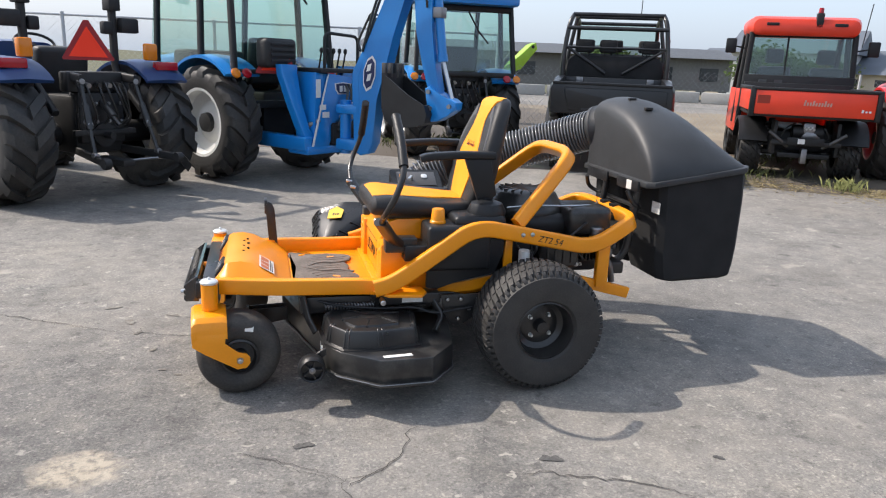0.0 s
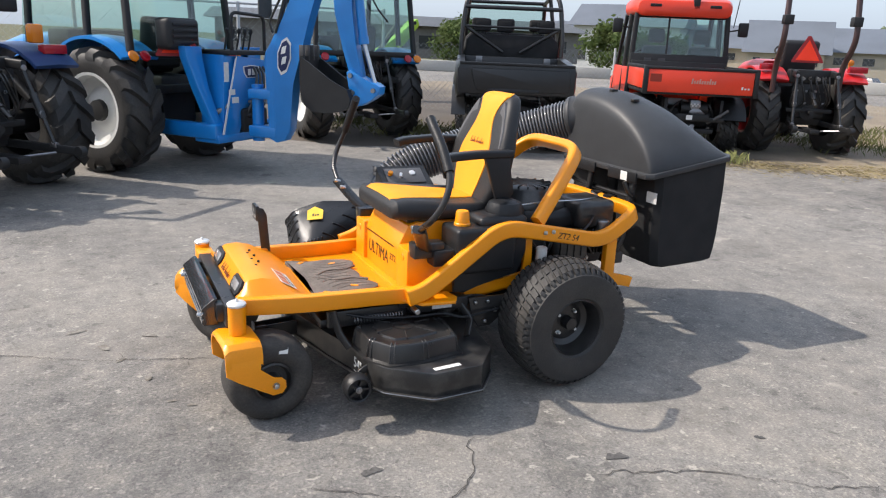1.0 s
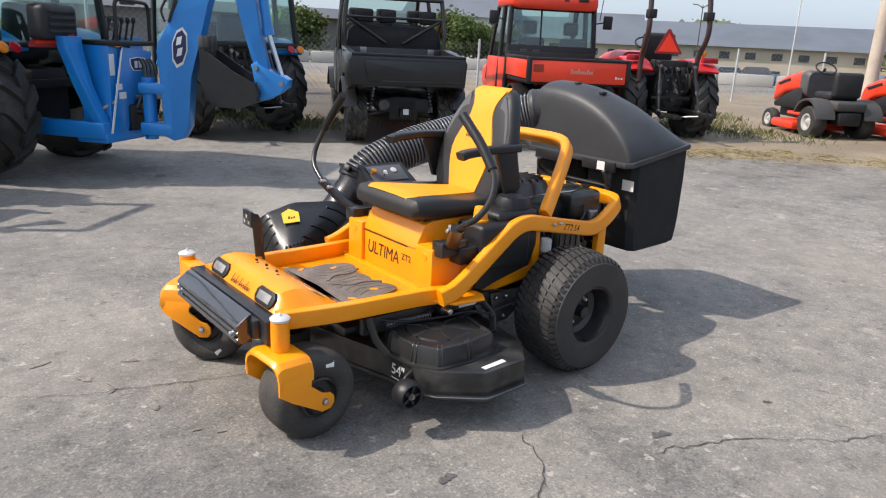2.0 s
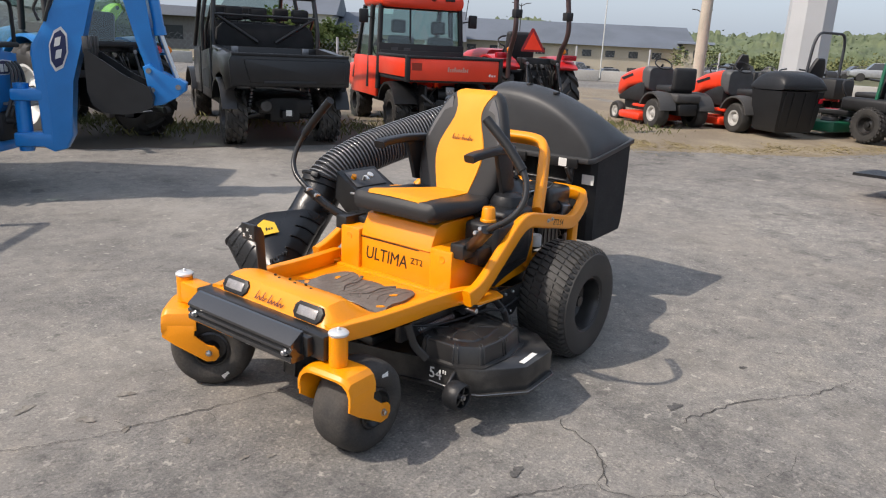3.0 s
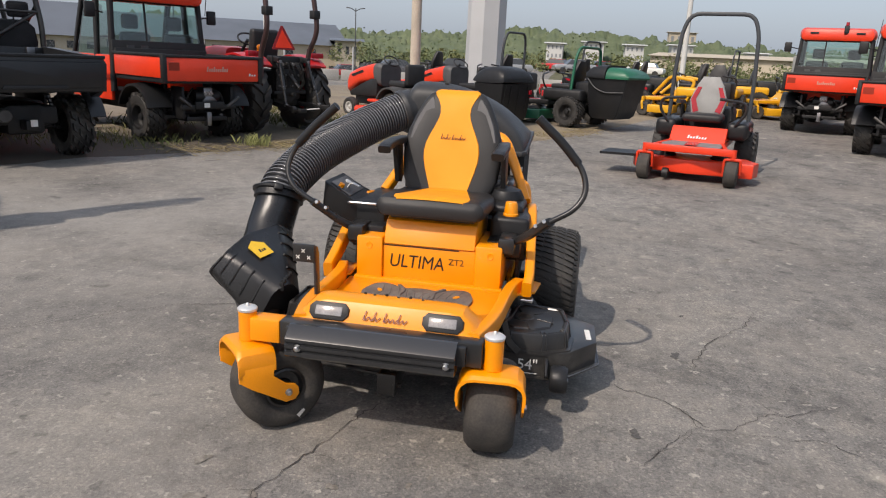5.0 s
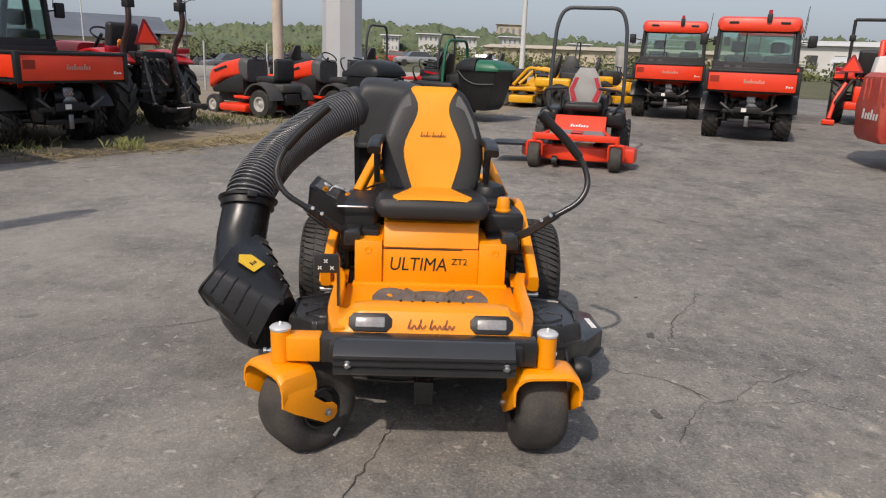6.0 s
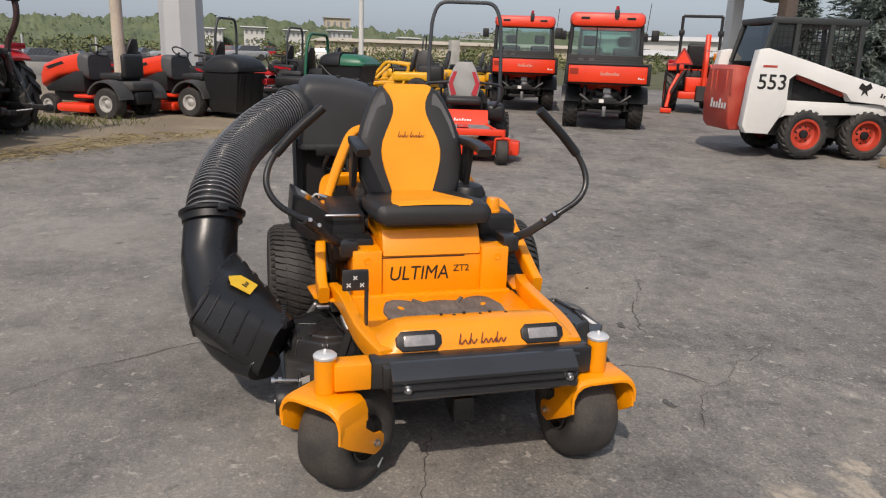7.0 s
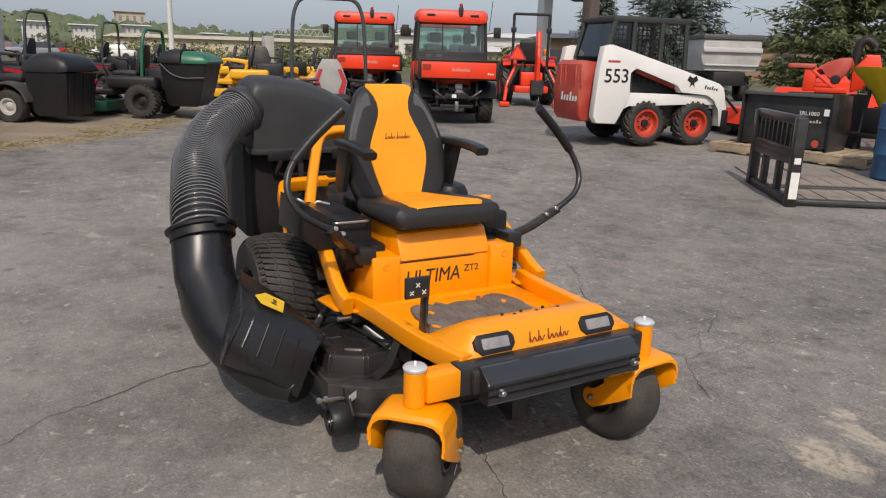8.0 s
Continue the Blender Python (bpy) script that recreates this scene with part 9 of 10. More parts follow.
box(b, -0.3, 0.3, -3.2, 3.2, 4.2, 6.5, 0.05, m=at(24.4, -20.2, 0) @ rot("Z", 38))
part("sign_panel", b, GRY, sg_)


def hall(m, w, d, h, rh, wall, roof, label, rows=2, nwin=16, pane=None, name="building"):
    """Long building: front on local -y, windows as set-back panes."""
    t = thing(name, m, label, "building")
    b = B()
    box(b, -w / 2, w / 2, 0, d, 0, h, 0)
    wl = part("wall", b, wall, t)
    b = B()
    prism(b, [(-0.8, h - 0.05), (d + 0.8, h - 0.05), (d * 0.5, h + rh)], -w / 2 - 0.8, w / 2 + 0.8, YZ, 0)
    part("roof", b, roof, t)
    for k in range(rows):
        for i in range(nwin):
            b = B()
            x = -w / 2 + (i + 0.5) * w / nwin
            z = h * (k + 0.5) / rows
            box(b, x - w / nwin * 0.2, x + w / nwin * 0.2, -0.08, 0.05, z - h / rows * 0.2, z + h / rows * 0.2)
            part("window", b, pane or WIND, wl)
    return t


hall(at(88, 70, -2.55) @ rot("Z", -55), 78, 16, 4.8, 3.4, BEIG, ROOF, "long beige two-storey building with slate roof", 2, 22)
hall(at(103.5, 35.2, -2.6) @ rot("Z", -70), 3.6, 10, 5.6, 0.4, BEIG, ROOF, "small beige block beside the long building", 2, 3)
hall(at(79.0, 64.4, -2.6) @ rot("Z", -51), 9.0, 12, 4.4, 4.2, BEIG, ROOF, "taller beige block with a broad slate roof", 2, 4)
hall(at(72, 88, -2.6) @ rot("Z", -52), 16, 12, 7.4, 3.4, PALE, ROOF, "building with steep slate roof", 1, 5)
hall(at(22, 54, 0) @ rot("Z", -15), 30, 12, 2.6, 0.9, mat("grey_shed", (0.22, 0.21, 0.2), 0.8), GRY, "low grey shed behind the fence", 1, 8)
hall(at(140, -48, 0) @ rot("Z", 252), 75, 20, 3.6, 0.8, BEIG, BEIG, "long low tan warehouse", 1, 0)
hall(at(118, -76, 0) @ rot("Z", 240), 34, 14, 5.5, 1.0, PALE, PALE, "pale warehouse with ribbed upper wall", 1, 8)
hall(at(80, -80, 0) @ rot("Z", 230), 22, 12, 3.6, 2.6, mat("tan_siding", (0.42, 0.36, 0.29), 0.8), ROOF, "tan house with pitched roof", 2, 6)
hall(at(98, -66, 0) @ rot("Z", 235), 16, 12, 2.6, 0.9, mat("tan_siding", (0.42, 0.36, 0.29), 0.8), PALE, "tan house with pitched roof", 2, 5)
hall(at(40, -48, 0) @ rot("Z", 215), 30, 12, 3.4, 0.6, mat("brick_wall", (0.32, 0.21, 0.14), 0.85, scale=2), GRY, "low brown brick building behind the pines", 1, 8)
for i, (x, y, w, h) in enumerate(((186, -1, 5, 6.6), (187, -11, 4.5, 6.3), (185, 8.5, 4, 5.9), (184, -22, 5, 6.6), (181, -39, 4, 5.4), (330, -38, 11, 16.0))):
    hall(at(x, y, 0) @ rot("Z", 270), w, 8, h, 0.3, PALE if i < 5 else BEIG, PALE if i < 5 else BEIG, "white apartment block on the wooded hill" if i < 5 else "tan tower block on the horizon", 3, 4, FARW)

# barrier and fences
b = B()
for i in range(24):
    a = radians(-12 + 4.2 * i)
    box(b, -0.95, 0.95, -0.12, 0.12, 0, 0.42, 0.03, m=at(-1 + 27 * math.cos(a), 27 * math.sin(a), 0.27) @ rot("Z", math.degrees(a) + 90))
tagged(part("road_barrier", b, CONC), "low pale concrete barrier along the road", "barrier", kind="stuff")


def fence(x0, y0, x1, y1, h=1.9, n=8, rail=True, r=0.035, gauge=0.0035):
    t = thing("chain_link_fence", at(0, 0, 0), "grey chain-link fence with steel posts", "fence")
    wire = B()
    L = math.dist((x0, y0), (x1, y1))
    for i in range(n + 1):
        f = i / n
        x, y = x0 + (x1 - x0) * f, y0 + (y1 - y0) * f
        b = B()
        cyl(b, (x, y, gz(x, y) - 0.1), (x, y, gz(x, y) + h + 0.05), r, 10)
        part("post", b, ZINC, t)
    dx, dy = (x1 - x0) / L, (y1 - y0) / L
    k, step = int(L / 0.11), 0.11
    z = gz((x0 + x1) / 2, (y0 + y1) / 2)
    for i in range(-int(h / step), k):
        for s in (1, -1):
            p0, p1 = i * step, i * step + h
            if s < 0:
                p0, p1 = p1, p0
            c0, c1 = min(max(p0, 0), L), min(max(p1, 0), L)
            if abs(c1 - c0) < 0.02:
                continue
            z0 = z + h * (c0 - p0) / (p1 - p0)
            z1 = z + h * (c1 - p0) / (p1 - p0)
            a, c = Vector((x0 + dx * c0, y0 + dy * c0, z0)), Vector((x0 + dx * c1, y0 + dy * c1, z1))
            u = Vector((0, 0, gauge))
            wire.faces.new([wire.verts.new(q) for q in (a - u, c - u, c + u, a + u)])
    tagged(part("wire_mesh", wire, ZINC, t, sharp=1), kind="stuff")
    if rail:
        b = B()
        cyl(b, (x0, y0, z + h), (x1, y1, z + h), 0.02, 8)
        part("top_rail", b, ZINC, t)


fence(-12, 12.0, 3.2, 9.9, 1.75, 6, True, 0.03, 0.0022)
fence(3.2, 9.9, 12.5, 8.2, 1.2, 4, False, 0.024, 0.002)
fence(12.5, 8.2, 17.5, 4.4, 1.2, 3, False, 0.024, 0.002)


def car(m, paint, label="parked car"):
    t = thing("car", m, label, "car", "parked cars")
    b = B()
    rings = [[Vector((x, a, z0 + (z1 - z0) * 0.5 + c)) for a, c in sect(1.7, z1 - z0, 0.12, 3)] for x, z0, z1 in ((-2.15, 0.45, 0.8), (-2.0, 0.3, 0.95), (0, 0.28, 0.95), (1.6, 0.3, 0.9), (2.1, 0.4, 0.75))]
    loft(b, rings)
    part("body", b, paint, t)
    b = B()
    loft(b, [[Vector((x * k + o, a * k2, z)) for x, a in ((-1.5, -0.8), (0.9, -0.8), (0.9, 0.8), (-1.5, 0.8))] for z, k, k2, o in ((0.93, 1, 1, 0), (1.38, 0.68, 0.8, -0.15), (1.42, 0.6, 0.74, -0.15))])
    part("cabin", b, WIND, t)
    b = B()
    box(b, -1.1, 0.35, -0.62, 0.62, 1.40, 1.45, 0.02)
    part("car_roof", b, paint, t)
    for x in (-1.35, 1.3):
        for y in (-0.8, 0.8):
            b = B()
            lathe(b, [(0.1, -0.1), (0.32, -0.1), (0.33, 0), (0.32, 0.1), (0.1, 0.1)], 16, at(x, y, 0.33) @ Y_AX)
            part("wheel", b, RUB, t)


rn = random.Random(21)
cols = [WPT, mat("silver_car", (0.45, 0.46, 0.47), 0.3, 0.4), mat("dark_car", (0.03, 0.03, 0.035), 0.3), RED, mat("blue_car", (0.05, 0.09, 0.2), 0.3), WPT, mat("grey_car", (0.15, 0.15, 0.16), 0.3)]
cnames = ["white", "silver", "black", "red", "dark blue", "white", "grey"]
for i in range(18):
    a = radians(-4 + 40 * i / 17 + rn.uniform(-0.8, 0.8))
    r = rn.uniform(58, 88)
    k = rn.randrange(7)
    car(at(-1 + r * math.cos(a), r * math.sin(a), gz(-1 + r * math.cos(a), r * math.sin(a)) + 0.02) @ rot("Z", math.degrees(a) + 90 + rn.uniform(-25, 25)), cols[k], cnames[k] + " car parked beyond the lot")

# ---- more machines and attachments at the edge of the lot ----
gm = ztr(place(11.63, 0.56, 60), GRN, "green zero-turn mower with roll hoop and black hopper", grey=False, body=DRK, hoop_z=1.47)
for o in list(gm.children):
    if o.name.startswith("roll_hoop"):
        o.data.materials.clear()
        o.data.materials.append(GRN)
b = B()
loft(b, [[Vector((x, a * w, z)) for x, a in ((x0, -0.39), (x0 + 0.04, -0.42), (x1 - 0.04, -0.42), (x1, -0.39), (x1, 0.39), (x1 - 0.04, 0.42), (x0 + 0.04, 0.42), (x0, 0.39))] for z, x0, x1, w in ((0.20, -2.20, -1.74, 0.86), (0.26, -2.26, -1.70, 0.9), (0.6, -2.36, -1.66, 0.96), (0.95, -2.44, -1.62, 1.0))])
hp = part("hopper", b, PLA, gm, "black grass hopper")
b = B()
loft(b, [[Vector((x, a * w, z)) for x, a in ((x0, -0.42), (x0 + 0.06, -0.45), (-2.02, -0.45), (-2.02, 0.45), (x0 + 0.06, 0.45), (x0, 0.42))] for z, x0, w in ((0.93, -2.47, 1.0), (0.965, -2.48, 1.01), (1.03, -2.44, 0.97), (1.09, -2.34, 0.88), (1.125, -2.2, 0.74), (1.135, -2.1, 0.6))])
part("hopper_lid", b, GRN, hp, "green hopper lid")
b = B()
loft(b, [[Vector((x, a * w, z)) for x, a in ((-2.0, -0.45), (x1 - 0.06, -0.45), (x1, -0.42), (x1, 0.42), (x1 - 0.06, 0.45), (-2.0, 0.45))] for z, x1, w in ((0.93, -1.60, 1.0), (0.965, -1.59, 1.01), (1.05, -1.62, 0.97), (1.12, -1.70, 0.88), (1.16, -1.82, 0.74), (1.17, -1.9, 0.6))])
part("hopper_cowl", b, PLA, hp, "black moulded hopper cowl")
b = B()
tube(b, [(-1.64, 0.43, 0.93), (-1.80, 0.44, 0.76), (-2.02, 0.44, 0.68), (-2.40, 0.44, 0.70)], 0.012, 8, 0.1)
part("hopper_strap", b, GRY, hp)
ym = ztr(place(14.6, -2.1, 70), YMO, "yellow zero-turn mower parked in a row", "yellow mowers", hoop=False, grey=False)
for i, (x, y, a) in enumerate(((15.6, -4.6, 95), (17.5, -2.4, 80), (18.2, -3.9, 85), (19.6, -5.4, 80), (21.2, -7.3, 75), (14.0, -3.3, 160), (17.0, -5.6, 100))):
    copy_thing(ym, place(x, y, a))
for i, (x, y, a, mt) in enumerate(((19.5, 0.5, 60, RED), (20.5, -1.0, 60, DRK), (22.5, -4.0, 70, RED), (16.5, -0.9, 70, DRK), (14.46, 2.33, 64, RED), (16.4, 4.4, 64, ORG))):
    ztr(place(x, y, a), mt, "red mower parked in the back row" if mt is not DRK else "black mower parked in the back row", "back-row mowers", hoop=i % 2 == 0, hoop_z=1.72)
b = B()
bar(b, [(-1.0, 0.5, 0.4), (-1.15, 0.5, 0.85), (-0.6, 0.5, 0.92), (-0.2, 0.3, 0.5)], 0.07, 0.07, 0.1)
bar(b, [(-1.0, -0.5, 0.4), (-1.15, -0.5, 0.85), (-0.6, -0.5, 0.92), (-0.2, -0.3, 0.5)], 0.07, 0.07, 0.1)
part("guard_frame", b, YMO, ym)

# loading forks standing on the asphalt
fk = thing("pallet_fork", place(1.37, -5.06, -35.6), "black steel pallet fork attachment with upright frame", "pallet fork")
for x in (0.0, 1.25):
    b = B()
    box(b, x - 0.05, x + 0.05, -0.05, 0.05, 0.0, 0.86, 0.008)
    part("upright", b, BLK, fk)
for z in (0.06, 0.45, 0.52, 0.83):
    b = B()
    box(b, 0.0, 1.25, -0.04, 0.04, z - 0.045, z + 0.045, 0.008)
    part("crossbar", b, BLK, fk)
for i in range(8):
    b = B()
    box(b, 0.12 + 0.135 * i, 0.155 + 0.135 * i, -0.03, 0.03, 0.5, 0.82, 0.004)
    part("guard_bar", b, BLK, fk)
TINE = mat("worn_steel", (0.40, 0.31, 0.26), 0.6, 0.0, var=0.4, scale=5, bump=0.2, fine=60, col2=(0.36, 0.31, 0.27))
for x in (0.42, 0.86):
    b = B()
    box(b, x - 0.045, x + 0.045, -0.03, 0.03, 0.09, 0.42, 0.006)
    part("inner_post", b, BLK, fk)
for x in (0.05, 0.93):
    b = B()
    box(b, x - 0.055, x + 0.055, -1.30, -0.03, 0.034, 0.070, 0.006)
    part("tine", b, TINE, fk, "worn rusty steel tine")
b = B()
box(b, -0.052, -0.048, -0.04, 0.04, 0.08, 0.34)
box(b, -0.052, -0.048, -0.03, 0.03, 0.42, 0.48)
part("label_plate", b, WHT, fk)
WOOD = mat("pallet_wood", (0.50, 0.39, 0.26), 0.9, var=0.3, scale=3, bump=0.4, fine=50, col2=(0.34, 0.265, 0.18))


BOARD = mat("trodden_board", (0.34, 0.285, 0.235), 0.9, var=0.3, scale=3, bump=0.4, fine=50, col2=(0.22, 0.19, 0.16))
for i in range(7):
    b = B()
    box(b, -1.1, 1.1, 0, 0.185, 0, 0.018, 0.003)
    o = part("plank", b, BOARD)
    q = fk.matrix_world @ Vector((1.25, -0.28 - 0.195 * i, 0))
    nz_ = Vector(((gz(q.x - 0.5, q.y) - gz(q.x + 0.5, q.y)), (gz(q.x, q.y - 0.5) - gz(q.x, q.y + 0.5)), 1)).normalized()
    lie = Vector((0, 0, 1)).rotation_difference(nz_).to_matrix().to_4x4()
    o.matrix_world = at(q.x, q.y, gz(q.x, q.y) + 0.004) @ lie @ rot("Z", -35.6 + 0.8 * (i % 3 - 1))
    tagged(o, "trodden grey-brown plank lying under the fork tines", "plank", "planks")


def pallet(m, label="weathered grey-brown wooden pallet on the asphalt"):
    t = thing("pallet", m, label, "pallet", "pallets")
    for i in range(7):
        b = B()
        box(b, -0.6, 0.6, -0.5 + 0.155 * i, -0.39 + 0.155 * i, 0.115, 0.137, 0.003)
        part("deck_board", b, WOOD, t)
    for x in (-0.56, 0.0, 0.56):
        b = B()
        box(b, x - 0.04, x + 0.04, -0.5, 0.53, 0.022, 0.113, 0.003)
        part("stringer", b, WOOD, t)
    for i in range(3):
        b = B()
        box(b, -0.6, 0.6, -0.5 + 0.465 * i, -0.40 + 0.465 * i, 0.0, 0.02, 0.002)
        part("bottom_board", b, WOOD, t)
    return t


pl_ = pallet(place(2.96, -8.36, -78))
copy_thing(pl_, place(4.05, -8.12, -76))
sp = thing("snow_pusher", place(3.42, -7.90, -76, gz(3.42, -7.90) + 0.139), "black steel box attachment with white lettering bars on pallets", "attachment")
b = B()
prism(b, [(0.0, 0.03), (0.55, 0.0), (0.72, 0.3), (0.62, 0.70), (0.03, 0.74)], -0.74, 0.45, XZ, bev=0.015)
bx = part("housing", b, BLK, sp)
for y in (-0.47, 0.76):
    b = B()
    prism(b, [(-0.05, 0.0), (0.6, -0.005), (0.75, 0.3), (0.64, 0.74), (-0.04, 0.78)], -y - 0.012, -y + 0.012, XZ, bev=0.003)
    part("side_plate", b, BLK, sp)
b = B()
box(b, -0.06, 0.02, -0.45, 0.74, 0.72, 0.765, 0.006)
part("top_rail", b, GRY, sp)
lettering("SRL1060", 0.075, at(-0.006, -0.17, 0.50) @ BACK, WHT, bx, "model_word")
mark(bx, at(-0.006, -0.17, 0.40) @ BACK, 0.36, 0.045, mat("dull_cream_print", (0.55, 0.50, 0.38), 0.6, bump=0), "print_row", 9)
b = B()
box(b, -0.008, 0.004, -0.43, -0.36, 0.48, 0.57)
part("white_decal", b, WHT, bx)
for y, mt, r in ((-0.30, BRED, 0.05), (-0.12, WHT, 0.02), (0.28, WHT, 0.02)):
    b = B()
    cyl(b, (0.005, y, 0.10), (-0.008, y, 0.10), r, 16)
    part("round_decal", b, mt, bx)


def snow_blower(m, paint, label, spout=False):
    t = thing("snow_blower", m, label, "snow blower", "snow blowers")
    b = B()
    prism(b, [(-0.35, 0.1), (0.25, 0.05), (0.3, 0.5), (0.1, 0.72), (-0.25, 0.72), (-0.4, 0.4)], -0.75, 0.75, XZ, bev=0.04)
    part("auger_housing", b, paint, t)
    b = B()
    lathe(b, [(0.28, -0.1), (0.36, 0.0), (0.36, 0.25), (0.2, 0.4), (0.08, 0.42)], 20, at(-0.2, 0.25, 0.6))
    part("fan_housing", b, paint, t)
    if spout:
        b = B()
        tube(b, [(-0.1, -0.2, 0.7), (-0.1, -0.2, 1.15), (-0.3, -0.25, 1.32)], 0.09, 12, 0.15)
        part("discharge_spout", b, DRK, t)
    b = B()
    bar(b, [(0.3, -0.3, 0.3), (0.9, -0.3, 0.45), (0.95, 0.3, 0.45), (0.3, 0.3, 0.3)], 0.08, 0.08, 0.06)
    box(b, 0.2, 0.9, -0.6, -0.5, 0.06, 0.2, 0.01)
    part("mount_frame", b, DRK, t)
    return t


PINK = mat("faded_red_paint", (0.62, 0.06, 0.05), 0.5, var=0.25, scale=3)
br = thing("snow_thrower", place(4.04, -9.57, -57, gz(4.04, -9.57) - 0.08), "red and orange snow thrower with black spout on a dark base", "snow thrower")
b = B()
prism(b, [(-0.3, 0.08), (0.55, 0.08), (0.62, 0.5), (0.5, 0.86), (-0.2, 0.92), (-0.34, 0.5)], -0.62, 0.50, XZ, bev=0.03)
part("auger_housing", b, DRK, br)
for y0, y1, z0, z1 in ((0.25, 0.42, 0.94, 1.30), (-0.20, 0.25, 0.92, 1.0), (0.02, 0.25, 1.0, 1.06)):
    b = B()
    box(b, -0.22, 0.1, y0, y1, z0, z1, 0.012)
    part("frame_plate", b, ORG, br)
b = B()
bar(b, [(-0.2, 0.32, 1.26), (-0.2, 0.0, 1.0)], 0.05, 0.05, 0)
part("brace", b, ORG, br)
b = B()
box(b, -0.25, 0.2, 0.27, 0.66, 1.28, 1.35, 0.015)
part("hitch_plate", b, PINK, br)
b = B()
prism(b, [(0.28, 1.24), (0.22, 1.32), (0.08, 1.40), (-0.08, 1.45), (-0.2, 1.45), (-0.25, 1.34), (-0.16, 1.22), (-0.06, 1.06), (0.02, 1.06), (0.08, 1.22)], -0.18, 0.3, YZ, bev=0.05)
part("fan_hood", b, PINK, br)
b = B()
cyl(b, (-0.2, -0.02, 1.12), (-0.24, -0.02, 1.12), 0.07, 18, None, 0.01)
part("gear_cover", b, DRK, br)
b = B()
prism(b, [(-0.22, 1.30), (-0.34, 1.36), (-0.37, 1.50), (-0.56, 1.50), (-0.62, 1.28), (-0.48, 1.22), (-0.42, 1.0), (-0.24, 0.94)], -0.2, 0.2, YZ, bev=0.03)
part("chute", b, ORG, br)
b = B()
tube(b, [(0.1, -0.26, 1.3), (0.1, -0.26, 1.66), (0.1, -0.38, 1.74), (0.1, -0.50, 1.62)], 0.065, 12, 0.1)
part("discharge_spout", b, DRK, br)
b = B()
for y in (-0.78, -0.95):
    bar(b, [(-0.1, y, 0.085), (-0.1, y, 0.78), (0.35, y, 0.86)], 0.06, 0.06, 0.05)
bar(b, [(-0.1, -0.6, 0.70), (-0.1, -1.25, 0.66)], 0.07, 0.09, 0)
bar(b, [(-0.1, -0.6, 0.42), (-0.1, -1.25, 0.42)], 0.05, 0.05, 0)
part("mount_frame", b, DRK, br)
snow_blower(place(4.2, -11.6, 100), ORG, "orange implement beside the pallets")
snow_blower(place(6.4, -12.6, 100), ORG, "orange snow blower behind the loader")
b = B()
lathe(b, [(0.16, 0.72), (0.30, 0.96), (0.56, 1.22), (0.58, 1.26), (0.56, 1.26), (0.15, 0.76)], 28, Matrix())
hs = thing("spreader", place(2.85, -9.15, 0), "yellow cone spreader on a black frame", "spreader")
part("hopper", b, mat("bright_yellow_plastic", (0.80, 0.58, 0.02), 0.45), hs)
b = B()
for a in range(4):
    c, s = math.cos(radians(90 * a + 45)), math.sin(radians(90 * a + 45))
    cyl(b, (0.4 * c, 0.4 * s, 0), (0.3 * c, 0.3 * s, 0.95), 0.025)
box(b, -0.35, 0.35, -0.35, 0.35, 0.3, 0.36, 0.01)
box(b, -0.25, 0.28, -0.26, 0.26, 0.36, 0.70, 0.03)
part("frame", b, DRK, hs)
bl = thing("steel_drum", place(1.78, -7.62, 0), "blue steel drum at the edge of the pallets", "drum")
b = B()
lathe(b, [(0.27, 0.0), (0.29, 0.02), (0.285, 0.28), (0.295, 0.3), (0.285, 0.32), (0.285, 0.58), (0.295, 0.6), (0.285, 0.62), (0.29, 0.88), (0.27, 0.9)], 28)
part("drum_body", b, mat("drum_blue", (0.03, 0.13, 0.28), 0.5, var=0.3), bl)

# hopper truck body and dark implements behind the loader
hb = thing("dump_trailer", place(13.47, -18.08, -30) @ Matrix.Scale(0.98, 4), "pale grey hopper body on a dark wheeled chassis", "trailer")
b = B()
prism(b, [(-0.8, 0.95), (0.8, 0.95), (0.95, 1.35), (0.9, 1.9), (-0.9, 1.9), (-0.95, 1.35)], -0.9, 0.9, YZ, bev=0.03)
part("hopper_body", b, mat("dull_white_paint", (0.48, 0.48, 0.46), 0.6, var=0.2, scale=2), hb)
b = B()
box(b, -1.0, -0.88, -0.92, 0.92, 1.52, 1.66, 0.02)
box(b, -1.0, -0.9, -0.85, 0.85, 1.1, 1.16, 0.02)
part("crossbeam", b, ZINC, hb)
b = B()
box(b, -0.95, 0.9, -0.95, 0.95, 1.9, 2.06, 0.03)
part("tarp_roll", b, GRY, hb)
b = B()
box(b, -0.9, 1.2, -0.5, 0.5, 0.5, 0.92, 0.03)
part("chassis", b, DRK, hb)
for y in (-0.7, 0.7):
    big_wheel(hb, -0.1, y, 0.42, 0.28, 0.22, DRK, -1 if y < 0 else 1, 16, 0.02)
ex = thing("excavator_arm", place(4.0, 11.4, 0), "lime green loader arm raised behind the fence", "loader arm")
b = B()
lime = mat("lime_paint", (0.36, 0.60, 0.04), 0.4)
prism(b, [(-1.0, 0.55), (-0.62, 0.86), (0.02, 1.28), (0.36, 1.62), (0.46, 1.66), (0.50, 1.54), (0.16, 1.14), (-0.50, 0.66), (-0.86, 0.42)], -0.13, 0.13, XZ, bev=0.012)
box(b, -1.1, -0.7, -0.4, 0.4, 0, 0.7, 0.05)
am_ = part("arm", b, lime, ex)
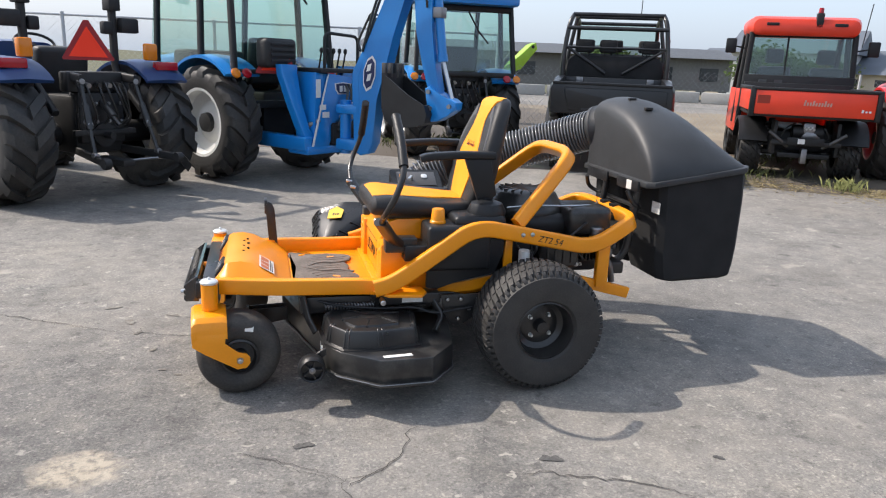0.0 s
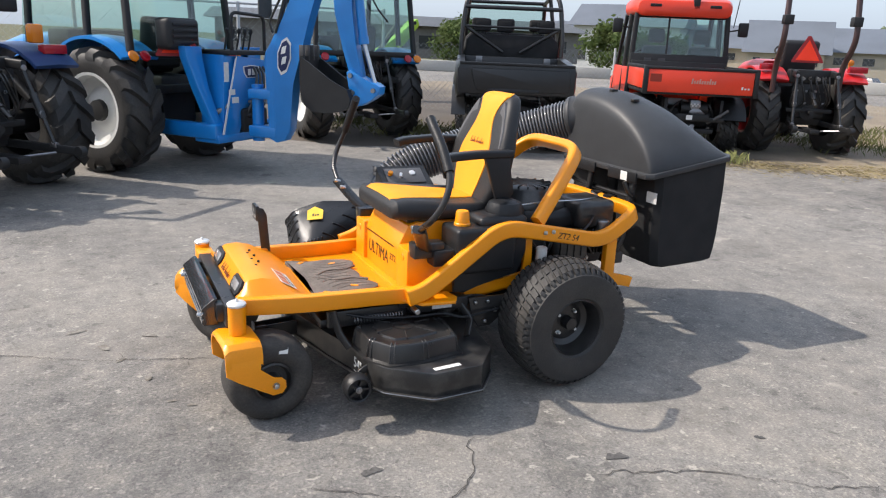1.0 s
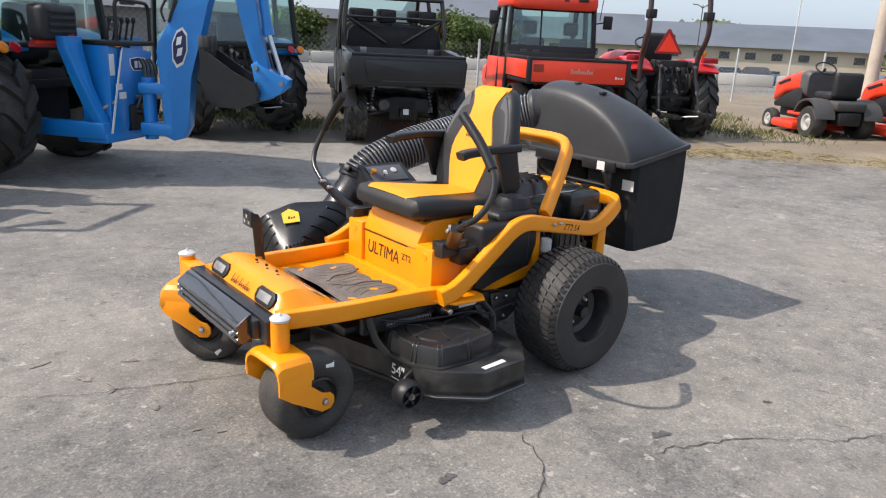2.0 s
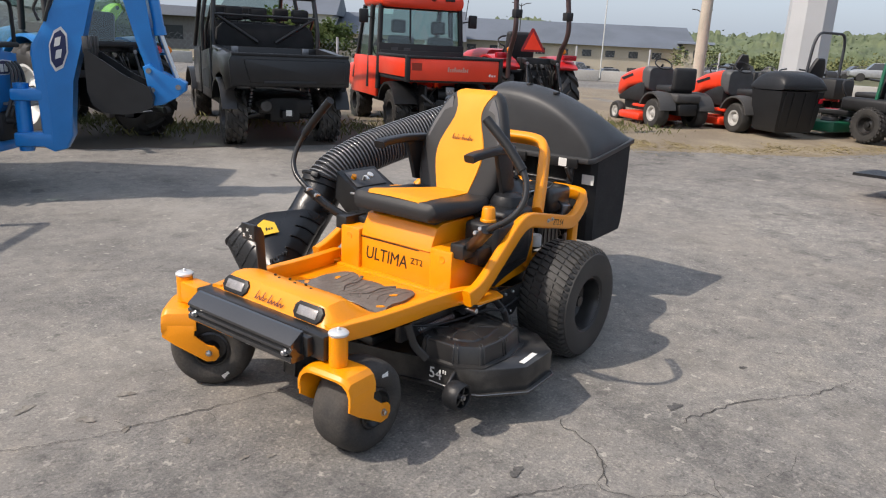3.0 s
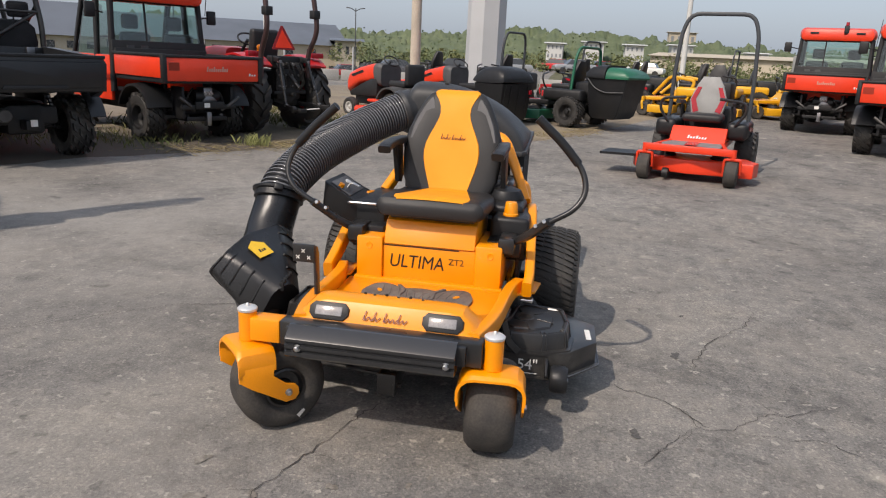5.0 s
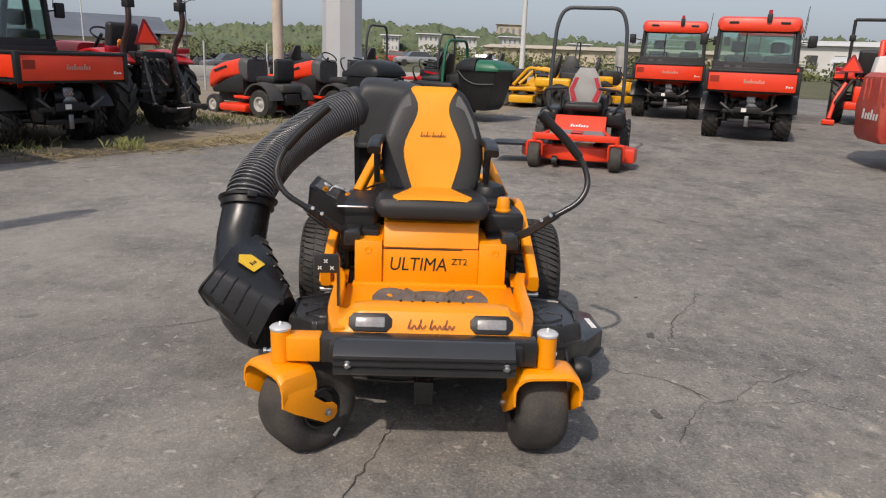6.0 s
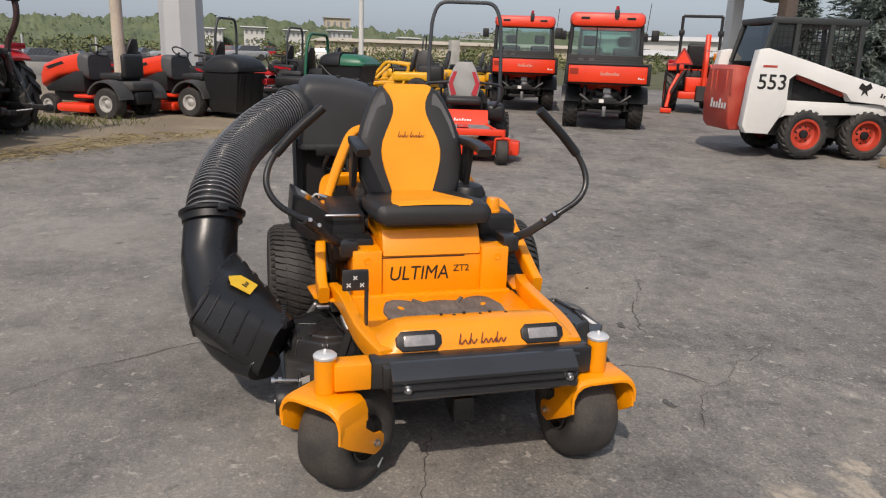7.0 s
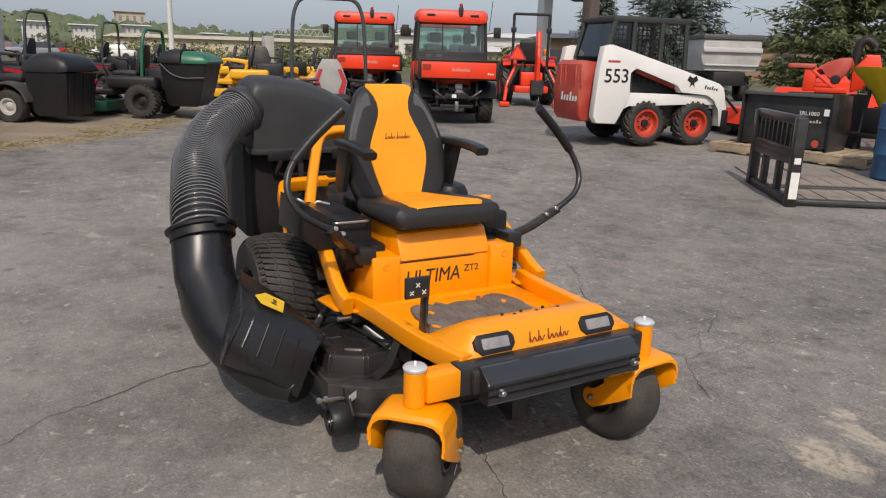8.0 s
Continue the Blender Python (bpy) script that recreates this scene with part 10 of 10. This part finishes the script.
for y in (-0.15, 0.15):
    b = B()
    prism(b, [(-0.06, 1.20), (0.36, 1.62), (0.46, 1.66), (0.50, 1.54), (0.16, 1.12), (0.04, 1.08)], -y - 0.012, -y + 0.012, XZ, bev=0.003)
    part("side_plate", b, lime, am_)
    b = B()
    cyl(b, (0.40, y - 0.02, 1.58), (0.40, y + 0.02, 1.58), 0.035, 14, None, 0.005)
    part("pin", b, DRK, am_)
b = B()
cyl(b, (-0.5, -0.1, 0.8), (0.0, -0.1, 1.5), 0.05)
part("ram", b, DRK, ex)

# small powered brush beside the loader
sw = thing("power_brush", place(5.6, -9.55, -100), "red power brush with a black bristle roller", "power brush")
b = B()
prism(b, [(-0.3, 0.22), (0.25, 0.22), (0.3, 0.42), (0.1, 0.50), (-0.25, 0.48)], -0.35, 0.35, XZ, bev=0.03)
part("hood", b, ORG, sw)
b = B()
cyl(b, (0.05, -0.5, 0.19), (0.05, 0.5, 0.19), 0.19, 20, None, 0.02)
part("brush_roller", b, DRK, sw)
b = B()
bar(b, [(-0.25, -0.15, 0.4), (-0.6, -0.15, 0.7)], 0.04, 0.04, 0)
part("push_bar", b, DRK, sw)

build_mower()
build_bagger()
for i, (w, pts) in enumerate((
        (0.014, [(-2.7, 0.75), (-2.14, 0.45), (-1.85, 0.29), (-1.5, 0.18), (-1.2, 0.1), (-0.9, 0.0)]),
        (0.013, [(-0.9, 2.1), (-0.36, 1.55), (-0.2, 1.4), (-0.15, 1.22), (0.0, 0.95), (0.05, 0.7)]),
        (0.007, [(-2.0, 2.6), (-1.0, 2.19), (-0.55, 1.83), (-0.3, 1.5)]),
        (0.013, [(0.73, -1.76), (0.45, -1.66), (0.31, -1.56), (0.16, -1.44), (-0.02, -1.37), (-0.18, -1.3), (-0.29, -1.3)]),
        (0.013, [(-0.76, -1.2), (-0.86, -1.23), (-0.87, -1.24), (-0.85, -1.36), (-0.74, -1.45), (-0.66, -1.54), (-0.66, -1.61), (-0.75, -1.67)]),
        (0.009, [(-0.87, -1.23), (-0.93, -1.17), (-1.05, -1.08), (-1.23, -0.98)]),
        (0.008, [(-0.54, -1.51), (-0.61, -1.56), (-0.66, -1.61), (-0.59, -1.71), (-0.51, -1.83), (-0.46, -1.94)]),
        (0.009, [(-0.15, -1.69), (-0.23, -1.72), (-0.33, -1.71), (-0.46, -1.63)]),
        (0.011, [(-0.86, -1.4), (-0.85, -1.48), (-0.87, -1.57), (-0.82, -1.67), (-0.85, -1.73), (-0.89, -1.77), (-0.94, -1.84)]),
        (0.020, [(-0.54, -0.91), (-0.59, -0.96), (-0.62, -1.06), (-0.71, -1.18), (-0.835, -1.247), (-0.85, -1.31)]),
        (0.006, [(-0.835, -1.247), (-0.92, -1.19), (-1.01, -1.15), (-1.12, -1.04), (-1.23, -0.97)]),
        (0.006, [(-0.61, -1.04), (-0.54, -1.11), (-0.49, -1.16)]))):
    crack(pts, w, i)
